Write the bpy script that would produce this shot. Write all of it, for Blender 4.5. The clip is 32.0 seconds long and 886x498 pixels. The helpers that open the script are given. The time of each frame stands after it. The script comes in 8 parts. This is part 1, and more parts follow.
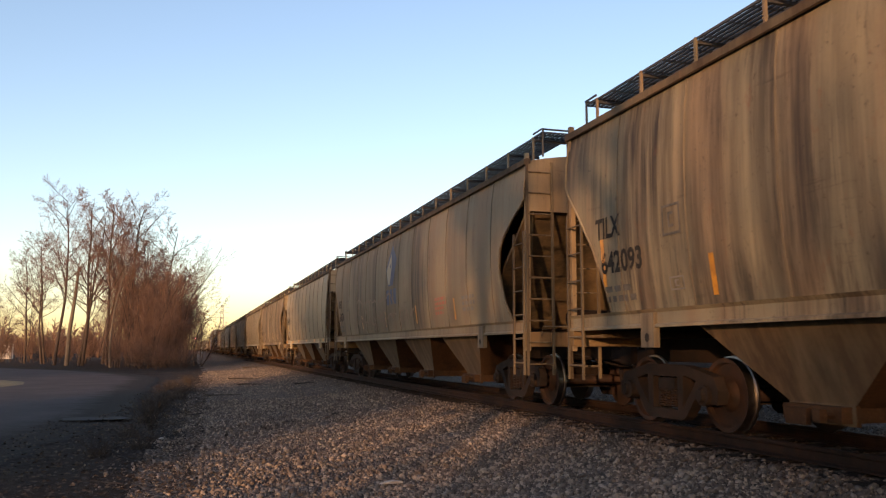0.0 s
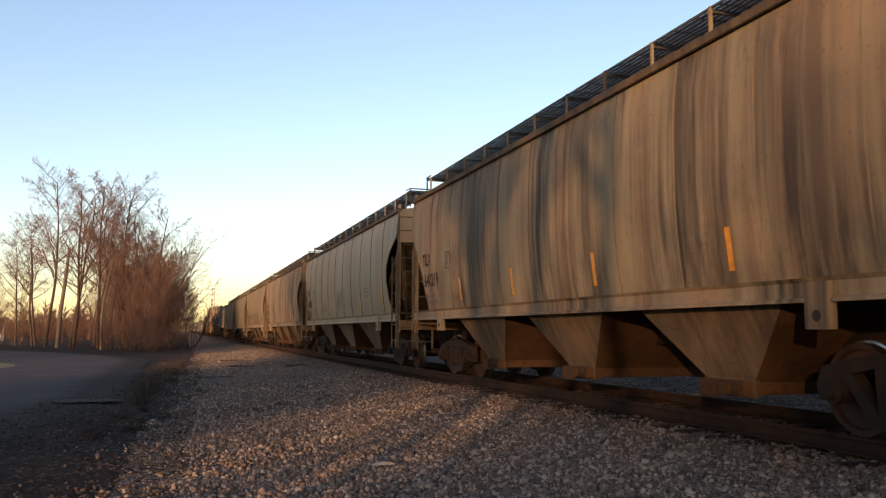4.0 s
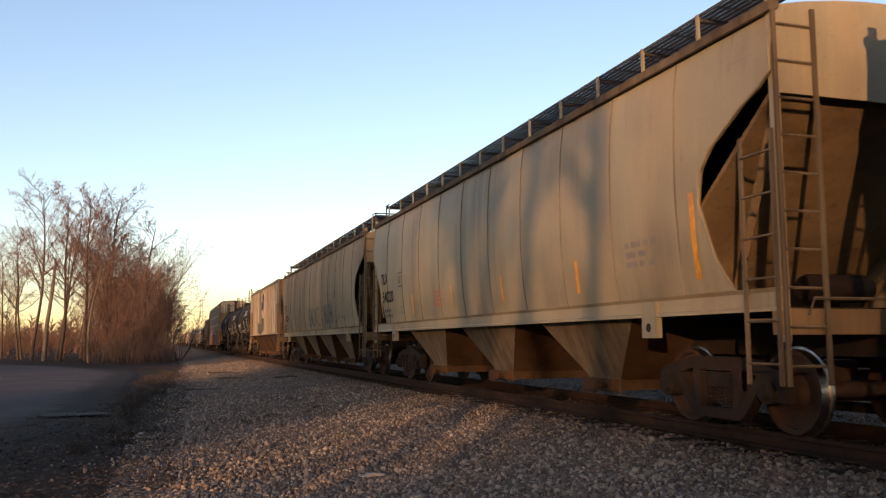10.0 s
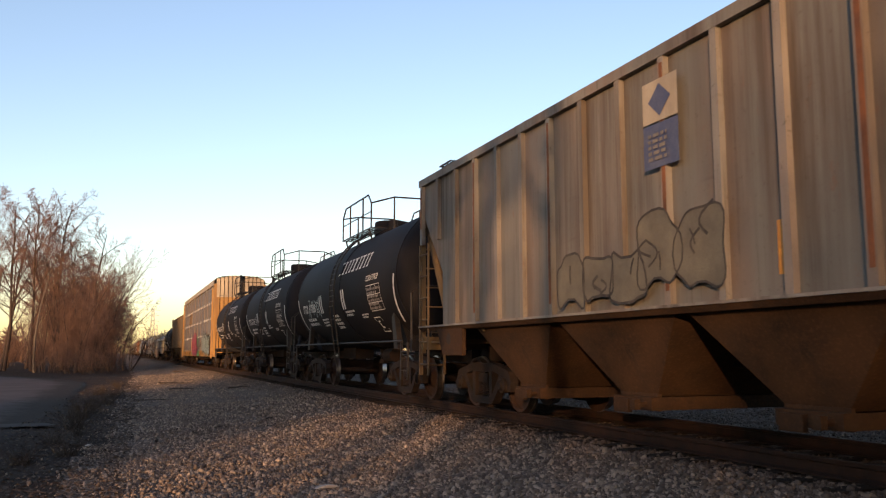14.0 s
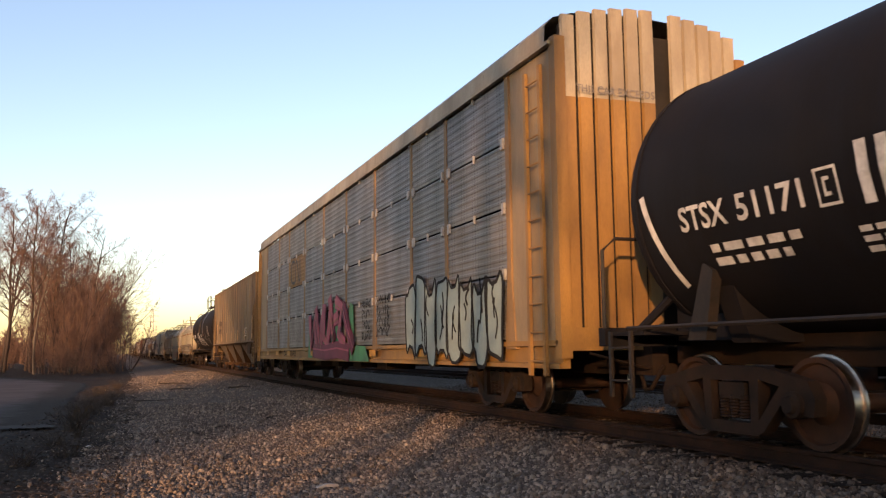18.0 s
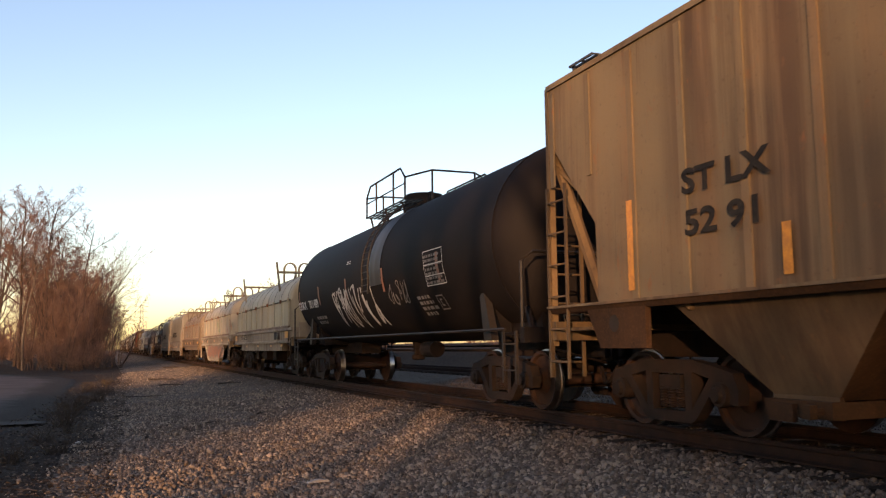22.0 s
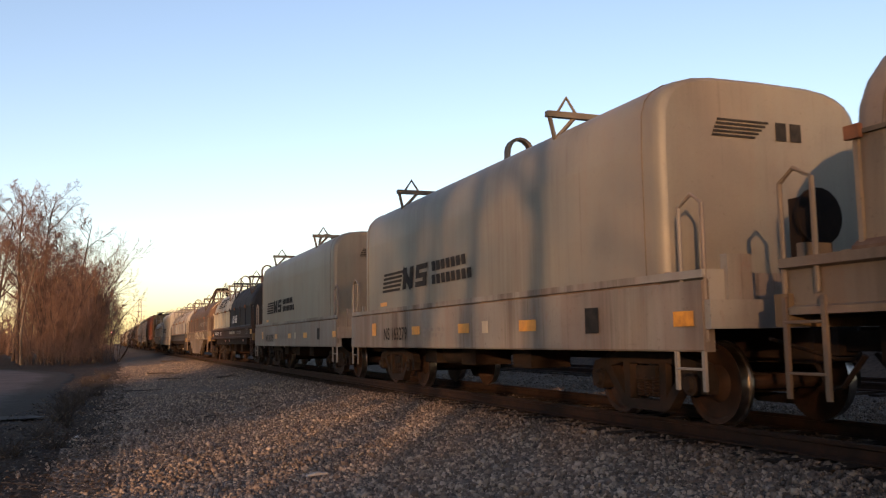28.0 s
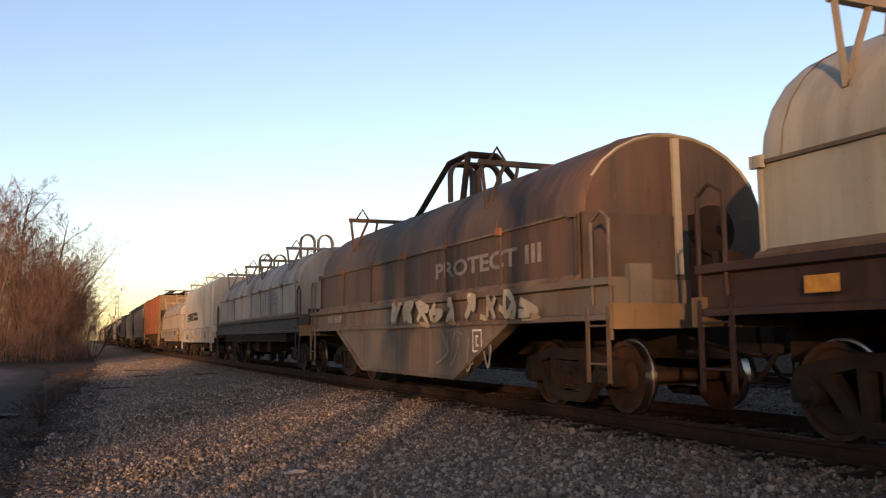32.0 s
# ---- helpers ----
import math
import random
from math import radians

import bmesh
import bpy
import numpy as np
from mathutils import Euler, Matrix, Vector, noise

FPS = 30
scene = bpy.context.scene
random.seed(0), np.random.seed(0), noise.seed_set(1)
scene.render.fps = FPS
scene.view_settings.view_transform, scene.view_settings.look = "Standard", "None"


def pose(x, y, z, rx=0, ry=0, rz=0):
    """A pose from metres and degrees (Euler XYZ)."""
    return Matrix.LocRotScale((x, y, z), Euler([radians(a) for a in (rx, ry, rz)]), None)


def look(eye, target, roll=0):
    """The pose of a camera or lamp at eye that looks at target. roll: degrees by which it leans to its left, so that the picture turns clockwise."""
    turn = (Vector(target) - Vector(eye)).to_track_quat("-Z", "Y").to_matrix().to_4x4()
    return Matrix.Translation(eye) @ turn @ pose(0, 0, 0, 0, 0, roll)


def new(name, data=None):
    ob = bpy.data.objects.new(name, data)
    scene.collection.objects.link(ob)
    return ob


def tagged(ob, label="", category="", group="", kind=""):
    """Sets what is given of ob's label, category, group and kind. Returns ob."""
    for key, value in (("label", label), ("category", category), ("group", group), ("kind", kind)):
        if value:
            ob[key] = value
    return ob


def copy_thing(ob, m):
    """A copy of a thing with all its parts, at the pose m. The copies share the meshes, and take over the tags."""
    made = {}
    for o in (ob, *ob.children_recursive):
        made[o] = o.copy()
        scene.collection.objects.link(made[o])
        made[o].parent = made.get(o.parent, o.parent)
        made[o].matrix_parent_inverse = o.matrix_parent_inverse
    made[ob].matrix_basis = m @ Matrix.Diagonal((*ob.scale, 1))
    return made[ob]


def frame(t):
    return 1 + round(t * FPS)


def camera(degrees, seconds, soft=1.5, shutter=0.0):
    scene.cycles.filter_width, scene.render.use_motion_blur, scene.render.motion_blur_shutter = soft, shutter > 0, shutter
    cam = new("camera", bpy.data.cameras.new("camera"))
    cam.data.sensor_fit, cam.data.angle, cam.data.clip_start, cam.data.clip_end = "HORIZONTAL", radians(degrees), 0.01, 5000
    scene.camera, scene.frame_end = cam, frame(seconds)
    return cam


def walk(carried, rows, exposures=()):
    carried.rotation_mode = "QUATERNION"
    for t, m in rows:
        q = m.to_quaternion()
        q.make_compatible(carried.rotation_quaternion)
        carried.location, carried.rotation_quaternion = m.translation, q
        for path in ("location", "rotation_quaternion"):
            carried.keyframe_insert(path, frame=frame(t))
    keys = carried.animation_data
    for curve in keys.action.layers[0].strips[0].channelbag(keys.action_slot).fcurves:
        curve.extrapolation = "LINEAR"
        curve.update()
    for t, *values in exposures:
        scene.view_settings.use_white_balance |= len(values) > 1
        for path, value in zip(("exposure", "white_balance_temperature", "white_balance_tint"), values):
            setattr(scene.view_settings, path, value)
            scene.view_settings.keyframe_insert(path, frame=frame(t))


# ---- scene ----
# Camera: held by hand beside the track, 0.97 m above the rail head.
cam = camera(55.2, 32.0, soft=1.2, shutter=0.06)
EYE = (0.0, 0.0, 0.97)
PATH = [
    (0, -16.55, 6.76, -0.14), (0.5, -16.42, 6.59, 0.06), (1, -16.50, 6.55, 0.19), (1.5, -16.53, 6.39, 0.13),
    (2, -16.67, 6.01, 0.05), (2.5, -16.78, 5.71, 0.08), (3, -16.85, 5.59, 0.26), (3.5, -17.03, 5.56, -0.10),
    (5.5, -17.21, 5.80, -0.14), (6, -17.13, 5.99, -0.25), (6.5, -17.09, 6.23, -0.61), (7, -17.03, 6.25, -0.26),
    (7.5, -17.07, 6.15, -0.13), (8, -17.12, 6.17, 0.12), (8.5, -17.25, 6.21, -0.04), (9, -17.51, 6.21, -0.03),
    (9.5, -17.68, 6.19, 0.37), (10, -17.83, 6.25, 0.29), (10.5, -17.95, 6.26, 0.64), (11, -18.12, 6.22, -0.04),
    (11.5, -18.17, 6.28, 0.11), (12, -18.44, 6.37, 0.13), (12.5, -18.84, 6.60, 0.57), (13, -19.30, 6.76, 0.58),
    (13.5, -19.92, 6.85, 0.54), (14, -20.82, 6.95, 0.09), (14.5, -21.64, 7.12, -0.25), (16.5, -22.10, 6.74, 0.05),
    (17, -21.70, 6.85, 0.05), (17.5, -21.22, 6.85, 0.37), (18, -20.84, 6.83, 0.56), (18.5, -20.54, 6.56, 0.34),
    (19, -20.22, 6.29, 0.38), (19.5, -20.04, 6.19, 0.74), (20, -20.25, 6.31, 0.53), (20.5, -20.54, 6.37, 0.31),
    (21, -20.70, 6.32, 0.50), (21.5, -20.98, 6.39, 0.37), (22, -21.47, 6.51, 0.65), (22.5, -22.03, 6.68, 0.40),
    (23, -22.38, 6.94, 0.35), (23.5, -22.15, 7.06, 0.57), (24, -21.62, 7.09, 0.67), (24.5, -21.12, 7.13, 0.89),
    (25, -20.98, 7.13, 0.91), (25.5, -20.98, 7.00, 1.01), (26, -21.20, 6.87, 1.01), (26.5, -21.53, 6.66, 1.08),
    (28.5, -21.58, 5.95, 0.91), (29, -21.72, 5.92, 1.20), (29.5, -21.96, 6.06, 1.12), (30, -22.23, 6.10, 0.93),
    (30.5, -22.55, 6.12, 0.66), (31, -22.76, 6.06, 0.66), (31.5, -22.88, 6.01, 0.89), (32, -22.94, 5.85, 0.77),
]
walk(cam, [(t, pose(*EYE, 90 + pitch, roll, yaw)) for t, yaw, pitch, roll in PATH],
     exposures=[(0, 1.24, 6900, 24), (14.5, 1.25, 6900, 25), (16.8, 1.38, 7050, 27), (18, 1.38, 7100, 27), (22.5, 1.36, 7100, 27), (23.2, 1.30, 7000, 26), (24.2, 0.86, 7300, 26), (26.4, 0.86, 7300, 24), (28.2, 1.22, 6950, 27), (32, 1.22, 6950, 27)])

# Light: a low sun behind and to the left of the camera, clear evening sky.
SUN_TO = Vector((-0.56, -0.82, 0.115)).normalized()
world = bpy.data.worlds.new("evening_sky")
scene.world = world
world.use_nodes = True
wn = world.node_tree.nodes
sky = wn.new("ShaderNodeTexSky")
sky.sky_type = "NISHITA"
sky.sun_disc = False
sky.sun_elevation = math.asin(SUN_TO.z)
sky.sun_rotation = math.atan2(SUN_TO.x, SUN_TO.y)
sky.altitude = 150
sky.air_density, sky.dust_density, sky.ozone_density = 1.0, 0.86, 1.7
world.node_tree.links.new(sky.outputs[0], wn["Background"].inputs[0])
wn["Background"].inputs[1].default_value = 0.15
sun = new("sun", bpy.data.lights.new("sun", "SUN"))
sun.data.energy, sun.data.angle, sun.data.color = 3.15, radians(0.6), (1.0, 0.60, 0.28)
sun.matrix_world = look((0, 0, 60), Vector((0, 0, 60)) - SUN_TO)

TRACK_X = 6.9      # centre line of the near track


# ---- mesh helpers ----
class Build:
    """Collects vertices and faces of one mesh."""

    def __init__(self):
        self.v, self.f = [], []

    def poly(self, pts):
        n = len(self.v)
        self.v += [tuple(p) for p in pts]
        self.f.append(tuple(range(n, n + len(pts))))
        return self

    def grid(self, rows, close_u=False, close_v=False):
        """rows: lists of points, joined by quads."""
        n, w = len(self.v), len(rows[0])
        for r in rows:
            self.v += [tuple(p) for p in r]
        for i in range(len(rows) - (0 if close_v else 1)):
            i2 = (i + 1) % len(rows)
            for j in range(w - (0 if close_u else 1)):
                j2 = (j + 1) % w
                self.f.append((n + i * w + j, n + i * w + j2, n + i2 * w + j2, n + i2 * w + j))
        return self

    def box(self, x0, x1, y0, y1, z0, z1):
        n = len(self.v)
        self.v += [(x, y, z) for z in (z0, z1) for y in (y0, y1) for x in (x0, x1)]
        for q in ((0, 2, 3, 1), (4, 5, 7, 6), (0, 1, 5, 4), (2, 6, 7, 3), (0, 4, 6, 2), (1, 3, 7, 5)):
            self.f.append(tuple(n + k for k in q))
        return self

    def prism(self, prof, a0, a1, axis="y"):
        """A closed outline, carried along an axis. For y: (x, z) pairs; for x: (y, z); for z: (x, y)."""
        put = {"y": lambda p, a: (p[0], a, p[1]), "x": lambda p, a: (a, p[0], p[1]), "z": lambda p, a: (p[0], p[1], a)}[axis]
        n, m = len(self.v), len(prof)
        self.v += [put(p, a0) for p in prof] + [put(p, a1) for p in prof]
        for i in range(m):
            j = (i + 1) % m
            self.f.append((n + i, n + j, n + m + j, n + m + i))
        self.f.append(tuple(range(n + m - 1, n - 1, -1)))
        self.f.append(tuple(range(n + m, n + 2 * m)))
        return self

    def tube(self, pts, r, n=6, r1=None, caps=True):
        pts = [Vector(p) for p in pts]
        rows = []
        for i, p in enumerate(pts):
            a = pts[max(i - 1, 0)]
            b = pts[min(i + 1, len(pts) - 1)]
            d = (b - a).normalized()
            u = d.cross(Vector((0, 0, 1)) if abs(d.z) < 0.9 else Vector((1, 0, 0))).normalized()
            w = d.cross(u)
            rr = r if r1 is None else r + (r1 - r) * i / (len(pts) - 1)
            rows.append([p + (u * math.cos(k * math.tau / n) + w * math.sin(k * math.tau / n)) * rr for k in range(n)])
        base = len(self.v)
        self.grid(rows, close_u=True)
        if caps:
            self.f.append(tuple(base + k for k in range(n - 1, -1, -1)))
            last = base + (len(pts) - 1) * n
            self.f.append(tuple(last + k for k in range(n)))
        return self

    def lathe(self, prof, centre, axis="x", n=20):
        """prof: (along, radius) pairs, turned about an axis through centre."""
        rows = []
        for a, r in prof:
            row = []
            for k in range(n):
                c, s = math.cos(k * math.tau / n) * r, math.sin(k * math.tau / n) * r
                p = {"x": (a, c, s), "y": (c, a, s), "z": (c, s, a)}[axis]
                row.append(tuple(p[i] + centre[i] for i in range(3)))
            rows.append(row)
        self.grid(rows, close_u=True)
        return self

    def mesh(self, name, smooth=None):
        me = bpy.data.meshes.new(name)
        me.from_pydata(self.v, [], self.f)
        if smooth is not None:
            me.polygons.foreach_set("use_smooth", [True] * len(me.polygons))
            me.set_sharp_from_angle(angle=radians(smooth))
        me.update()
        return me


def part(name, b, material, parent=None, label="", smooth=None, at=None):
    """Links a Build (or a ready mesh) as one object under a thing or part."""
    me = b if isinstance(b, bpy.types.Mesh) else b.mesh(name, smooth)
    if material and not me.materials:
        me.materials.append(material)
    ob = new(name, me)
    if parent:
        ob.parent = parent
    if at:
        ob.location = at
    if label:
        ob["label"] = label
    return ob


# ---- materials ----
def nodes_of(name):
    m = bpy.data.materials.new(name)
    m.use_nodes = True
    nt = m.node_tree
    return m, nt, nt.nodes["Principled BSDF"]


def add(nt, kind, **inputs):
    n = nt.nodes.new(kind)
    for k, v in inputs.items():
        key = k.replace("_", " ")
        if key in n.inputs:
            n.inputs[key].default_value = v
    return n


def noise_of(nt, scale, stretch=(1, 1, 1), detail=4, rough=0.6, coords="Object", shift=None):
    tc = nt.nodes.new("ShaderNodeTexCoord")
    mp = nt.nodes.new("ShaderNodeMapping")
    mp.inputs["Scale"].default_value = stretch
    nt.links.new(tc.outputs[coords], mp.inputs["Vector"])
    if shift:
        nt.links.new(shift, mp.inputs["Location"])
    nz = add(nt, "ShaderNodeTexNoise", Scale=scale, Detail=detail, Roughness=rough)
    nt.links.new(mp.outputs[0], nz.inputs["Vector"])
    return nz.outputs["Fac"]


def ramp(nt, fac, lo, hi):
    r = nt.nodes.new("ShaderNodeMapRange")
    r.inputs["From Min"].default_value, r.inputs["From Max"].default_value = lo, hi
    nt.links.new(fac, r.inputs["Value"])
    return r.outputs[0]


def blend(nt, fac, a, b, how="MIX"):
    m = nt.nodes.new("ShaderNodeMix")
    m.data_type, m.blend_type = "RGBA", how
    for sock, val in ((m.inputs[0], fac), (m.inputs[6], a), (m.inputs[7], b)):
        if isinstance(val, bpy.types.NodeSocket):
            nt.links.new(val, sock)
        elif isinstance(val, (int, float)):
            sock.default_value = val
        else:
            sock.default_value = (*val, 1)
    return m.outputs[2]


def times(nt, a, k):
    m = nt.nodes.new("ShaderNodeMath")
    m.operation = "MULTIPLY"
    nt.links.new(a, m.inputs[0])
    if isinstance(k, bpy.types.NodeSocket):
        nt.links.new(k, m.inputs[1])
    else:
        m.inputs[1].default_value = k
    return m.outputs[0]


def bump(nt, bsdf, height, dist, strength=0.6):
    b = add(nt, "ShaderNodeBump", Strength=strength, Distance=dist)
    nt.links.new(height, b.inputs["Height"])
    nt.links.new(b.outputs[0], bsdf.inputs["Normal"])


def surface(name, colour, other=None, scale=8.0, stretch=(1, 1, 1), rough=0.7, metal=0.0, relief=0.0, fine=60.0, span=(0.35, 0.65), spec=0.4):
    """A plain surface with variation at two scales."""
    m, nt, p = nodes_of(name)
    other = other or tuple(c * 0.6 for c in colour)
    a = noise_of(nt, scale, stretch)
    b = noise_of(nt, fine, stretch)
    col = blend(nt, ramp(nt, a, *span), colour, other)
    col = blend(nt, times(nt, ramp(nt, b, 0.4, 0.7), 0.35), col, tuple(c * 0.5 for c in colour))
    nt.links.new(col, p.inputs["Base Color"])
    p.inputs["Roughness"].default_value, p.inputs["Metallic"].default_value = rough, metal
    p.inputs["Specular IOR Level"].default_value = spec
    if relief:
        bump(nt, p, b, relief)
    return m


def car_paint(name, dirt=(0.060, 0.043, 0.030), rust=(0.16, 0.06, 0.025), streaks=0.92, rusty=0.40, rough=0.65, fixed=None, metal=0.0, lo=0.43, grime_shade=0.0):
    """Weathered paint in the object's own colour: rain streaks, road dirt, rust blooms, each car with its own pattern.
    """
    m, nt, p = nodes_of(name)
    info = nt.nodes.new("ShaderNodeObjectInfo")
    comb = nt.nodes.new("ShaderNodeCombineXYZ")
    k = nt.nodes.new("ShaderNodeMath")
    k.operation = "MULTIPLY"
    k.inputs[1].default_value = 137.0
    nt.links.new(info.outputs["Random"], k.inputs[0])
    for i in range(3):
        nt.links.new(k.outputs[0], comb.inputs[i])
    sh = comb.outputs[0]
    base = info.outputs["Color"] if fixed is None else fixed
    # mixes grime and under-body shade evenly into the base colour
    if grime_shade > 0:
        base = blend(nt, grime_shade, base, dirt)
    broad = noise_of(nt, 1.0, (0.35, 0.45, 0.16), 3, 0.5, shift=sh)
    fine_s = noise_of(nt, 1.0, (3.0, 4.5, 0.22), 5, 0.65, shift=sh)
    cloud = noise_of(nt, 0.9, (1, 1, 1), 6, 0.6, shift=sh)
    spots = noise_of(nt, 5.0, (1, 1, 0.5), 8, 0.7, shift=sh)
    grain = noise_of(nt, 70.0, (1, 1, 1), 3)
    drip = noise_of(nt, 1.0, (9.0, 11.0, 0.35), 6, 0.7, shift=sh)
    wash = noise_of(nt, 1.0, (1.2, 1.5, 0.10), 3, 0.55, shift=sh)
    mask = times(nt, ramp(nt, broad, lo, lo + 0.22), ramp(nt, fine_s, 0.34, 0.60))
    col = blend(nt, times(nt, ramp(nt, wash, 0.46, 0.62), 0.30 * streaks), base, rust)
    col = blend(nt, times(nt, mask, streaks), col, dirt)
    col = blend(nt, times(nt, times(nt, ramp(nt, drip, 0.54, 0.66), ramp(nt, cloud, 0.42, 0.60)), 0.70 * streaks), col, dirt)
    col = blend(nt, times(nt, ramp(nt, cloud, 0.48, 0.78), 0.28), col, tuple(c * 1.5 for c in dirt))
    chips = noise_of(nt, 14.0, (1, 1, 1), 5, 0.75, shift=sh)
    scuff = noise_of(nt, 1.0, (0.9, 0.7, 9.0), 6, 0.75, shift=sh)
    col = blend(nt, times(nt, ramp(nt, chips, 0.60, 0.68), 0.55 * streaks), col, dirt)
    col = blend(nt, times(nt, times(nt, ramp(nt, scuff, 0.60, 0.70), ramp(nt, cloud, 0.5, 0.6)), 0.5 * streaks), col, dirt)
    col = blend(nt, times(nt, ramp(nt, spots, 0.60, 0.72), rusty), col, rust)
    col = blend(nt, times(nt, ramp(nt, grain, 0.45, 0.8), 0.12), col, (0.02, 0.018, 0.015))
    nt.links.new(col, p.inputs["Base Color"])
    p.inputs["Roughness"].default_value, p.inputs["Metallic"].default_value = rough, metal
    p.inputs["Specular IOR Level"].default_value = 0.35
    bump(nt, p, cloud, 0.02, 0.25)
    return m


PAINT = car_paint("weathered_car_paint")
PAINT_HEAVY = car_paint("heavily_streaked_car_paint", dirt=(0.026, 0.018, 0.012), streaks=1.0, rusty=0.45, rough=0.7, lo=0.40)
PAINT_RUST = car_paint("rust_stained_car_paint", dirt=(0.060, 0.036, 0.021), rust=(0.19, 0.080, 0.030), streaks=0.85, rusty=0.85, rough=0.75, lo=0.40)
PAINT_CLEAN = car_paint("dusty_car_paint", streaks=0.45, rusty=0.12, rough=0.5)
def bay_grime_shade():
    """Brown grease and dust on the discharge bays, toned down for body shade: dark runs and blotches over a rusty
    ground.
    """
    m, nt, p = nodes_of("shaded_grimy_bay_paint")
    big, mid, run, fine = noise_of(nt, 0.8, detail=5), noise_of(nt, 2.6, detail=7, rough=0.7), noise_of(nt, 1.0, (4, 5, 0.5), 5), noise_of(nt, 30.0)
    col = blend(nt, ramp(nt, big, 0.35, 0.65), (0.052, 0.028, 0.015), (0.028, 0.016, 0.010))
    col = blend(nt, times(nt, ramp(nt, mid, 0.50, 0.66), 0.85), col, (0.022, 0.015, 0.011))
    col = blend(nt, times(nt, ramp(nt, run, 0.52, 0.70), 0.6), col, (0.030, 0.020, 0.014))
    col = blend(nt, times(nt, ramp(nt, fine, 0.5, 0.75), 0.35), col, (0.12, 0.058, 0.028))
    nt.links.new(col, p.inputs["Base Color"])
    p.inputs["Roughness"].default_value = 0.9
    p.inputs["Specular IOR Level"].default_value = 0.12
    bump(nt, p, mid, 0.01, 0.4)
    return m


BAYPAINT = bay_grime_shade()
LADDERPAINT = car_paint("grimy_ladder_paint", dirt=(0.035, 0.024, 0.016), rust=(0.10, 0.045, 0.02), streaks=0.9, rusty=0.9, rough=0.8, lo=0.30, fixed=(0.135, 0.105, 0.065))
# bay-side paint with grime and the shade below the body mixed in
BAYSIDE = car_paint("shaded_grimy_bay_side", dirt=(0.045, 0.028, 0.016), rust=(0.12, 0.058, 0.026), streaks=0.95, rusty=0.8, rough=0.85, lo=0.30, grime_shade=0.66)
ENDPAINT = car_paint("grimy_end_paint", dirt=(0.035, 0.025, 0.018), rust=(0.09, 0.04, 0.018), streaks=0.8, rusty=0.5, rough=0.85, fixed=(0.16, 0.105, 0.052), lo=0.40)
UNDER = surface("grimy_underframe", (0.022, 0.013, 0.009), (0.010, 0.008, 0.007), 3.0, relief=0.004, rough=0.9, spec=0.15)
TRUCK = surface("rusty_cast_steel", (0.024, 0.014, 0.010), (0.010, 0.008, 0.007), 4.0, relief=0.004, rough=0.85, spec=0.2)
WHEEL = surface("brown_wheel_steel", (0.042, 0.020, 0.012), (0.016, 0.010, 0.008), 5.0, rough=0.75, spec=0.25)
SEAM = surface("dirty_weld_seam", (0.120, 0.094, 0.064), (0.060, 0.046, 0.033), 3.0, (1, 1, 0.3), rough=0.8)
TREAD = surface("polished_wheel_tread", (0.55, 0.50, 0.46), (0.35, 0.30, 0.27), 9.0, rough=0.28, metal=1.0)
STEEL = surface("grey_painted_steel", (0.36, 0.34, 0.31), (0.20, 0.17, 0.14), 6.0, rough=0.55)
DARKSTEEL = surface("dark_walkway_steel", (0.045, 0.045, 0.05), (0.03, 0.026, 0.024), 6.0, rough=0.6)
WHITE = surface("white_lettering", (0.72, 0.70, 0.66), (0.45, 0.43, 0.40), 7.0, rough=0.6)
BLACK = surface("black_lettering", (0.014, 0.014, 0.015), (0.032, 0.029, 0.026), 7.0, rough=0.75, spec=0.1)
AMBER = surface("amber_reflector_tape", (0.58, 0.25, 0.02), (0.36, 0.15, 0.02), 9.0, rough=0.35)
# ---- ground, road and track ----
def rail_browning(nt, col, cloud):
    """Turns the stones dark brown towards the near rails and everywhere beyond them, with a ragged edge."""
    tc = nt.nodes.new("ShaderNodeTexCoord")
    sep = nt.nodes.new("ShaderNodeSeparateXYZ")
    nt.links.new(tc.outputs["Object"], sep.inputs[0])
    wobble = nt.nodes.new("ShaderNodeMath")
    wobble.operation = "MULTIPLY_ADD"
    nt.links.new(cloud, wobble.inputs[0])
    wobble.inputs[1].default_value = 1.6
    nt.links.new(sep.outputs[0], wobble.inputs[2])
    return blend(nt, times(nt, ramp(nt, wobble.outputs[0], 5.1, 6.7), 0.62), col, (0.040, 0.026, 0.019))


def ballast_stone():
    m, nt, p = nodes_of("ballast_stone")
    geo = nt.nodes.new("ShaderNodeNewGeometry")
    grain = noise_of(nt, 45.0)
    col = nt.nodes.new("ShaderNodeValToRGB")
    els = col.color_ramp.elements
    els[0].position, els[0].color = 0.0, (0.070, 0.055, 0.048, 1)
    els[1].position, els[1].color = 1.0, (0.37, 0.295, 0.232, 1)
    e = els.new(0.5)
    e.color = (0.152, 0.118, 0.097, 1)
    nt.links.new(geo.outputs["Random Per Island"], col.inputs[0])
    out = blend(nt, times(nt, ramp(nt, grain, 0.4, 0.7), 0.45), col.outputs[0], (0.16, 0.12, 0.09))
    out = rail_browning(nt, out, noise_of(nt, 0.9, detail=5))
    nt.links.new(out, p.inputs["Base Color"])
    p.inputs["Roughness"].default_value = 0.9
    p.inputs["Specular IOR Level"].default_value = 0.12
    bump(nt, p, grain, 0.006)
    return m


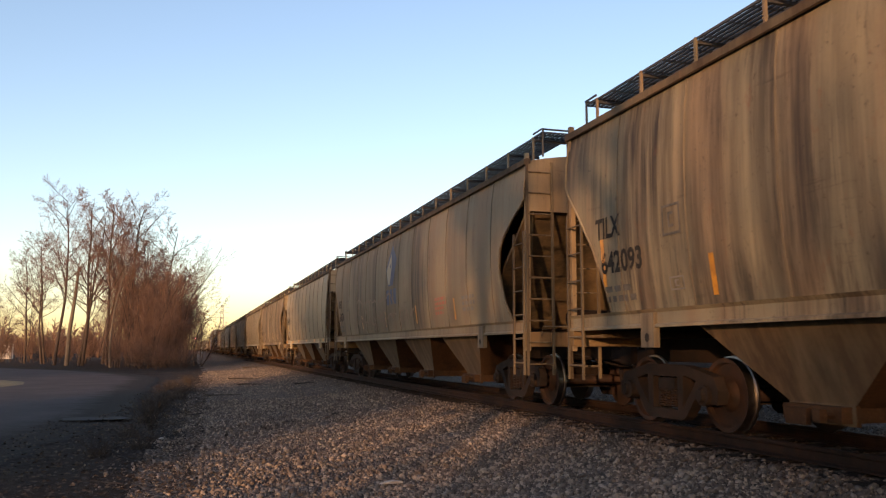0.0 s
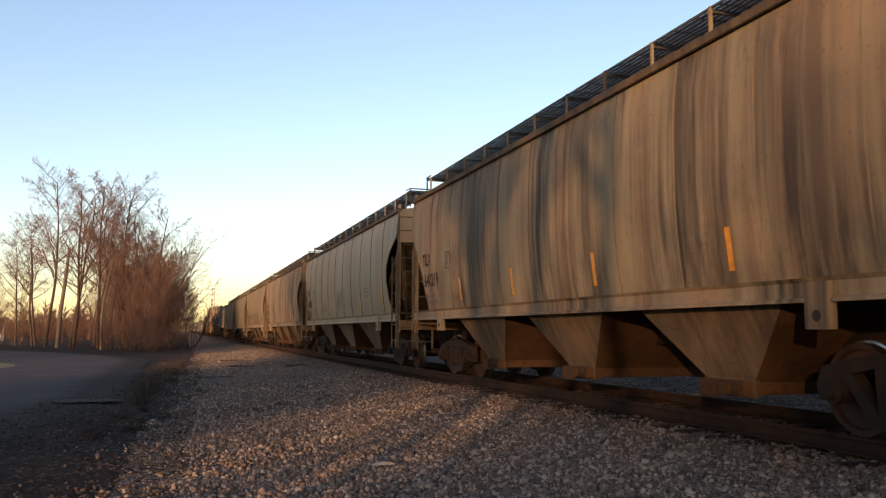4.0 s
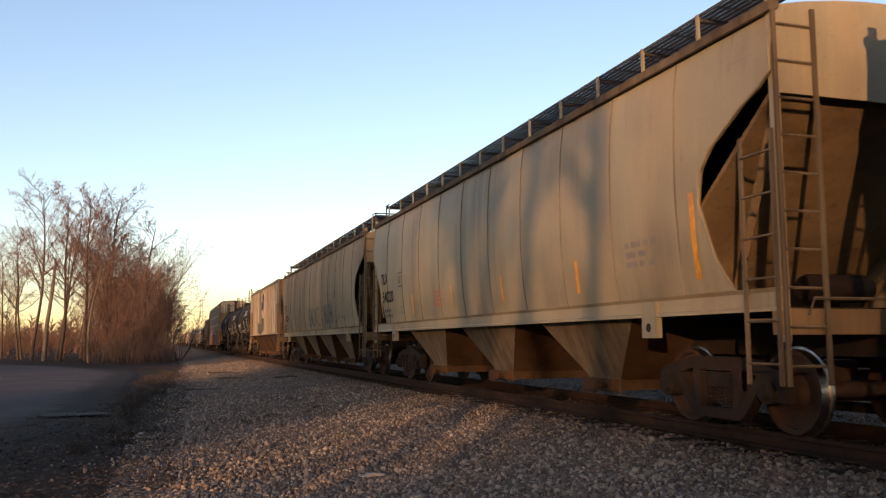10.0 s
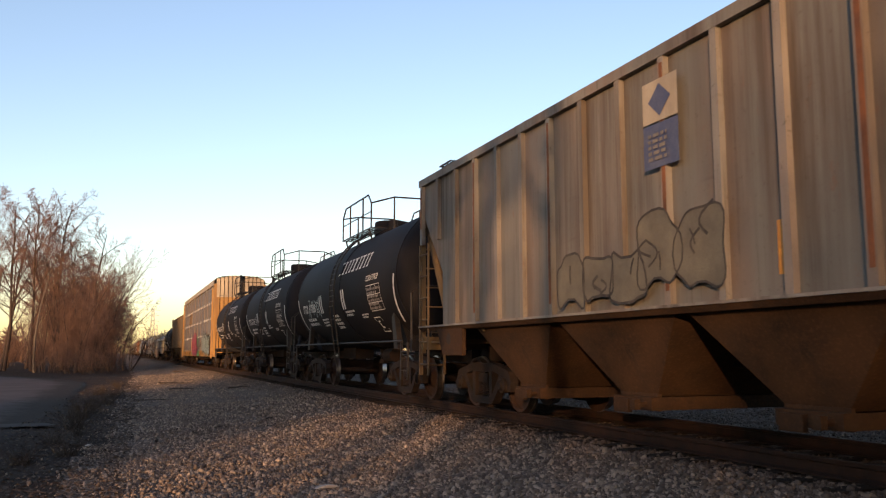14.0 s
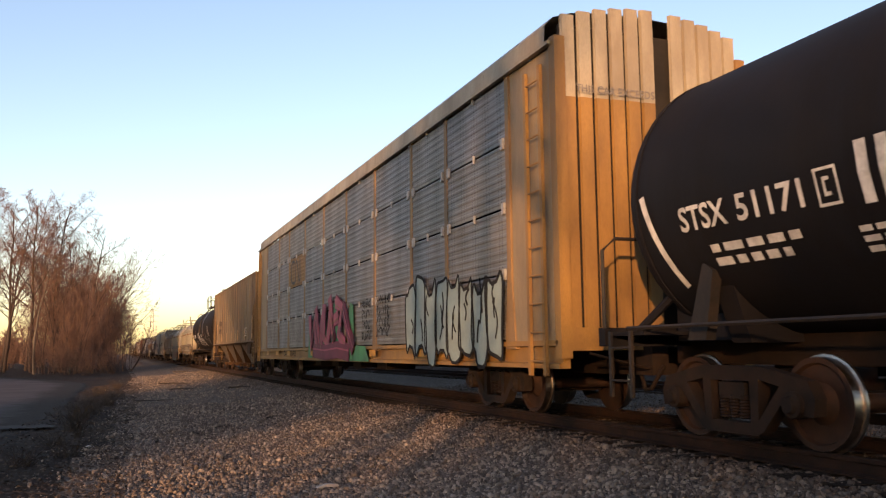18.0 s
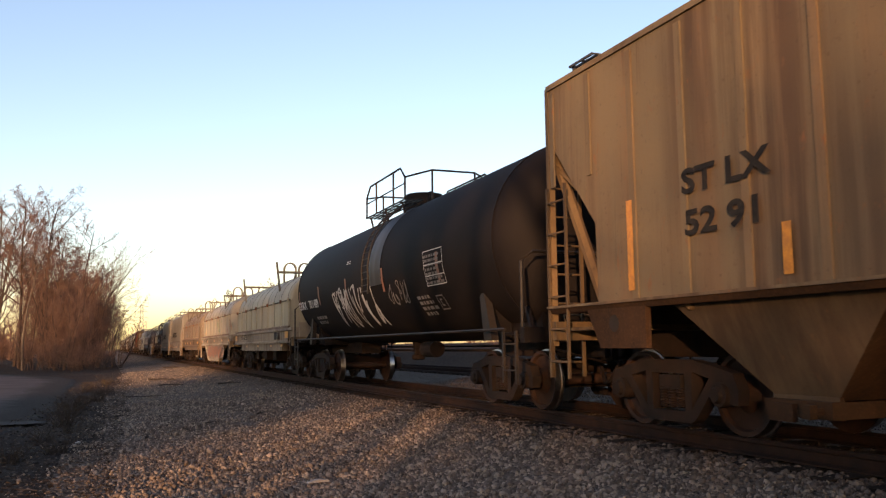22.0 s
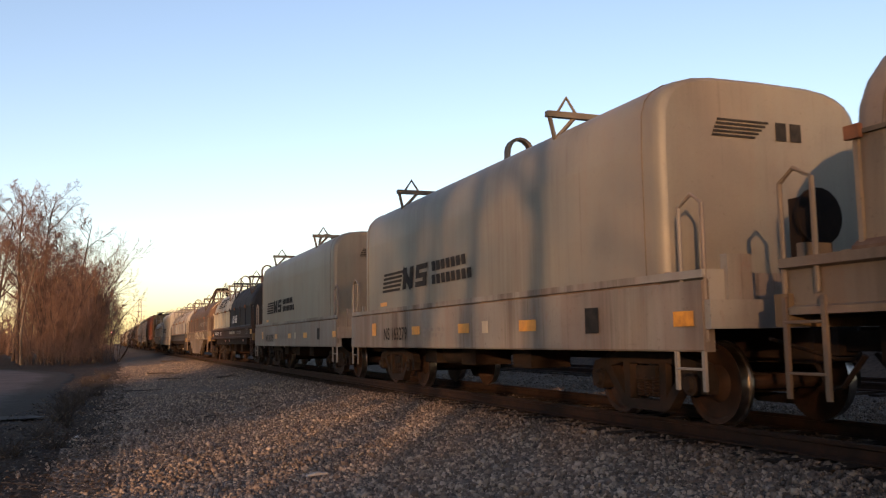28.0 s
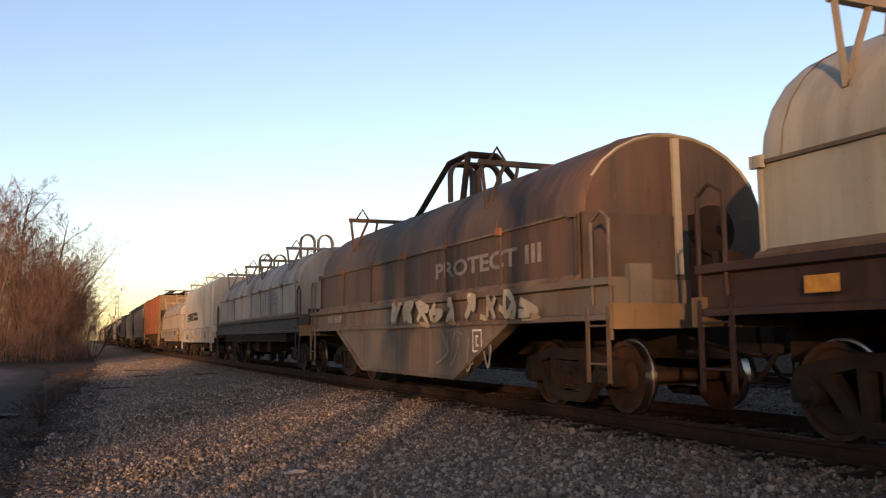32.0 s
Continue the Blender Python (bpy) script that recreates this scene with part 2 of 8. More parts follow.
def ballast_bed():
    """Packed stone between the loose stones; cells give the look of pebbles far off."""
    m, nt, p = nodes_of("ballast_bed")
    tc = nt.nodes.new("ShaderNodeTexCoord")
    vo = add(nt, "ShaderNodeTexVoronoi", Scale=17.0)
    nt.links.new(tc.outputs["Object"], vo.inputs["Vector"])
    hsv = nt.nodes.new("ShaderNodeSeparateColor")
    nt.links.new(vo.outputs["Color"], hsv.inputs[0])
    big = noise_of(nt, 0.6)
    col = blend(nt, hsv.outputs[0], (0.050, 0.041, 0.035), (0.235, 0.192, 0.158))
    col = blend(nt, times(nt, ramp(nt, big, 0.4, 0.7), 0.45), col, (0.080, 0.060, 0.047))
    col = rail_browning(nt, col, noise_of(nt, 0.9, detail=5))
    nt.links.new(col, p.inputs["Base Color"])
    p.inputs["Roughness"].default_value = 0.95
    p.inputs["Specular IOR Level"].default_value = 0.08
    bump(nt, p, vo.outputs["Distance"], -0.05, 1.0)
    return m


def earth():
    """Verge of packed dirt with dead leaves and thin winter grass."""
    m, nt, p = nodes_of("leafy_dirt")
    a, b, c = noise_of(nt, 0.35), noise_of(nt, 6.0, detail=8), noise_of(nt, 40.0)
    col = blend(nt, ramp(nt, a, 0.35, 0.65), (0.031, 0.022, 0.018), (0.051, 0.035, 0.025))
    col = blend(nt, times(nt, ramp(nt, b, 0.45, 0.65), 0.7), col, (0.013, 0.010, 0.009))
    col = blend(nt, times(nt, ramp(nt, c, 0.55, 0.7), 0.6), col, (0.060, 0.040, 0.026))
    nt.links.new(col, p.inputs["Base Color"])
    p.inputs["Roughness"].default_value = 0.95
    p.inputs["Specular IOR Level"].default_value = 0.08
    bump(nt, p, c, 0.03, 0.8)
    return m


BALLAST = ballast_stone()
BED = ballast_bed()
EARTH = earth()
def worn_asphalt():
    """Asphalt with dirt carried over its broken edge."""
    m, nt, p = nodes_of("worn_asphalt")
    big, mid, fine = noise_of(nt, 0.5), noise_of(nt, 2.2, detail=8, rough=0.7), noise_of(nt, 90.0)
    col = blend(nt, ramp(nt, big, 0.35, 0.65), (0.090, 0.069, 0.066), (0.058, 0.045, 0.043))
    col = blend(nt, times(nt, ramp(nt, fine, 0.4, 0.7), 0.35), col, (0.030, 0.024, 0.023))
    at = nt.nodes.new("ShaderNodeAttribute")
    at.attribute_name = "dirt"
    both = nt.nodes.new("ShaderNodeMath")
    nt.links.new(at.outputs["Fac"], both.inputs[0])
    nt.links.new(mid, both.inputs[1])
    col = blend(nt, ramp(nt, both.outputs[0], 0.72, 1.05), col, (0.026, 0.018, 0.014))
    nt.links.new(col, p.inputs["Base Color"])
    p.inputs["Roughness"].default_value = 0.9
    p.inputs["Specular IOR Level"].default_value = 0.12
    bump(nt, p, fine, 0.006)
    return m


ASPHALT = worn_asphalt()
TAR = surface("dark_wet_patch", (0.036, 0.029, 0.027), (0.046, 0.037, 0.034), 3.0, rough=0.85, spec=0.15)
GRASS = surface("dry_winter_grass", (0.22, 0.165, 0.085), (0.12, 0.10, 0.05), 1.5, relief=0.03, fine=30, rough=0.95)
RAIL_SIDE = surface("rusty_rail", (0.030, 0.015, 0.010), (0.016, 0.010, 0.008), 5.0, rough=0.85, spec=0.15)
RAIL_TOP = surface("polished_rail_head", (0.70, 0.68, 0.66), (0.55, 0.52, 0.50), 9.0, (1, 0.1, 1), rough=0.14, metal=1.0)
TIE = surface("weathered_tie_wood", (0.030, 0.021, 0.016), (0.016, 0.012, 0.010), 3.0, (1, 6, 1), relief=0.008, rough=0.95, spec=0.1)
GROUND_Z = -0.62


def bed_z(x):
    """Height of the ground across the tracks: verge, shoulder, two ballast beds."""
    pts = ((-3, GROUND_Z), (-0.3, GROUND_Z), (0.6, -0.60), (2.6, -0.50), (4.3, -0.36), (5.5, -0.20), (8.6, -0.20), (9.6, -0.36), (11.8, -0.36),
           (12.9, -0.22), (16.2, -0.22), (18.4, -0.75), (20.5, -0.5), (23.0, 0.75), (24.5, 1.15), (26.5, 0.7), (30, -0.9))
    if x <= pts[0][0]:
        return GROUND_Z
    for (x0, z0), (x1, z1) in zip(pts, pts[1:]):
        if x <= x1:
            return z0 + (z1 - z0) * (x - x0) / (x1 - x0)
    return -0.9


def rough_z(x, y, amp=0.05):
    return amp * (noise.noise((x * 0.6, y * 0.6, 3.1)) + 0.5 * noise.noise((x * 1.9, y * 1.9, 7.7)))


def spread(a, b, first, grow, cap):
    out, d = [a], first
    while out[-1] < b:
        out.append(min(out[-1] + d, b))
        d = min(d * grow, cap)
    return out


def verge_x(y):
    """Where the gravel gives way to dirt, seen from above."""
    return -0.45 + 0.030 * max(0.0, min(y, 60.0) - 10) + 0.35 * noise.noise((y * 0.5, 0, 0))


def make_ground():
    far = -0.95
    b = Build()
    xs = [-3000, -900, -300, -120, -60, -30, -18, -12] + [-9 + 0.6 * i for i in range(15)] + [i * 0.3 for i in range(62)] + [19, 20.5, 21.8, 23, 24.5, 26.5, 30, 60, 120, 300, 900, 3000]
    ys = [-900, -200, -60, -25, -12] + spread(-6, 140, 0.35, 1.02, 6) + [170, 220, 300, 450, 700, 1200, 3000]
    rows = []
    for y in ys:
        row = []
        for x in xs:
            z = bed_z(x) if x > -3 else GROUND_Z
            if -8 < x < 20 and -8 < y < 140:
                z += rough_z(x, y, 0.05 if (x > -0.6 and not 5.3 < x < 8.5 and not 13 < x < 16) else 0.012)
            if x < -12:
                z -= 0.02 * min(-12 - x, 20)
            row.append((x, y, z))
        rows.append(row)
    b.grid(rows)
    me = b.mesh("ground", 60)
    for m in (EARTH, BED):
        me.materials.append(m)
    cen = [0.0] * (3 * len(me.polygons))
    me.polygons.foreach_get("center", cen)
    idx = [1 if (cen[3 * i] > verge_x(cen[3 * i + 1]) and cen[3 * i] < 17.5) else 0 for i in range(len(me.polygons))]
    me.polygons.foreach_set("material_index", idx)
    ob = new("ground", me)
    tagged(ob, "leafy dirt verge and grey ballast shoulder beside the track", "ground", kind="structure")
    return ob


def between(table, v):
    for (a0, b0), (a1, b1) in zip(table, table[1:]):
        if v <= a1:
            return b0 + (b1 - b0) * max(0.0, v - a0) / (a1 - a0)
    return table[-1][1]


def make_road():
    b = Build()
    rows = []
    kerb = ((-20, -5.4), (6, -4.6), (9, -3.4), (12, -2.4), (17, -1.85), (21, -1.35), (42, -1.35), (50, -1.6), (57, -3.2), (66, -7), (76, -14), (90, -26), (100, -34))
    ys = [-20, -10, -5, 0, 3] + [5 + 0.2 * i for i in range(180)] + [41 + 0.6 * i for i in range(80)]
    for y in ys:
        w = 0.22 * noise.noise((0.35 * y, 1.3, 0)) + 0.12 * noise.noise((1.3 * y, 4.3, 0)) + 0.14 * noise.noise((2.9 * y, 2.3, 0))
        xr = between(kerb, y) + w
        xl = -36 if y < 96 else xr - 2
        xs = [xr + (xl - xr) * (k / 12) ** 2.6 for k in range(13)]
        rows.append([(x, y, GROUND_Z + (-0.03 if k in (0, 12) else 0.012) + 0.04 * min(1.0, (xr - x) / 2)) for k, x in enumerate(xs)][::-1])
    b.grid(rows)
    ob = part("road", b, ASPHALT, smooth=50)
    edge = ob.data.attributes.new("dirt", "FLOAT", "POINT")
    edge.data.foreach_set("value", [max(0.0, 1 - (row[12][0] - x) / 2.2) for row in rows for x, _, _ in row])
    tagged(ob, "worn dark asphalt lane beside the railway", "road", kind="structure")
    for cx, cy, w, d, seed in ((-1.95, 20.4, 0.85, 0.50, 3),):
        pts = []
        for i in range(18):
            a = i * math.tau / 18
            r = 1 + 0.45 * noise.noise((math.cos(a) * 1.4 + seed, math.sin(a) * 1.4, 0))
            pts.append((cx + w * r * math.cos(a), cy + d * r * math.sin(a), GROUND_Z + 0.062))
        part("road_patch", Build().poly(pts), TAR, ob)
    s = Build()
    rows = []
    for i in range(12):
        a = i * math.tau / 12
        rows.append([(-10.2 + 3.6 * math.cos(a) * k, 40.5 + 6.4 * math.sin(a) * k, GROUND_Z + 0.16 - 0.12 * k * k) for k in (1.0, 0.8, 0.5, 0.1)])
    s.grid(rows, close_v=True)
    isl = part("grass_island", s, GRASS, smooth=60)
    tagged(isl, "low island of dry winter grass in the road bend", "grass patch", kind="structure")


def rail_mesh(y0, y1):
    prof = [(-0.075, -0.17), (0.075, -0.17), (0.075, -0.155), (0.012, -0.135), (0.012, -0.05), (0.036, -0.04), (0.036, -0.006), (0.026, 0.0), (-0.026, 0.0),
            (-0.036, -0.006), (-0.036, -0.04), (-0.012, -0.05), (-0.012, -0.135), (-0.075, -0.155)]
    b = Build().prism(prof, y0, y1)
    me = b.mesh("rail")
    me.materials.append(RAIL_SIDE)
    me.materials.append(RAIL_TOP)
    for p in me.polygons:
        if p.normal.z > 0.5 and p.center.z > -0.01:
            p.material_index = 1
    return me


def make_tracks():
    long = rail_mesh(-60, 1500)
    rng = random.Random(4)
    tie_mesh = []
    for k in range(4):
        b = Build()
        rows = []
        for i in range(7):
            x = -1.30 + 2.6 * i / 6
            j = [0.008 * rng.uniform(-1, 1) for _ in range(4)]
            rows.append([(x, -0.115 + j[0], -0.35), (x, -0.115 + j[1], -0.172 + j[2] * 0.4), (x, 0.115 + j[3], -0.172 + j[0] * 0.4), (x, 0.115, -0.35)])
        b.grid(rows, close_u=True)
        n = len(b.v)
        b.f += [(3, 2, 1, 0), (n - 4, n - 3, n - 2, n - 1)]
        me = b.mesh("tie")
        me.materials.append(TIE)
        tie_mesh.append(me)
    for name, cx, y1, words in (("track_near", TRACK_X, 95, "rusty main track on dark wooden ties in grey ballast"), ("track_far", 14.5, 60, "second track with rusty rails beyond the train")):
        track = new(name)
        track.location = (cx, 0, 0)
        tagged(track, words, "railway track", kind="structure")
        for side in (-0.753, 0.753):
            part("rail", long, None, track).location = (side, 0, 0)
        y = -6.0
        while y < y1:
            o = part("tie", tie_mesh[rng.randrange(4)], None, track)
            o.location = (rng.uniform(-0.04, 0.04), y, rng.uniform(-0.012, 0.004))
            o.rotation_euler = (0, 0, rng.uniform(-0.02, 0.02))
            y += 0.52 + rng.uniform(-0.03, 0.03)


make_ground()
make_road()
make_tracks()
# ---- running gear shared by all cars ----
WHEELS = ([], [])      # leading and trailing wheelsets, turned in motions()
WHEEL_R = 0.44


def wheelset_mesh():
    b = Build()
    for s in (-1, 1):
        x = 0.72 * s
        b.lathe([(x - 0.07 * s, WHEEL_R + 0.025), (x - 0.04 * s, WHEEL_R + 0.025), (x - 0.035 * s, WHEEL_R), (x + 0.07 * s, WHEEL_R - 0.004)], (0, 0, 0), "x", 28)
    n_tread = len(b.f)
    for s in (-1, 1):
        x = 0.72 * s
        b.lathe([(x + 0.07 * s, WHEEL_R - 0.004), (x + 0.066 * s, WHEEL_R - 0.055), (x + 0.02 * s, WHEEL_R - 0.075), (x + 0.01 * s, 0.2), (x + 0.075 * s, 0.13), (x + 0.08 * s, 0.10), (x + 0.30 * s, 0.085), (x + 0.30 * s, 0.0)], (0, 0, 0), "x", 28)
        b.lathe([(x - 0.07 * s, WHEEL_R + 0.025), (x - 0.06 * s, 0.2), (x - 0.07 * s, 0.09)], (0, 0, 0), "x", 28)
        for k in range(3):
            a = k * math.tau / 3
            c, d = math.cos(a), math.sin(a)
            b.box(x + 0.30 * s - 0.015, x + 0.30 * s + 0.015, 0.05 * c - 0.014, 0.05 * c + 0.014, 0.05 * d - 0.014, 0.05 * d + 0.014)
    b.lathe([(-0.66, 0.085), (0.66, 0.085)], (0, 0, 0), "x", 12)
    me = b.mesh("wheelset", 35)
    me.materials.append(WHEEL)
    me.materials.append(TREAD)
    for p in me.polygons:
        p.material_index = 1 if p.index < n_tread else 0
    return me


def pierced_plate(name, outline, holes, x0, x1):
    """A plate in (y, z) with windows cut through it, given thickness along x."""
    bm = bmesh.new()
    edges = []
    for loop in (outline, *holes):
        vs = [bm.verts.new((x0, y, z)) for y, z in loop]
        edges += [bm.edges.new((vs[i], vs[(i + 1) % len(vs)])) for i in range(len(vs))]
    bmesh.ops.triangle_fill(bm, use_beauty=True, edges=edges)
    got = bmesh.ops.extrude_face_region(bm, geom=bm.faces[:])
    for g in got["geom"]:
        if isinstance(g, bmesh.types.BMVert):
            g.co.x = x1
    bmesh.ops.recalc_face_normals(bm, faces=bm.faces[:])
    me = bpy.data.meshes.new(name)
    bm.to_mesh(me)
    bm.free()
    return me


def sideframe_mesh():
    """Cast side frame with its three windows."""
    outline = [(-1.12, 0.34), (-1.14, 0.50), (-1.06, 0.66), (-0.78, 0.72), (-0.42, 0.79), (0.42, 0.79), (0.78, 0.72), (1.06, 0.66), (1.14, 0.50), (1.12, 0.34), (1.00, 0.34), (0.97, 0.53), (0.80, 0.53), (0.70, 0.42), (0.47, 0.16), (0.38, 0.11), (-0.38, 0.11), (-0.47, 0.16), (-0.70, 0.42), (-0.80, 0.53), (-0.97, 0.53), (-1.00, 0.34)]
    wing = [(0.70, 0.60), (0.42, 0.66), (0.40, 0.26)]
    holes = [wing, [(-y, z) for y, z in wing][::-1], [(-0.29, 0.64), (0.29, 0.64), (0.29, 0.23), (-0.29, 0.23)]]
    return pierced_plate("sideframe", outline, holes, -0.07, 0.07)


def spring_mesh():
    b = Build()
    b.lathe([(0.26 + 0.015 * i, 0.066 if i % 2 else 0.050) for i in range(17)], (0, 0, 0), "z", 8)
    return b.mesh("spring", 60)


def axle_cap_mesh():
    b = Build()
    b.lathe([(-0.17, 0.0), (-0.17, 0.07), (-0.13, 0.09), (-0.12, 0.125), (0.05, 0.125)], (0, 0, WHEEL_R), "x", 12)
    return b.mesh("axle_cap", 40)


WHEELSET, SIDEFRAME, SPRINGS, AXLE_CAP = wheelset_mesh(), sideframe_mesh(), spring_mesh(), axle_cap_mesh()
BOLSTER = Build().box(-1.04, 1.04, -0.19, 0.19, 0.46, 0.62).box(-0.70, 0.70, -0.24, 0.24, 0.62, 0.74).box(-0.62, 0.62, -0.62, -0.54, 0.30, 0.52).box(-0.62, 0.62, 0.54, 0.62, 0.30, 0.52).mesh("bolster")
for me in (SIDEFRAME, SPRINGS, BOLSTER, AXLE_CAP):
    me.materials.append(TRUCK)


def add_truck(car, y):
    truck = part("truck", BOLSTER, None, car)
    truck.location = (0, y, 0)
    for s in (-1, 1):
        f = part("sideframe", SIDEFRAME, None, truck)
        f.location = (s * 0.99, 0, 0)
        for y in (-0.15, 0.0, 0.15):
            part("spring", SPRINGS, None, truck).location = (s * 0.99, y, 0)
        for y in (-0.89, 0.89):
            o = part("axle_cap", AXLE_CAP, None, truck)
            o.location = (s * 0.99, y, 0)
            if s > 0:
                o.rotation_euler = (0, 0, math.pi)
    for k, s in enumerate((-1, 1)):
        w = part("wheelset", WHEELSET, None, truck)
        w.location = (0, s * 0.89, WHEEL_R)
        WHEELS[k].append(w)
    return truck


def coupler_mesh():
    b = Build()
    b.box(-0.10, 0.10, 0.0, 0.55, 0.78, 0.98)
    b.prism([(-0.20, 0.50), (0.06, 0.50), (0.20, 0.62), (0.20, 0.82), (0.10, 0.86), (-0.02, 0.74), (-0.20, 0.80)], 0.74, 1.02, "z")
    b.tube([(-0.35, 0.05, 0.75), (-0.38, 0.30, 0.45), (-0.30, 0.55, 0.42), (-0.22, 0.78, 0.66)], 0.028, 6)
    b.tube([(0.0, 0.5, 0.70), (-0.5, 0.25, 0.72), (-1.4, 0.12, 0.92)], 0.018, 5)
    return b.mesh("coupler", 40)


COUPLER = coupler_mesh()
COUPLER.materials.append(UNDER)


def add_couplers(car, half):
    for s in (-1, 1):
        c = part("coupler", COUPLER, None, car)
        c.location = (0, s * (half - 0.15), 0)
        c.rotation_euler = (0, 0, 0 if s > 0 else math.pi)


def ladder_mesh(height, width, rungs, rail=0.03, sx=0.0):
    """A ladder in the plane x = 0, width along y, from z = 0 up; sx leans its top along x."""
    b = Build()
    for y in (0, width):
        b.prism([(y - rail, 0), (y + rail, 0), (y + rail, height), (y - rail, height)], -rail * 0.7, rail * 0.7, "x")
    for i in range(rungs):
        z = height * (i + 0.5) / rungs
        b.tube([(-0.01, 0, z), (-0.01, width, z)], 0.014, 5)
    if sx:
        b.v = [(x + sx * z / height, y, z) for x, y, z in b.v]
    return b.mesh("ladder")


def colour_all(ob, rgb):
    for o in (ob, *ob.children_recursive):
        o.color = (*rgb, 1)


# ---- lettering and marks laid on a car's side ----
TEXTS = {}


def text_mesh(words, bold=0.012, shear=0.0):
    key = (words, bold, shear)
    if key not in TEXTS:
        c = bpy.data.curves.new("words", "FONT")
        c.body, c.offset, c.shear, c.resolution_u = words, bold, shear, 3
        tmp = bpy.data.objects.new("words", c)
        scene.collection.objects.link(tmp)
        bpy.context.view_layer.update()
        me = bpy.data.meshes.new_from_object(tmp.evaluated_get(bpy.context.evaluated_depsgraph_get()))
        vs = [tuple(v.co) for v in me.vertices]
        fs = [tuple(p.vertices) for p in me.polygons]
        bpy.data.objects.remove(tmp)
        bpy.data.curves.remove(c)
        bpy.data.meshes.remove(me)
        w = max(v[0] for v in vs)
        TEXTS[key] = (vs, fs, w)
    return TEXTS[key]


class Side:
    """The near side of a car: turns (along, up) into a point on its skin. along runs from the far end (+y) to the near one."""

    def __init__(self, car, skin, along=0.0):
        self.car, self.skin, self.along = car, skin, along

    def at(self, y, z, proud=0.008):
        return (-(self.skin(z) + proud), y - self.along, z)

    def text(self, words, y, z, h, material, width=None, name="lettering", bold=0.012, shear=0.0):
        vs, fs, w = text_mesh(words, bold, shear)
        k = h / 0.70
        kx = width / w if width else k
        b = Build()
        b.v = [self.at(y - vx * kx, z + vy * k) for vx, vy, _ in vs]
        b.f = fs
        return tagged(part(name, b, material, self.car), kind="stuff")

    def rect(self, y, z, w, h, material, name="marking", lean=0.0, proud=0.008, label=""):
        """A flat mark, y its far end, z its foot."""
        b = Build()
        n = max(1, int(h / 0.25))
        b.grid([[self.at(y - lean * h * i / n, z + h * i / n, proud), self.at(y - w - lean * h * i / n, z + h * i / n, proud)] for i in range(n + 1)])
        b.f = [f[::-1] for f in b.f]
        return part(name, b, material, self.car, label)

    def lines(self, y, z, w, h, rows, material, seed=0, name="small_print"):
        """Small print as plain bars."""
        rng = random.Random(seed)
        b = Build()
        dh = h / rows
        for r in range(rows):
            x, z0 = 0.0, z + h - (r + 1) * dh
            end = w * rng.uniform(0.7, 1.0)
            while x < end:
                ww = min(rng.uniform(0.12, 0.35) * h / rows * 6, end - x)
                b.poly([self.at(y - x, z0), self.at(y - x - ww, z0), self.at(y - x - ww, z0 + dh * 0.6), self.at(y - x, z0 + dh * 0.6)])
                x += ww + dh * 0.5
        return tagged(part(name, b, material, self.car), kind="stuff")

    def frame_mark(self, y, z, w, h, material, t=0.03, name="stencil_box"):
        b = Build()
        for (a0, a1, c0, c1) in ((0, w, 0, t), (0, w, h - t, h), (0, t, 0, h), (w - t, w, 0, h), (w * 0.35, w * 0.65, h * 0.25, h * 0.35), (w * 0.35, w * 0.45, h * 0.3, h * 0.7), (w * 0.35, w * 0.65, h * 0.65, h * 0.75)):
            b.poly([self.at(y - a0, z + c0), self.at(y - a1, z + c0), self.at(y - a1, z + c1), self.at(y - a0, z + c1)])
        return part(name, b, material, self.car)

    def ribbon(self, b, pts, w, proud=0.010):
        rows = []
        for i, (y, z) in enumerate(pts):
            a, c = pts[max(i - 1, 0)], pts[min(i + 1, len(pts) - 1)]
            dy, dz = c[0] - a[0], c[1] - a[1]
            n = math.hypot(dy, dz) or 1
            rows.append([self.at(y - dz / n * w / 2, z + dy / n * w / 2, proud), self.at(y + dz / n * w / 2, z - dy / n * w / 2, proud)])
        b.grid(rows)

    def scrawl(self, y, z, w, h, letters, material, seed, stroke=0.06, name="spray_paint", slant=0.2, loops=1.6, label="", out=0.0):
        """Sprayed tag: one looping stroke a letter."""
        rng = random.Random(seed)
        cw = w / letters
        for k in range(letters):
            ctrl = [(rng.uniform(0.05, 0.95), rng.choice((0.02, 0.1, 0.45, 0.6, 0.92, 1.0)) + rng.uniform(-0.06, 0.06)) for _ in range(rng.randint(5, 7))]
            pts = []
            for i in range(len(ctrl) - 1):
                p0, p1, p2, p3 = ctrl[max(i - 1, 0)], ctrl[i], ctrl[i + 1], ctrl[min(i + 2, len(ctrl) - 1)]
                for j in range(7):
                    t = j / 7
                    q = [0.5 * (2 * p1[d] + (p2[d] - p0[d]) * t + (2 * p0[d] - 5 * p1[d] + 4 * p2[d] - p3[d]) * t * t + (3 * p1[d] - p0[d] - 3 * p2[d] + p3[d]) * t ** 3) for d in (0, 1)]
                    u = (k + q[0] * loops / 1.4) * cw + slant * q[1] * h
                    pts.append((y - u, z + q[1] * h))
            b = Build()
            self.ribbon(b, pts, stroke * rng.uniform(0.8, 1.2), out + 0.010 + 0.0015 * (k % 3))
            part(name, b, material, self.car, label)

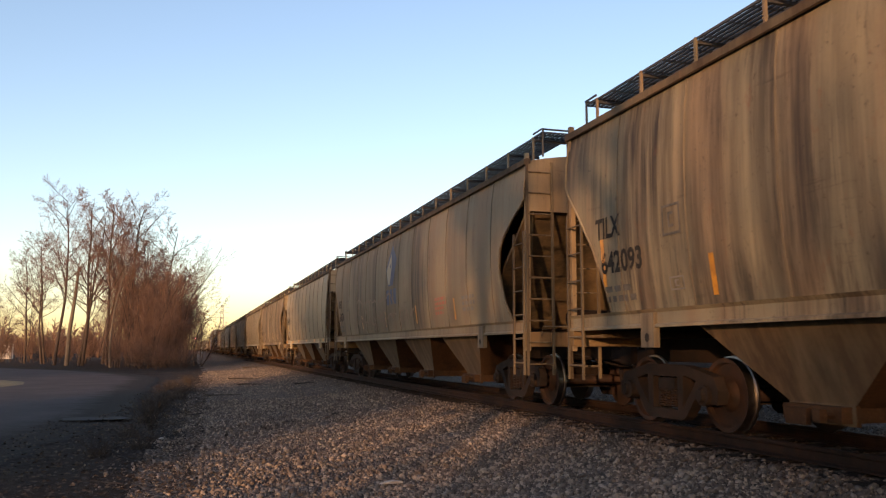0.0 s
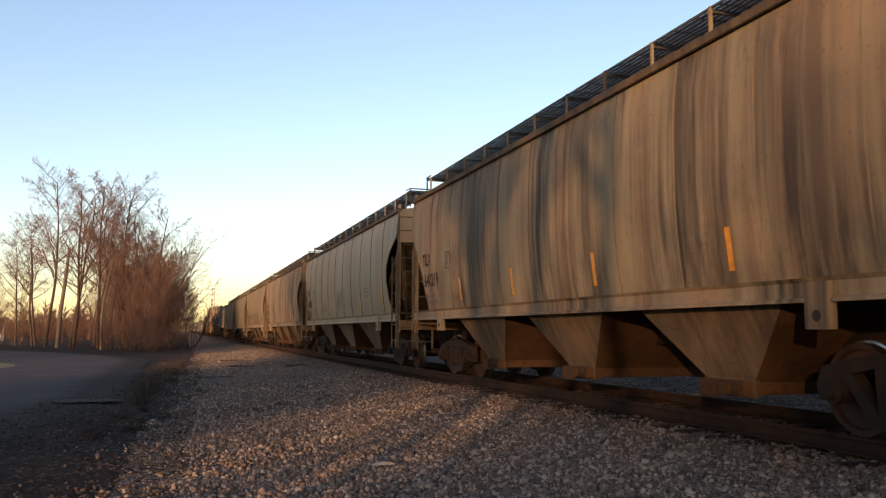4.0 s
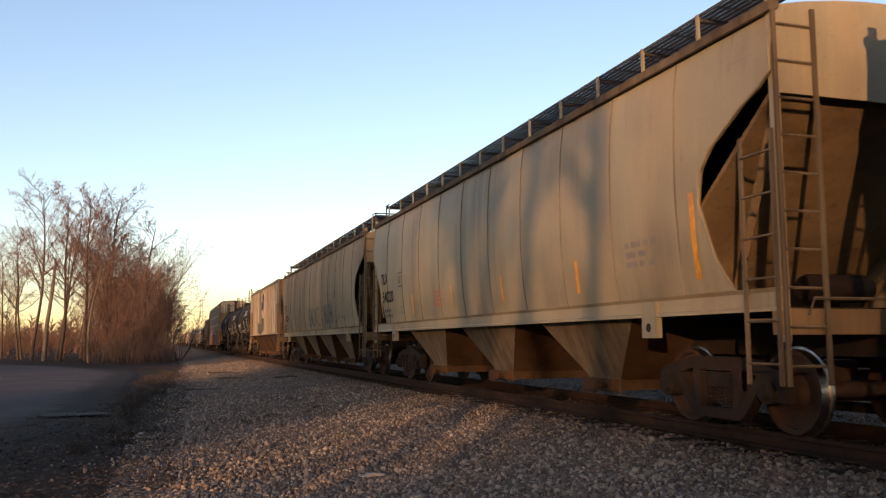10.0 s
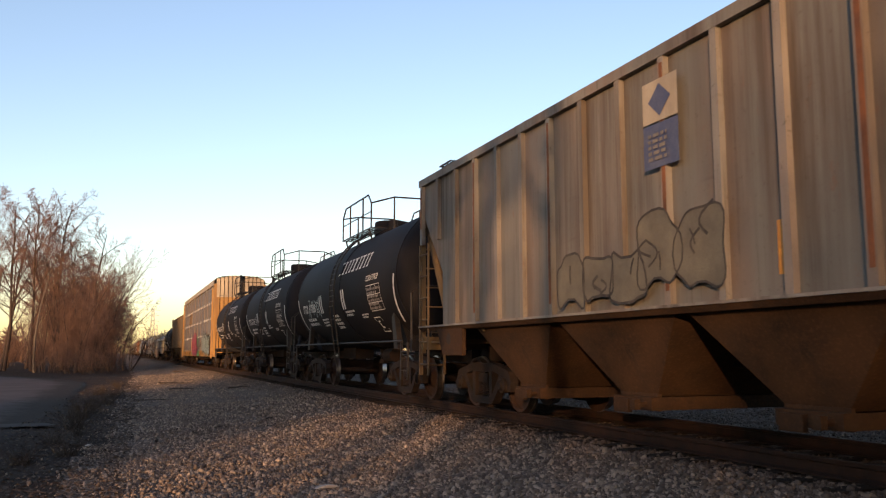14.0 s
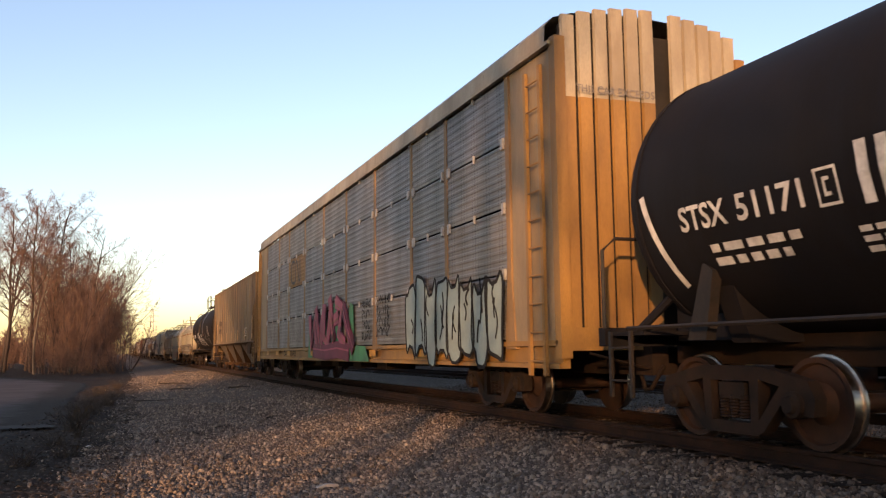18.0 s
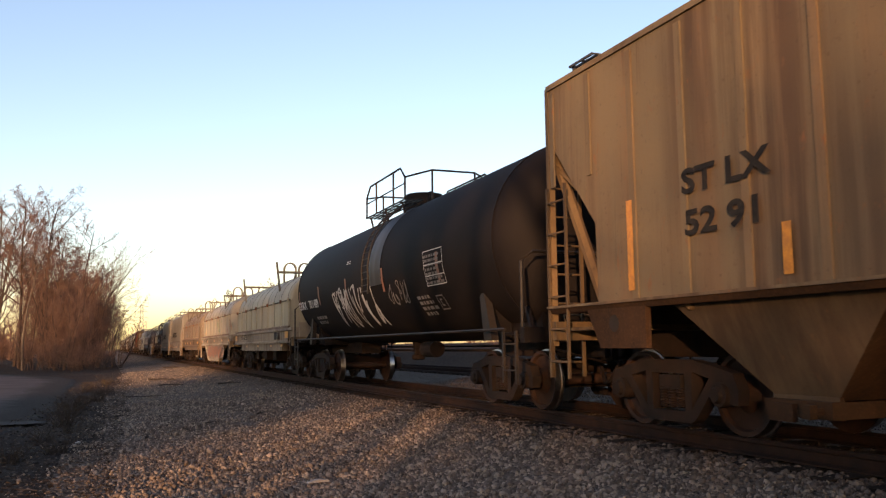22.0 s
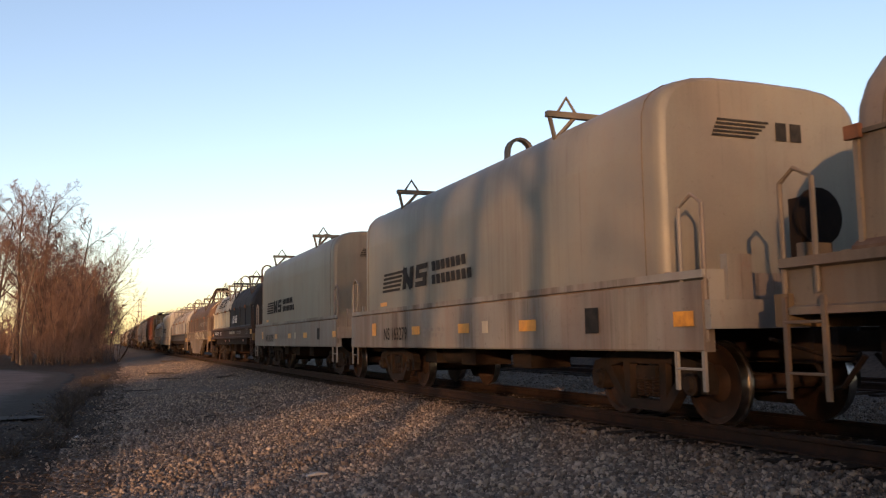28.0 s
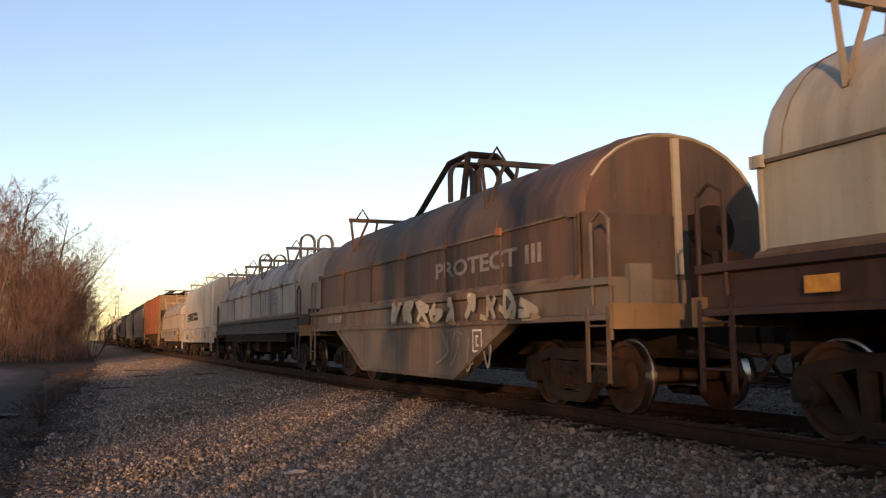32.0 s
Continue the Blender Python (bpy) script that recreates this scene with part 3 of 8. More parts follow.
    def bubble(self, y, z, w, h, letters, line, fill, seed, stroke=0.035, out=0.0, squash=0.55):
        """Sprayed throw-up: swollen outlined shapes shoulder to shoulder, with slits and hooks inside."""
        rng = random.Random(seed)
        cw = w / letters
        for k in range(letters):
            cy, cz = y - (k + 0.5) * cw, z + h * (0.5 + rng.uniform(-0.05, 0.05))
            ph, ph2, tall = rng.uniform(0, 6), rng.uniform(0, 6), rng.uniform(0.44, 0.54) * h
            notch = rng.choice((-0.5, 0.5)) * math.pi
            pts = []
            for i in range(30):
                a = math.tau * i / 30
                c, sn = math.cos(a), math.sin(a)
                r = 1 + 0.09 * math.sin(3 * a + ph) + 0.06 * math.sin(5 * a + ph2)
                dent = 1 - 0.35 * max(0.0, math.cos(a - notch)) ** 12
                pts.append((cy - math.copysign(abs(c) ** squash, c) * cw * 0.54 * r, cz + math.copysign(abs(sn) ** squash, sn) * tall * r * dent))
            lift = out + 0.010 + 0.002 * (k % 3)
            if fill:
                part("spray_fill", Build().poly([self.at(a, c, lift) for a, c in pts[::-1]]), fill, self.car)
            b = Build()
            self.ribbon(b, pts + pts[:1], stroke * rng.uniform(0.8, 1.25), lift + 0.004)
            part("spray_outline", b, line, self.car)
            for q in range(rng.randint(1, 3)):
                u, v = cy + rng.uniform(-0.22, 0.22) * cw, cz + rng.uniform(-0.3, 0.2) * h
                dy, dz, cu = rng.uniform(-0.16, 0.16) * cw, rng.uniform(0.18, 0.42) * h, rng.uniform(-0.25, 0.25) * cw
                b = Build()
                self.ribbon(b, [(u + dy * t / 6 + cu * math.sin(math.pi * t / 6), v + dz * t / 6) for t in range(7)], stroke * rng.uniform(0.8, 1.2), lift + 0.005)
                part("spray_stroke", b, line, self.car)
# ---- freight cars: x across (near side is -x), y along (near end is -y), z up from the rail ----
def panel_metal(name, colour, other):
    """Galvanised sheet: stains, level grime lines and columns of small punched holes."""
    m, nt, p = nodes_of(name)
    a, line, fine = noise_of(nt, 1.2, (1, 1, 0.4)), noise_of(nt, 1.0, (0.3, 0.35, 17.0), 4, 0.7), noise_of(nt, 50.0)
    col = blend(nt, ramp(nt, a, 0.35, 0.65), colour, other)
    col = blend(nt, times(nt, ramp(nt, line, 0.50, 0.70), 0.55), col, (0.075, 0.055, 0.040))
    tc = nt.nodes.new("ShaderNodeTexCoord")
    sep = nt.nodes.new("ShaderNodeSeparateXYZ")
    nt.links.new(tc.outputs["Object"], sep.inputs[0])

    def beat(sock, step, width):
        k = nt.nodes.new("ShaderNodeMath")
        k.operation, k.inputs[1].default_value = "PINGPONG", step / 2
        nt.links.new(sock, k.inputs[0])
        c = nt.nodes.new("ShaderNodeMath")
        c.operation, c.inputs[1].default_value = "LESS_THAN", width / 2
        nt.links.new(k.outputs[0], c.inputs[0])
        return c.outputs[0]

    holes = times(nt, times(nt, beat(sep.outputs[1], 0.115, 0.030), beat(sep.outputs[1], 0.47, 0.24)), beat(sep.outputs[2], 0.046, 0.022))
    col = blend(nt, times(nt, holes, 0.60), col, (0.020, 0.020, 0.022))
    nt.links.new(col, p.inputs["Base Color"])
    p.inputs["Roughness"].default_value, p.inputs["Metallic"].default_value = 0.55, 0.6
    bump(nt, p, fine, 0.003)
    return m


CLIP = surface("bare_zinc_clip", (0.40, 0.40, 0.40), (0.26, 0.25, 0.24), 6.0, rough=0.5)
GALV = panel_metal("galvanised_panel", (0.245, 0.245, 0.255), (0.15, 0.147, 0.147))
GALV_WARM = panel_metal("stained_galvanised_panel", (0.27, 0.255, 0.24), (0.17, 0.155, 0.14))
OCHRE = surface("faded_yellow_paint", (0.30, 0.165, 0.045), (0.17, 0.092, 0.035), 1.4, (1, 1, 0.3), rough=0.6)
CREAM = surface("chalky_white_paint", (0.36, 0.315, 0.235), (0.22, 0.18, 0.13), 1.6, (1, 1, 0.3), rough=0.6)
LIPRUST = surface("rusty_hood_lip", (0.085, 0.045, 0.026), (0.15, 0.105, 0.070), 1.5, (1, 2, 1), rough=0.85)
TANPOST = surface("weathered_orange_post", (0.27, 0.165, 0.075), (0.17, 0.105, 0.055), 1.4, (1, 1, 0.3), rough=0.65)
TANPANEL = surface("stained_tan_panel", (0.29, 0.215, 0.125), (0.18, 0.135, 0.085), 1.4, (1, 1, 0.3), rough=0.6)
RUST = surface("red_rust", (0.20, 0.075, 0.030), (0.09, 0.04, 0.022), 3.0, rough=0.85)
NAVY = surface("faded_navy_print", (0.045, 0.060, 0.13), (0.08, 0.09, 0.14), 6.0, rough=0.6)
GREYPRINT = surface("faded_grey_print", (0.13, 0.12, 0.115), (0.20, 0.18, 0.16), 6.0, rough=0.7)
DARKPRINT = surface("worn_black_print", (0.045, 0.042, 0.040), (0.11, 0.10, 0.085), 6.0, rough=0.7)
REDPRINT = surface("faded_red_print", (0.35, 0.10, 0.06), (0.30, 0.14, 0.10), 6.0, rough=0.7)
PINK = surface("pink_spray_paint", (0.40, 0.085, 0.135), (0.26, 0.055, 0.085), 2.0, rough=0.6)
MAGENTA = surface("dark_magenta_spray_paint", (0.17, 0.020, 0.055), (0.10, 0.016, 0.036), 2.0, rough=0.6)
GREEN = surface("green_spray_paint", (0.050, 0.24, 0.095), (0.05, 0.15, 0.07), 2.0, rough=0.6)
PALEBLUE = surface("pale_blue_spray_paint", (0.27, 0.34, 0.32), (0.19, 0.24, 0.23), 2.0, rough=0.5)
SILVER = surface("silver_spray_paint", (0.55, 0.54, 0.52), (0.40, 0.38, 0.36), 3.0, rough=0.45)
ORANGEPAINT = surface("orange_spray_paint", (0.27, 0.105, 0.055), (0.19, 0.095, 0.065), 2.0, rough=0.55)
BROWNLINE = surface("thin_brown_spray_paint", (0.20, 0.12, 0.08), (0.26, 0.18, 0.13), 5.0, rough=0.7)
TANKBLACK = car_paint("black_tank_paint", dirt=(0.009, 0.007, 0.006), rust=(0.016, 0.011, 0.008), streaks=0.6, rusty=0.25, rough=0.68)
TANKBLACK.node_tree.nodes["Principled BSDF"].inputs["Specular IOR Level"].default_value = 0.10
BLACKSTEEL = surface("black_painted_rail", (0.014, 0.013, 0.013), (0.030, 0.022, 0.017), 6.0, rough=0.6, spec=0.25)
# near-black colour painted for the shade inside holes and gaps
HOLE = surface("opening_shade", (0.012, 0.010, 0.009), (0.02, 0.016, 0.013), 4.0, rough=0.95)

EAVE = 4.15
SKIN = ((1.44, 1.49), (1.9, 1.56), (2.5, 1.60), (3.2, 1.595), (3.7, 1.57), (EAVE, 1.51))


def curved_skin(z):
    if z <= SKIN[0][0]:
        return SKIN[0][1]
    for (z0, x0), (z1, x1) in zip(SKIN, SKIN[1:]):
        if z <= z1:
            return x0 + (x1 - x0) * (z - z0) / (z1 - z0)
    return SKIN[-1][1]


def grating(b, x0, x1, y0, y1, z, bars=9):
    for i in range(bars):
        x = x0 + (x1 - x0) * i / (bars - 1)
        b.box(x - 0.013, x + 0.013, y0, y1, z - 0.030, z)
    n = max(2, int((y1 - y0) / 0.45))
    for i in range(n + 1):
        y = y0 + (y1 - y0) * i / n
        b.box(x0, x1, y - 0.01, y + 0.01, z - 0.025, z - 0.006)


def bay_mesh(w, z1=1.40, z0=0.44, half=1.44, foot=0.42, sides=None):
    """One discharge bay: four sloping sheets down to a narrow throat, with stiffened rims."""
    b = Build()
    top = [(-half, -w / 2, z1), (half, -w / 2, z1), (half, w / 2, z1), (-half, w / 2, z1)]
    low = [(-half + 0.42, -foot, z0), (half - 0.42, -foot, z0), (half - 0.42, foot, z0), (-half + 0.42, foot, z0)]
    b.grid([top, low], close_u=True)
    b.poly(low[::-1])
    for s in (-1, 1):
        b.box(min(s * (half - 0.40), s * (half - 0.45)), max(s * (half - 0.40), s * (half - 0.45)), -foot - 0.03, foot + 0.03, z0 - 0.17, z0 + 0.03)
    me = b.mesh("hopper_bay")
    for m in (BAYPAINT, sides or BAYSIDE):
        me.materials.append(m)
    # side sheets get the lighter paint, the other slopes the one painted as shaded
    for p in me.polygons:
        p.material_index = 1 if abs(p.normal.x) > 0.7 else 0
    return me


def outlet_mesh():
    b = Build()
    b.box(-1.16, 1.16, -0.40, 0.40, 0.30, 0.45)
    b.tube([(-1.30, -0.28, 0.37), (1.30, -0.28, 0.37)], 0.035, 6)
    b.box(-1.34, -1.26, -0.33, -0.23, 0.31, 0.43)
    b.box(-1.22, -1.16, 0.0, 0.30, 0.26, 0.42)
    return b.mesh("outlet_gate")


OUTLET = outlet_mesh()


def end_ladders(car, h, top, material, side_top=2.95, low=0.55):
    """Corner ladders at both ends: one on the end, one on the near side."""
    for s in (-1, 1):
        lad = part("end_ladder", ladder_mesh(top - low, 0.46, int((top - low) / 0.36), 0.022), material, car)
        lad.location, lad.rotation_euler = (-1.53, s * (h + 0.02), low), (0, 0, -math.pi / 2)
        lad = part("side_ladder", ladder_mesh(side_top - low, 0.46, int((side_top - low) / 0.36), 0.020), material, car)
        lad.location = (-1.58, -h + 0.02 if s < 0 else h - 0.48, low)
        g = Build().tube([(-1.3, s * (h + 0.05), 1.2), (-1.3, s * (h + 0.12), 1.35), (1.3, s * (h + 0.12), 1.35), (1.3, s * (h + 0.05), 1.2)], 0.016, 5)
        part("grab_iron", g, material, car)


def end_platform(car, h, material):
    for s in (-1, 1):
        b = Build()
        b.box(-1.56, 1.56, min(s * (h - 0.02), s * (h - 0.14)), max(s * (h - 0.02), s * (h - 0.14)), 1.02, 1.26)
        b.box(-1.4, 1.4, min(s * (h - 0.14), s * (h - 0.75)), max(s * (h - 0.14), s * (h - 0.75)), 1.14, 1.18)
        part("end_sill", b, material, car)


def brake_gear(car, h):
    s = 1
    b = Build()
    b.lathe([(-0.02, 0.0), (-0.02, 0.27), (0.02, 0.27), (0.02, 0.23), (0.0, 0.22), (0.0, 0.05), (0.03, 0.0)], (0.55, -h - 0.10, 2.3), "y", 16)
    b.box(0.40, 0.70, -h - 0.06, -h + 0.05, 2.0, 2.6)
    part("brake_wheel", b, UNDER, car, smooth=40)
    t = Build()
    t.lathe([(-0.5, 0.0), (-0.46, 0.13), (-0.40, 0.16), (0.40, 0.16), (0.46, 0.13), (0.5, 0.0)], (0.3, -h + 1.35, 1.55), "x", 12)
    part("air_tank", t, UNDER, car, smooth=40)
    t = Build().tube([(0.6, -h + 1.0, 0.92), (0.6, h - 1.0, 0.92)], 0.025, 6)
    part("brake_pipe", t, UNDER, car)


def hopper(length, colour, paint=None, bays=3, seams=10, sill=None, words="", cut=True):
    """Covered hopper with bulging sides, roof walkways and open slope-sheet ends."""
    paint = paint or PAINT
    h = length / 2
    car = new("covered_hopper")
    tagged(car, words or "weathered cream covered hopper wagon with streaked sides", "freight wagon", "cars of the passing train")
    near_cut = ((1.44, 0.75), (1.8, 0.98), (2.4, 1.18), (2.75, 1.12), (2.95, 0.95), (3.25, 0.45), (3.45, 0.0), (EAVE, 0.0))
    if not cut:
        near_cut = ((1.44, 0.85), (2.95, 0.30), (3.0, 0.27), (EAVE, 0.27))
    far_cut = ((1.44, 1.20), (1.7, 1.16), (2.0, 1.04), (2.4, 0.82), (2.8, 0.50), (3.1, 0.22), (3.35, 0.0), (EAVE, 0.0))

    def end_y(z, e):
        table = near_cut if e < 0 else far_cut
        for (z0, c0), (z1, c1) in zip(table, table[1:]):
            if z <= z1:
                return e * (h - (c0 + (c1 - c0) * (z - z0) / (z1 - z0)))
        return e * h

    zs = [1.44, 1.6, 1.8, 2.0, 2.2, 2.4, 2.6, 2.75, 2.85, 2.95, 3.1, 3.25, 3.38, 3.5, 3.7, 3.9, 4.05, EAVE]
    for s in (-1, 1):
        b = Build()
        for inner in (0.0, 0.03):
            b.grid([[(s * (curved_skin(z) - inner), end_y(z, -1) + (end_y(z, 1) - end_y(z, -1)) * k / 8, z) for k in range(9)] for z in zs])
        part("side_sheet", b, paint, car, smooth=35)
        for e in (-1, 1):
            b = Build().tube([(s * (curved_skin(z) + 0.004), end_y(z, e), z) for z in zs], 0.014, 5)
            part("edge_trim", b, paint, car, smooth=50)
        b = Build().prism([(s * 1.46, EAVE - 0.03), (s * 1.56, EAVE - 0.07), (s * 1.58, EAVE - 0.06), (s * 1.58, EAVE + 0.03), (s * 1.54, EAVE + 0.05), (s * 1.46, EAVE + 0.04)], -h - 0.03, h + 0.03)
        part("top_chord", b, BAYSIDE, car)
        b = Build().prism([(s * 1.47, 1.24), (s * 1.57, 1.24), (s * 1.57, 1.27), (s * 1.535, 1.29), (s * 1.535, 1.42), (s * 1.57, 1.46), (s * 1.47, 1.46)], -h, h)
        part("side_sill", b, sill or paint, car)
    for k in range(seams):
        y = -h + 1.6 + (length - 3.2) * k / (seams - 1)
        b = Build()
        b.tube([(-(curved_skin(z) - 0.002), y, z) for z in zs], 0.015, 4)
        part("weld_seam", b, SEAM, car)
    # roof
    b = Build()
    b.grid([[(-1.5 + 3.0 * k / 8, y, EAVE + 0.01 + 0.17 * (1 - (1 - k / 4) ** 2)) for k in range(9)] for y in (-h, h)])
    part("roof", b, paint, car, smooth=40)
    part("hatch_trough", Build().box(-0.32, 0.32, -h + 0.5, h - 0.5, 4.30, 4.46), paint, car)
    for s in (-1, 1):
        b = Build()
        grating(b, s * 1.22, s * 0.62, -h + 0.35, h - 0.35, 4.68)
        n = int(length / 1.25)
        for i in range(n + 1):
            y = -h + 0.38 + (length - 0.76) * i / n
            b.box(min(s * 1.22, s * 0.6), max(s * 1.22, s * 0.6), y - 0.025, y + 0.025, 4.60, 4.64)
        part("running_board", b, DARKSTEEL, car)
        for i in range(n + 1):
            y = -h + 0.38 + (length - 0.76) * i / n
            b = Build().box(s * 1.235 - 0.015, s * 1.235 + 0.015, y - 0.022, y + 0.022, EAVE + 0.02, 4.68)
            part("walkway_post", b, paint, car)
    for s in (-1, 1):
        b = Build()
        y0, y1 = sorted((s * (h - 0.36), s * (h + 0.02)))
        grating(b, -1.22, 1.22, y0, y1, 4.69, 32)
        b.tube([(-1.22, s * (h + 0.01), 4.72), (-1.22, s * (h + 0.01), 4.25)], 0.02, 5)
        b.tube([(-1.24, s * (h - 0.36), 4.73), (-1.24, s * (h + 0.01), 4.73), (1.24, s * (h + 0.01), 4.73), (1.24, s * (h - 0.36), 4.73)], 0.018, 5)
        part("end_walkway", b, DARKSTEEL, car)
        # ends: upper bulkhead, slope sheet, corner posts
        b = Build()
        arch = [(-1.5 + 3.0 * k / 8, EAVE + 0.01 + 0.17 * (1 - (1 - k / 4) ** 2)) for k in range(9)]
        y0, y1 = sorted((s * h, s * (h - 0.03)))
        b.prism([(-1.5, 3.30), (1.5, 3.30)] + arch[::-1], y0, y1)
        part("end_bulkhead", b, paint, car)
        b = Build()
        b.prism([(s * (h - 0.02), 3.40), (s * (h - 2.7), 1.30), (s * (h - 2.74), 1.34), (s * (h - 0.05), 3.44)], -1.46, 1.46, "x")
        part("end_slope_sheet", b, ENDPAINT, car)
        for c in (-1, 1):
            b = Build()
            b.prism([(c * 1.47, s * (h - 0.07)), (c * 1.54, s * (h - 0.07)), (c * 1.54, s * h), (c * 1.47, s * h)], 0.95, 4.30, "z")
            part("corner_post", b, paint, car)
            b = Build().tube([(c * 1.40, s * (h - 0.1), 3.35), (c * 0.9, s * (h - 1.6), 1.3)], 0.05, 6)
            part("end_brace", b, ENDPAINT, car)
        for c in (-1, 1):
            b = Build()
            y0, y1 = sorted((s * (h - 2.10), s * (h - 2.40)))
            b.box(min(c * 1.50, c * 1.585), max(c * 1.50, c * 1.585), y0, y1, 1.00, 1.42)
            part("jacking_pad", b, sill or paint, car)
            b = Build().lathe([(0, 0.0), (0, 0.055)], (c * 1.589, (y0 + y1) / 2, 1.12), "x", 10)
            part("pad_hole", b, HOLE, car)
    end_platform(car, h, ENDPAINT)
    end_ladders(car, h, EAVE, LADDERPAINT)
    part("centre_sill", Build().box(-0.26, 0.26, -h - 0.1, h + 0.1, 0.80, 1.12), UNDER, car)
    for e in (-1, 1):
        part("shear_plate", Build().box(-1.48, 1.48, min(e * (h - 0.15), e * (h - 3.0)), max(e * (h - 0.15), e * (h - 3.0)), 1.25, 1.28), UNDER, car)
    span = length - 4.9
    w = span / bays
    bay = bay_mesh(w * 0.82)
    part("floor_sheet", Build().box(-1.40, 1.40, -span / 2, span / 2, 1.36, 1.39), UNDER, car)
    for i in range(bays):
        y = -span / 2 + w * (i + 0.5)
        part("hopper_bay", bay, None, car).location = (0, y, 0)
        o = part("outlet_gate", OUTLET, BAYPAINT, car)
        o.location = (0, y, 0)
    brake_gear(car, h)
    add_couplers(car, h + 0.35)
    for s in (-1, 1):
        add_truck(car, s * (h - 1.75))
    colour_all(car, colour)
    return car, Side(car, curved_skin)


def ribbed_hopper(length, colour, ribs, paint=None, top=4.22, words="", walkway=True, rib_tone=None, rib=0.07):
    """Hopper with flat sides and upright ribs."""
    paint = paint or PAINT
    h = length / 2
    car = new("ribbed_hopper")
    tagged(car, words, "freight wagon", "cars of the passing train")
    zc = 1.42
    for s in (-1, 1):
        b = Build()
        outline = [(-h + 1.12, zc), (h - 1.12, zc), (h - 1.10, 2.40), (h - 0.36, 3.25), (h, 3.68), (h, top), (-h, top), (-h, 3.68), (-h + 0.36, 3.25), (-h + 1.10, 2.40)]
        x0, x1 = sorted((s * 1.50, s * 1.53))
        b.prism(outline, x0, x1, "x")
        part("side_sheet", b, paint, car)
        part("top_chord", Build().box(min(s * 1.48, s * (1.535 + rib)), max(s * 1.48, s * (1.535 + rib)), -h, h, top - 0.10 if rib > 0.05 else top - 0.04, top + 0.03), paint, car)
        part("side_sill", Build().prism([(s * 1.48, 1.36), (s * 1.56, 1.36), (s * 1.60, 1.42), (s * 1.48, 1.46)], -h, h), BAYPAINT, car)
        part("sill_edge", Build().box(min(s * 1.58, s * 1.615), max(s * 1.58, s * 1.615), -h, h, 1.425, 1.455), paint, car)
        for k in range(ribs):
            y = -h + 0.12 + (length - 0.24) * k / (ribs - 1)
            foot = 1.42 if abs(y) < h - 1.15 else 3.0
            x0, x1 = sorted((s * 1.53, s * (1.53 + rib)))
            part("side_rib", Build().prism([(y - 0.05, foot), (y + 0.05, foot), (y + 0.05, top - 0.1), (y - 0.05, top - 0.1)], x0, x1, "x"), paint, car)
    part("roof", Build().grid([[(-1.5 + 3.0 * k / 8, y, top + 0.01 + 0.16 * (1 - (1 - k / 4) ** 2)) for k in range(9)] for y in (-h, h)]), paint, car, smooth=40)
    if walkway:
        for s in (-1, 1):
            b = Build()
            grating(b, s * 0.75, s * 0.30, -h + 0.2, h - 0.2, top + 0.36, 5)
            part("running_board", b, DARKSTEEL, car)
    for s in (-1, 1):
        b = Build()
        y0, y1 = sorted((s * (h - 0.55), s * (h + 0.04)))
        grating(b, -1.15, 1.15, y0, y1, top + 0.38, 28)
        for c in (-1.1, 0, 1.1):
            b.box(c - 0.02, c + 0.02, s * h - 0.02, s * h + 0.02, top, top + 0.38)
        part("end_walkway", b, DARKSTEEL, car)
        b = Build()
        b.prism([(s * h, top), (s * h, 3.2), (s * (h - 0.03), 3.2), (s * (h - 0.03), top)], -1.5, 1.5, "x")
        b.prism([(s * (h - 0.02), 3.3), (s * (h - 2.7), 1.30), (s * (h - 2.74), 1.34), (s * (h - 0.05), 3.34)], -1.46, 1.46, "x")
        part("end_slope_sheet", b, ENDPAINT, car)
        for c in (-1, 1):
            b = Build().box(min(c * 1.47, c * 1.55), max(c * 1.47, c * 1.55), s * h - 0.04, s * h + 0.04, 0.95, top)
            part("corner_post", b, ENDPAINT, car)
            part("end_brace", Build().tube([(c * 1.40, s * (h - 0.05), 3.3), (c * 1.30, s * (h - 0.9), 1.45)], 0.07, 6), ENDPAINT, car)
            part("end_brace", Build().tube([(c * 0.5, s * (h - 0.05), 1.2), (c * 0.5, s * (h - 0.5), 2.9)], 0.06, 6), ENDPAINT, car)
        y0, y1 = sorted((s * (h - 0.97), s * (h - 1.0)))
        part("end_shield", Build().box(-1.44, 1.44, y0, y1, 1.20, 2.30), BAYSIDE, car)
        part("shear_plate", Build().box(-1.46, 1.46, min(s * (h - 0.2), s * (h - 2.9)), max(s * (h - 0.2), s * (h - 2.9)), 1.37, 1.40), UNDER, car)
        y0, y1 = sorted((s * (h - 0.9), s * (h - 2.1)))
        for c in (-1, 1):
            part("jacking_plate", Build().prism([(y0, 1.40), (y1, 1.40), (y1 - (0.3 if s > 0 else 0), 0.92), (y0 + (0.3 if s < 0 else 0), 0.92)], min(c * 1.50, c * 1.57), max(c * 1.50, c * 1.57), "x"), BAYPAINT, car)
            part("pad_hole", Build().lathe([(0, 0.0), (0, 0.10)], (c * 1.575, (y0 + y1) / 2, 1.2), "x", 12), HOLE, car)
    end_platform(car, h, ENDPAINT)
    end_ladders(car, h, top, ENDPAINT, 3.0)
    part("centre_sill", Build().box(-0.26, 0.26, -h - 0.1, h + 0.1, 0.80, 1.12), UNDER, car)
    span = length - 4.6
    w = span / 4
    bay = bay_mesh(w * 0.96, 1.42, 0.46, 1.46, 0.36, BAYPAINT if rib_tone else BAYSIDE)
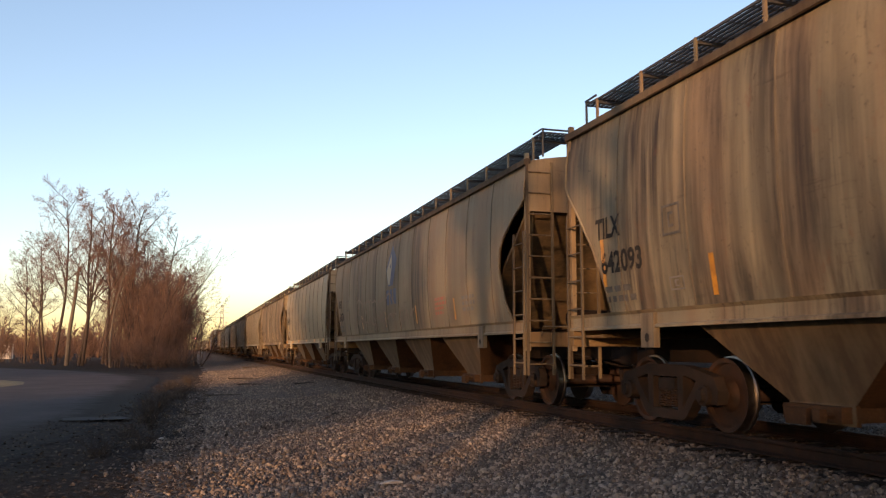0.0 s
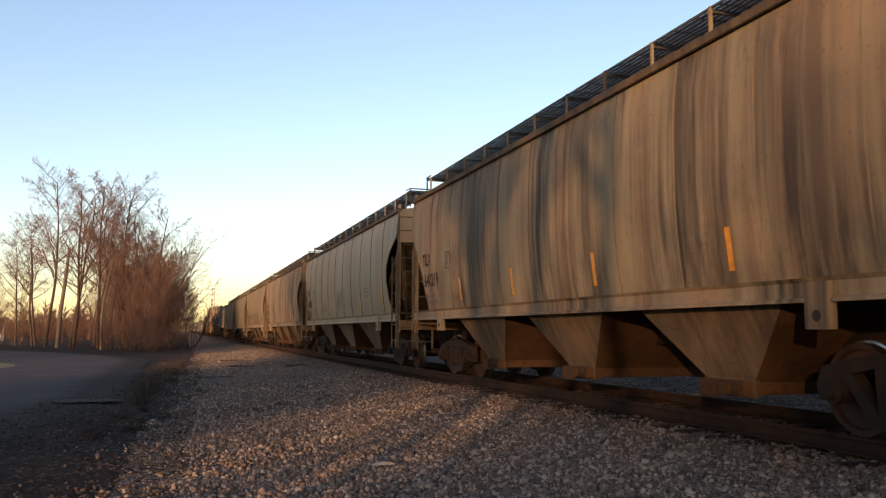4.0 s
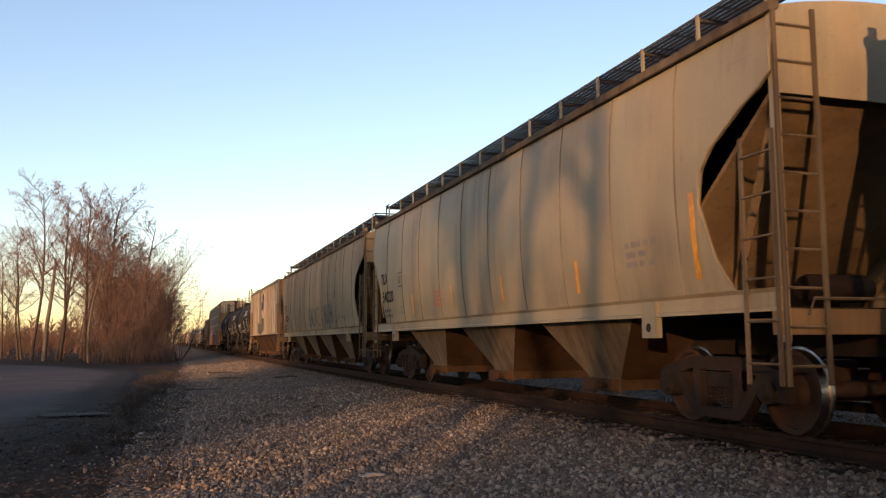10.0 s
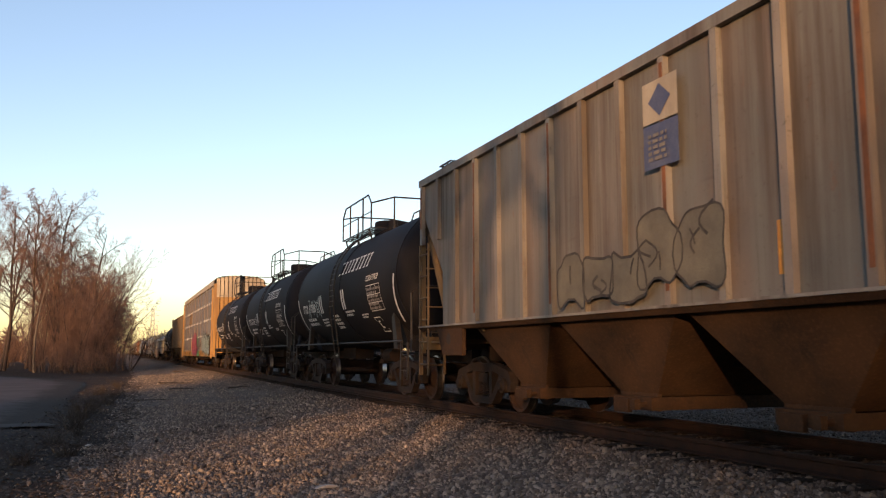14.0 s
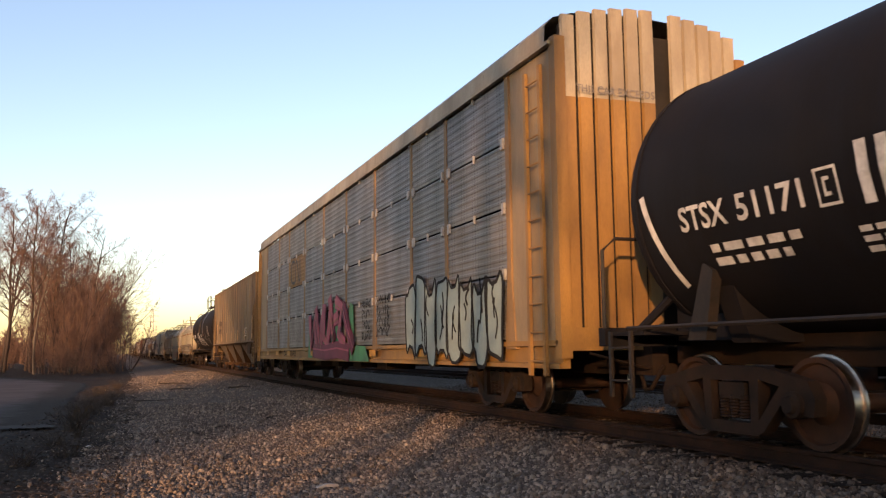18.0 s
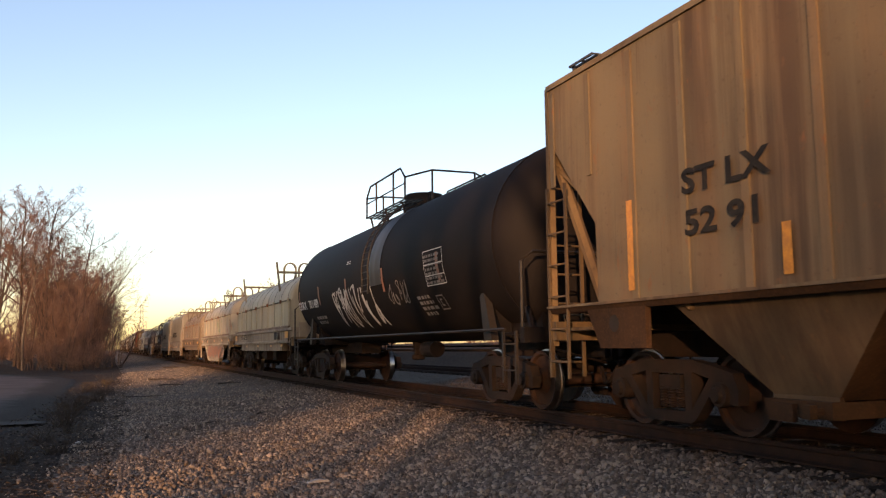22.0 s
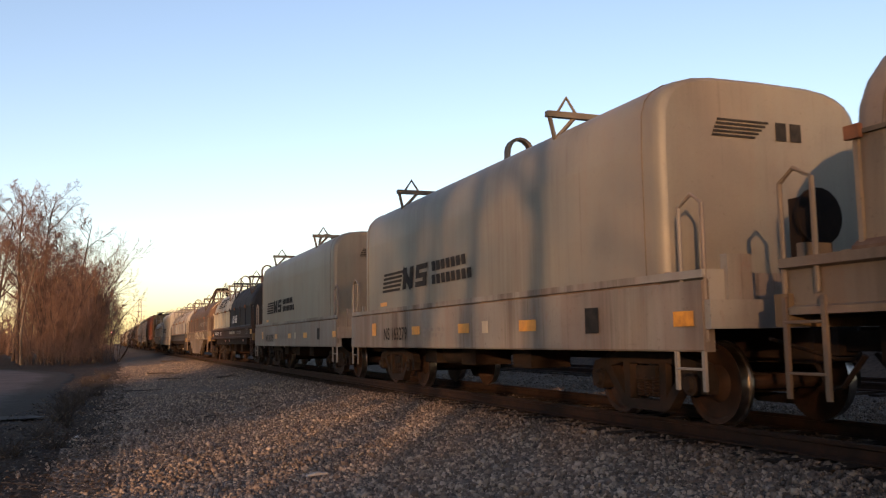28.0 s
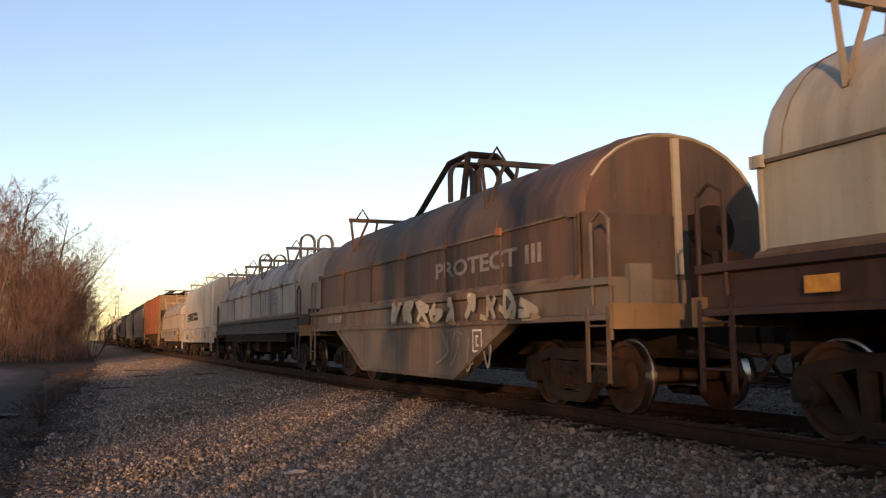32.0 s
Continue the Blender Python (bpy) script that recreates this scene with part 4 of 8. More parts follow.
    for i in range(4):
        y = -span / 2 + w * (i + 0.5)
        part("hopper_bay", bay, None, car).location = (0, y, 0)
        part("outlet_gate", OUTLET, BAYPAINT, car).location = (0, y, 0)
    brake_gear(car, h)
    add_couplers(car, h + 0.35)
    for s in (-1, 1):
        add_truck(car, s * (h - 1.75))
    colour_all(car, colour)
    if rib_tone:
        for o in car.children:
            if o.name.startswith(("side_rib", "sill_edge")):
                o.color = (*rib_tone, 1)
    return car, Side(car, lambda z: 1.53)


def railing(b, pts, posts, z0, r=0.022):
    b.tube(pts, r, 6)
    for p in posts:
        b.tube([(p[0], p[1], z0), p], r, 6)


def tank(length, radius, zc, colour, words, dome=0.0, band=None, rail_high=0.85):
    """Tank wagon: barrel with dished heads, saddle bands, top platform with railings, side ladders, catwalk."""
    h = length / 2
    car = new("tank_wagon")
    tagged(car, words, "tank wagon", "cars of the passing train")
    b = Build()
    prof = []
    for i in range(9):
        a = i / 8 * math.pi / 2
        prof.append((-h + 0.62 * (1 - math.sin(a)), radius * math.cos(a) ** 0.75 if i < 8 else 0.0))
    prof = [(y, r) for y, r in prof][::-1]
    left = sorted(prof, key=lambda p: p[0])
    full = left + [(-0.0, radius)] + [(-y, r) for y, r in reversed(left)]
    b.lathe(full, (0, 0, zc), "y", 48)
    part("barrel", b, TANKBLACK, car, smooth=40)
    for y in (-h + 0.62, h - 0.62):
        part("head_seam", Build().lathe([(y - 0.03, radius), (y - 0.03, radius + 0.012), (y + 0.03, radius + 0.012), (y + 0.03, radius)], (0, 0, zc), "y", 48), TANKBLACK, car, smooth=40)
    if band:
        arc = [math.radians(a) for a in range(-12, 193, 6)]
        b = Build().grid([[((radius + 0.012) * math.cos(a), y, zc + (radius + 0.012) * math.sin(a)) for a in arc] for y in (-1.35, -0.50)])
        b.grid([[((radius - 0.01) * math.cos(a), y, zc + (radius - 0.01) * math.sin(a)) for a in arc] for y in (-1.35, -0.50)])
        part("wash_band", b, band, car, smooth=40)
    else:
        part("belly_band", Build().lathe([(-0.30, radius), (-0.30, radius + 0.015), (0.30, radius + 0.015), (0.30, radius)], (0, 0, zc), "y", 48), TANKBLACK, car, smooth=40)
    # top fittings
    top = zc + radius
    part("dome", Build().lathe([(top - 0.25, 0.46), (top + 0.34, 0.46), (top + 0.37, 0.43), (top + 0.39, 0.0)], (0, 0.1, 0), "z", 24), TANKBLACK, car, smooth=40)
    for y in (0.95, -0.75):
        part("valve", Build().lathe([(top - 0.1, 0.09), (top + 0.16, 0.09), (top + 0.18, 0.05), (top + 0.30, 0.05), (top + 0.31, 0.0)], (-0.15, y, 0), "z", 12), TANKBLACK, car, smooth=40)
    part("hatch_lever", Build().tube([(-0.3, 0.5, top + 0.42), (0.3, 0.5, top + 0.42), (0.42, 0.2, top + 0.35)], 0.025, 6), TANKBLACK, car)
    pl = Build()
    for s in (-1, 1):
        grating(pl, s * 0.62, s * 1.02, -1.5, 1.5, top - 0.02, 5)
        for y in (-1.2, 0, 1.2):
            pl.tube([(s * 1.0, y, top - 0.05), (s * 0.9, y, top - 0.42)], 0.025, 5)
    part("platform", pl, BLACKSTEEL, car)
    z1 = top + rail_high
    for s in (-1, 1):
        r = Build()
        railing(r, [(s * 1.02, 1.45, z1 - 0.25), (s * 1.02, 1.15, z1), (s * 1.02, -1.15, z1), (s * 1.02, -1.45, z1 - 0.25)], [(s * 1.02, 1.45, z1 - 0.25), (s * 1.02, 0.65, z1), (s * 1.02, -0.65, z1), (s * 1.02, -1.45, z1 - 0.25)], top - 0.05)
        r.tube([(s * 1.02, 1.45, top + rail_high * 0.45), (s * 1.02, -1.45, top + rail_high * 0.45)], 0.014, 6)
        part("side_railing", r, BLACKSTEEL, car)
        r = Build()
        railing(r, [(-1.02, s * 1.45, z1 - 0.25), (-0.5, s * 1.75, z1 - 0.12), (0.5, s * 1.75, z1 - 0.12), (1.02, s * 1.45, z1 - 0.25)], [(-0.5, s * 1.75, z1 - 0.12), (0.5, s * 1.75, z1 - 0.12)], top - 0.10)
        part("end_railing", r, BLACKSTEEL, car)
    for s in (-1, 1):
        lad = Build()
        pts = []
        for i in range(9):
            a = math.radians(72 - i * 10)
            pts.append((s * (radius + 0.14) * math.cos(a), zc + (radius + 0.14) * math.sin(a)))
        pts += [(s * (radius + 0.14), zc - 0.5)] + ([] if band else [(s * 1.52, 1.0), (s * 1.52, 0.80)])
        ly = -0.62 if band else 0.0
        for y in (ly - 0.23, ly + 0.23):
            lad.tube([(x, y, z) for x, z in pts], 0.022, 5)
        for i in range(len(pts) - 1):
            for k in (0.25, 0.75):
                x, z = pts[i][0] + (pts[i + 1][0] - pts[i][0]) * k, pts[i][1] + (pts[i + 1][1] - pts[i][1]) * k
                lad.tube([(x, ly - 0.23, z), (x, ly + 0.23, z)], 0.014, 5)
        part("side_ladder", lad, BLACKSTEEL, car)
        part("side_grab_rail", Build().tube([(s * 1.50, -h + 0.3, 1.20), (s * 1.50, h - 0.3, 1.20)], 0.024, 6), BLACKSTEEL, car)
    # underframe
    for s in (-1, 1):
        part("stub_sill", Build().box(-0.28, 0.28, min(s * (h + 0.45), s * (h - 3.1)), max(s * (h + 0.45), s * (h - 3.1)), 0.78, 1.12), UNDER, car)
        for c in (-1, 1):
            part("saddle_strut", Build().prism([(s * (h - 1.15), 1.05), (s * (h - 1.45), 1.05), (s * (h - 1.60), 1.75), (s * (h - 1.45), 1.85)], min(c * 1.20, c * 1.32), max(c * 1.20, c * 1.27), "x"), BLACKSTEEL, car)
        y = s * (h - 1.55)
        sad = Build()
        arc = [(1.35 * math.cos(math.radians(a)) * radius / 1.4, zc + (radius + 0.01) * math.sin(math.radians(a))) for a in range(218, 323, 12)]
        sad.prism([(-0.95, 1.02), *arc, (0.95, 1.02)], y - 0.14, y + 0.14, "y")
        part("saddle", sad, TANKBLACK, car)
        # black block added to keep bright sky out of the gap under the head
        y0, y1 = sorted((s * (h - 0.35), s * (h - 1.6)))
        part("saddle_web", Build().box(-0.85, 0.85, y0, y1, 1.05, 1.75), TANKBLACK, car)
        e = Build()
        y0, y1 = sorted((s * (h + 0.25), s * (h - 0.55)))
        e.box(-1.5, 1.5, s * (h + 0.25) - 0.07, s * (h + 0.25) + 0.07, 1.0, 1.22)
        e.box(-1.45, 1.45, y0, y1, 1.12, 1.16)
        part("end_sill", e, TANKBLACK, car)
        r = Build()
        r.tube([(-1.48, s * (h + 0.22), 1.2), (-1.48, s * (h + 0.22), 2.15), (-1.3, s * (h + 0.22), 2.3), (1.3, s * (h + 0.22), 2.3), (1.48, s * (h + 0.22), 2.15), (1.48, s * (h + 0.22), 1.2)], 0.024, 6)
        part("end_handrail", r, BLACKSTEEL, car)
        for c in (-1, 1):
            lad = part("step_ladder", ladder_mesh(0.75, 0.42, 2, 0.025), BLACKSTEEL, car)
            lad.location = (c * 1.50, s * (h - 0.15) - 0.21, 0.42)
            part("head_brace", Build().tube([(c * 1.2, s * (h + 0.05), 1.1), (c * 0.95, s * (h - 0.75), 1.75)], 0.05, 6), TANKBLACK, car)
    part("outlet", Build().lathe([(zc - radius - 0.42, 0.10), (zc - radius - 0.40, 0.16), (zc - radius - 0.30, 0.16), (zc - radius - 0.28, 0.10), (zc - radius + 0.1, 0.16)], (0, 0.6, 0), "z", 14), UNDER, car, smooth=40)
    part("brake_pipe", Build().tube([(0.5, -h + 1, 0.86), (0.5, h - 1, 0.86)], 0.03, 6).tube([(0.8, -h + 2.2, 0.95), (0.8, h - 2.2, 0.95)], 0.025, 6), UNDER, car)
    part("brake_cylinder", Build().lathe([(-0.35, 0.0), (-0.35, 0.17), (0.3, 0.17), (0.34, 0.0)], (-0.5, -1.6, 0.9), "y", 12), UNDER, car, smooth=40)
    add_couplers(car, h + 0.75)
    for s in (-1, 1):
        add_truck(car, s * (h - 1.45))
    colour_all(car, colour)

    def skin(z):
        return math.sqrt(max(0.01, (radius + 0.006) ** 2 - (z - zc) ** 2))

    return car, Side(car, skin)


def corrugated(b, x, y0, y1, z0, z1, waves, depth, out=-1):
    """A sheet with level ribs pressed into it."""
    prof = []
    for i in range(waves):
        a = z0 + (z1 - z0) * i / waves
        d = (z1 - z0) / waves
        prof += [(x, a), (x, a + d * 0.45), (x + out * depth, a + d * 0.58), (x + out * depth, a + d * 0.86)]
    prof.append((x, z1))
    b.grid([[(px, y0, pz) for px, pz in prof], [(px, y1, pz) for px, pz in prof]])
    b.grid([[(px - out * 0.015, y0, pz) for px, pz in prof], [(px - out * 0.015, y1, pz) for px, pz in prof]])


def autorack(length):
    h = length / 2
    car = new("autorack")
    tagged(car, "yellow enclosed autorack wagon with grey corrugated side panels and spray paint", "autorack wagon", "cars of the passing train")
    z1 = 5.07
    posts = [-11.25, -8.68] + [-6.76 + 2.58 * k for k in range(6)] + [8.06, 10.66]
    rng = random.Random(8)
    sheets = {}
    for a, c in zip(posts, posts[1:]):
        w = round(c - a, 2)
        if w not in sheets:
            b = Build()
            corrugated(b, 0, -w / 2 + 0.06, w / 2 - 0.06, 0.0, 0.955, 8, 0.007)
            sheets[w] = b.mesh("side_panel")
            sheets[w].materials.append(GALV)
    for s in (-1, 1):
        part("side_sill", Build().prism([(s * 1.40, 0.72), (s * 1.56, 0.72), (s * 1.56, 0.78), (s * 1.50, 0.80), (s * 1.50, 1.00), (s * 1.58, 1.02), (s * 1.58, 1.09), (s * 1.40, 1.09)], -h, h), OCHRE, car)
        for y in posts:
            part("side_post", Build().prism([(y - 0.17, 0.98), (y + 0.17, 0.98), (y + 0.07, 1.95), (y + 0.06, z1 + 0.08), (y - 0.06, z1 + 0.08), (y - 0.07, 1.95)], min(s * 1.44, s * 1.568), max(s * 1.44, s * 1.568), "x"), TANPOST, car)
        for i, (a, c) in enumerate(zip(posts, posts[1:])):
            mid, w = (a + c) / 2, round(c - a, 2)
            for r in range(4):
                m = GALV_WARM if rng.random() < 0.22 else GALV
                z = 1.115 + r * 0.99
                if s < 0 and i == 6 and r == 2:
                    m = OCHRE
                o = new("side_panel", sheets[w])
                o.parent = car
                o.material_slots[0].link = "OBJECT"
                o.material_slots[0].material = m
                o.location = (s * 1.548, mid, z)
                if s > 0:
                    o.rotation_euler = (0, 0, math.pi)
                if s < 0:
                    if rng.random() < 0.8:
                        part("panel_clip", Build().box(-1.585, -1.55, mid - 0.016, mid + 0.016, z + 0.90, z + 1.03), CLIP, car)
                    if r < 3:
                        for y in (a + 0.16, c - 0.16):
                            part("panel_bracket", Build().prism([(y - 0.04, z + 0.89), (y + 0.04, z + 0.87), (y + 0.04, z + 1.05), (y - 0.04, z + 1.05)], -1.59, -1.55, "x"), CLIP, car)
        for y0, y1 in ((-h + 0.10, posts[0] - 0.08), (posts[-1] + 0.08, h - 0.06)):
            part("end_side_sheet", Build().box(min(s * 1.50, s * 1.54), max(s * 1.50, s * 1.54), y0, y1, 1.06, z1), TANPANEL, car)
    # roof: curved sheets with a pale edge
    prof = [(-1.57, z1 + 0.05), (-1.55, z1 + 0.34), (-1.42, z1 + 0.48), (-1.12, z1 + 0.58), (-0.6, z1 + 0.64), (0, z1 + 0.66), (0.6, z1 + 0.64), (1.12, z1 + 0.58), (1.42, z1 + 0.48), (1.55, z1 + 0.34), (1.57, z1 + 0.05)]
    sheets_n = 12
    for i in range(sheets_n):
        y0, y1 = -h + 0.2 + (length - 0.4) * i / sheets_n + 0.004, -h + 0.2 + (length - 0.4) * (i + 1) / sheets_n - 0.004
        b = Build()
        b.grid([[(x, y, z) for x, z in prof] for y in (y0, y0 + 0.10, y0 + 0.12, y1 - 0.02, y1)])
        part("roof_sheet", b, CREAM, car, smooth=30)
    for s in (-1, 1):
        part("roof_edge", Build().box(min(s * 1.56, s * 1.63), max(s * 1.56, s * 1.63), -h, h, z1 + 0.0, z1 + 0.05), CREAM, car)
    # end doors of upright slats
    for s in (-1, 1):
        slats = 12
        for i in range(slats):
            x = -1.46 + 2.92 * (i + 0.5) / slats
            zt = z1 + 0.62 - 0.24 * (x / 1.5) ** 2
            if i == 6:
                continue
            bend = 0.10 * (1 - (x / 1.5) ** 2)
            y = s * (h + 0.02 + bend)
            w = 2.92 / slats / 2 - 0.018
            part("door_slat", Build().prism([(x - w, y - s * 0.03), (x - w * 0.88, y + s * 0.02), (x + w * 0.88, y + s * 0.02), (x + w, y - s * 0.03)], 1.25, 4.35, "z"), OCHRE, car)
            part("door_slat_top", Build().prism([(x - w, y - s * 0.03), (x - w * 0.88, y + s * 0.02), (x + w * 0.88, y + s * 0.02), (x + w, y - s * 0.03)], 4.35, zt, "z"), CREAM, car)
        if s < 0:
            for x0, words, wide in ((-1.30, "THIS CAR EXCEEDS", 1.25), (0.42, "THIS CAR", 0.9)):
                vs, fs, tw = text_mesh(words)
                t = Build()
                t.v = [(x0 + vx * wide / tw, -h - 0.155, 4.40 + vy * 0.15) for vx, vy, _ in vs]
                t.f = fs
                part("warning_lettering", t, GREYPRINT, car)
        # dark sheet added for the shade that shows between the slats
        part("door_backing", Build().box(-1.45, 1.45, s * (h - 0.03) - 0.02, s * (h - 0.03) + 0.02, 1.2, z1 + 0.3), HOLE, car)
        part("door_sill", Build().box(-1.5, 1.5, s * (h + 0.0) - 0.1, s * (h + 0.0) + 0.1, 0.95, 1.25), OCHRE, car)
        for c in (-1, 1):
            part("corner_post", Build().box(min(c * 1.42, c * 1.58), max(c * 1.42, c * 1.58), s * h - 0.10, s * h + 0.06, 0.85, z1 + 0.1), OCHRE, car)
            lad = part("side_ladder", ladder_mesh(4.25, 0.44, 11, 0.035), OCHRE, car)
            lad.location = (c * 1.60, -h + 0.30 if s < 0 else h - 0.62, 0.62)
    part("deck", Build().box(-1.45, 1.45, -h, h, 1.15, 1.22), UNDER, car)
    part("middle_deck", Build().box(-1.45, 1.45, -h + 0.1, h - 0.1, 3.2, 3.26), UNDER, car)
    part("centre_sill", Build().box(-0.35, 0.35, -h - 0.3, h + 0.3, 0.62, 1.0), UNDER, car)
    for y in (-3.2, -1.0, 1.4, 3.6):
        part("underframe_box", Build().box(-1.1, -0.4, y - 0.4, y + 0.4, 0.55, 0.95), UNDER, car)
    add_couplers(car, h + 0.45)
    for s in (-1, 1):
        add_truck(car, s * (h - 3.2))
    side = Side(car, lambda z: 1.572)
    return car, side


def hood_profile(top, eave, wide, flat=0.0, n=14):
    """Section of a coil cover: upright walls, rounded shoulders."""
    pts = [(-wide, eave)]
    for i in range(n + 1):
        a = math.pi * i / n
        c, s = math.cos(a), math.sin(a)
        x = -wide * (abs(c) ** (1.0 - flat)) * (1 if c > 0 else -1)
        pts.append((x, eave + (top - eave) * abs(s) ** (1.0 - flat)))
    pts.append((wide, eave))
    return pts


def lift_loop(x, y, z, wide=0.26, tall=0.70):
    """One arched lifting eye of bent plate, standing on the ridge."""
    out = [(-wide, 0.0), (-wide, tall - wide)] + [(-wide * math.cos(math.pi * i / 8), tall - wide + wide * math.sin(math.pi * i / 8)) for i in range(1, 8)] + [(wide, tall - wide), (wide, 0.0)]
    inn = [(u * 0.78, v if v < 0.01 else v - 0.045) for u, v in out]
    return Build().prism([(x + u, z + v) for u, v in out + inn[::-1]], y - 0.07, y + 0.07)


def hood_z(x, top, eave, wide, flat):
    """Height of a hood's skin at x."""
    k = 1.0 - flat
    c = (abs(x) / wide) ** (1 / k)
    return eave + (top - eave) * max(0.0, 1 - c * c) ** (k / 2)


def stack_bracket(y, top, eave, wide, flat, post=False):
    """Cross bar as wide as the hood, on raking legs, with a guide loop or a tall guide post at each end."""
    b = Build()
    bar, reach = top + (0.02 if flat == 0 else 0.10), wide - 0.05
    foot = wide - 0.13
    fz = hood_z(foot, top, eave, wide, flat) - 0.02
    for s in (-1, 1):
        if post:
            d = (reach - foot) / (bar - fz)
            b.prism([(s * (foot - 0.03), fz), (s * (foot + 0.03), fz), (s * (foot + 0.03 + d * (bar + 0.36 - fz)), bar + 0.36), (s * (foot - 0.03 + d * (bar + 0.36 - fz)), bar + 0.36)], y - 0.05, y + 0.05)
        else:
            b.tube([(s * foot, y, fz), (s * reach, y, bar)], 0.032, 5)
            b.tube([(s * foot, y, fz), (s * (reach - 0.40), y, bar)], 0.032, 5)
            b.tube([(s * (reach - 0.10), y, bar), (s * (reach - 0.27), y, bar + 0.26), (s * (reach - 0.44), y, bar)], 0.024, 5)
        x = reach - 0.58
        b.tube([(s * x, y, hood_z(x, top, eave, wide, flat) - 0.02), (s * (x - 0.05), y, bar)], 0.030, 5)
    b.box(-reach - 0.04, reach + 0.04, y - 0.045, y + 0.045, bar - 0.03, bar + 0.05)
    return b


def coil_car(length, colour, hoods, words, side_style="flat", base=None, gap=0.02, top=3.55, eave=2.85, foot=1.60, wide=1.46, flat=0.0, deep=True, under=None, prow=True, lip=True, panels=5, straight=False, hood_paint=None, stands=True, post=False, shift=0.0):
    """Coil wagon: hoods (colour, first, last) along the deck, side girder, end platforms with handrails."""
    h = length / 2
    car = new("coil_wagon")
    tagged(car, words, "coil wagon", "cars of the passing train")
    body = under or PAINT
    for n_h, (hc, a, z_b, loops) in enumerate(hoods):
        skin = TANKBLACK if max(hc) < 0.05 else (hood_paint or PAINT)
        y0, y1 = -h + 0.75 + (length - 1.5) * a, -h + 0.75 + (length - 1.5) * z_b
        prof = hood_profile(top, eave, wide, flat)
        if flat:
            prof = [(-wide, foot)] + prof + [(wide, foot)]
        b = Build()
        rows = []
        steps = [0.0, 0.02, 0.06, 0.14, 0.28] if prow else [0.0, 0.02, 0.05]
        squeeze = [0.985, 0.993, 0.997, 0.999, 1.0] if not prow else [0.93, 0.965, 0.985, 0.996, 1.0]
        ys = [y0 + d for d in steps] + [y1 - d for d in reversed(steps)]
        sq = squeeze[:len(steps)] + squeeze[:len(steps)][::-1]
        for y, q in zip(ys, sq):
            rows.append([(x * q, y, eave + (z - eave) * q if z > eave else z) for x, z in prof])
        b.grid(rows)
        n = len(prof)
        b.poly(rows[0][::-1])
        b.poly(rows[-1])
        hood = part("hood_top", b, skin, car, smooth=38)
        for s in (-1, 1):
            if flat == 0:
                w = Build().box(min(s * (wide - 0.04), s * wide), max(s * (wide - 0.04), s * wide), y0 + 0.01, y1 - 0.01, foot, eave)
                part("hood_side", w, skin, car)
            if flat == 0:
                part("hood_hinge_rail", Build().box(min(s * (wide - 0.02), s * (wide + 0.03)), max(s * (wide - 0.02), s * (wide + 0.03)), y0, y1, eave - 0.018, eave + 0.018), skin if skin is TANKBLACK else SEAM, car)
            if lip:
                part("hood_lip", Build().prism([(s * (wide - 0.02), foot - 0.02), (s * (wide + 0.07), foot - 0.02), (s * (wide + 0.07), foot + 0.03), (s * (wide - 0.02), foot + 0.10)], y0, y1), skin if skin is TANKBLACK else LIPRUST, car)
            for k in range(panels + 1) if flat == 0 else ():
                y = y0 + 0.06 + (y1 - y0 - 0.12) * k / panels
                part("hood_rib", Build().box(min(s * wide, s * (wide + 0.03)), max(s * wide, s * (wide + 0.03)), y - 0.022, y + 0.022, foot, eave), skin, car)
                part("clamp", Build().box(min(s * (wide + 0.02), s * (wide + 0.07)), max(s * (wide + 0.02), s * (wide + 0.07)), y - 0.07, y + 0.07, eave - 0.05, eave + 0.06), RUST if k % 2 else PAINT, car)
        for k in range(panels + 1 if flat == 0 else 2):
            y = y0 + 0.30 + (y1 - y0 - 0.60) * k / max(1, panels)
            strap = Build().tube([(x * 1.002, y, z + 0.004) for x, z in prof], 0.007, 4)
            part("hood_seam", strap, skin if skin is TANKBLACK else SEAM, car)
        ridge = Build().prism([(-0.09, top - 0.03), (0.09, top - 0.03), (0.05, top + 0.07), (-0.05, top + 0.07)], y0 + (y1 - y0) * 0.20, y0 + (y1 - y0) * 0.80)
        part("hood_ridge", ridge, skin, car)
        for e, y in ((-1, y0 + 0.005), (1, y1 - 0.005)) if flat == 0 else ():
            part("hood_end", Build().box(-wide + 0.06, wide - 0.06, y - 0.02, y + 0.02, foot, eave + 0.02), skin, car)
        for o in car.children:
            if o.name.split(".")[0].startswith(("hood", "clamp")) and "tinted" not in o:
                o.color = (*hc, 1)
                o["tinted"] = 1
        mid = (y0 + y1) / 2
        dull = (*tuple(c * 0.6 for c in hc), 1)
        for x in (-0.29, 0.29):
            o = part("lifting_eye", lift_loop(x, mid, top - 0.05, tall=0.62 if flat else 0.78), PAINT, car, smooth=30)
            o.color, o["tinted"] = dull, 1
        for f in loops:
            o = part("stacking_bracket", stack_bracket(y0 + (y1 - y0) * f, top, eave, wide, flat, post), PAINT, car)
            o.color, o["tinted"] = dull, 1
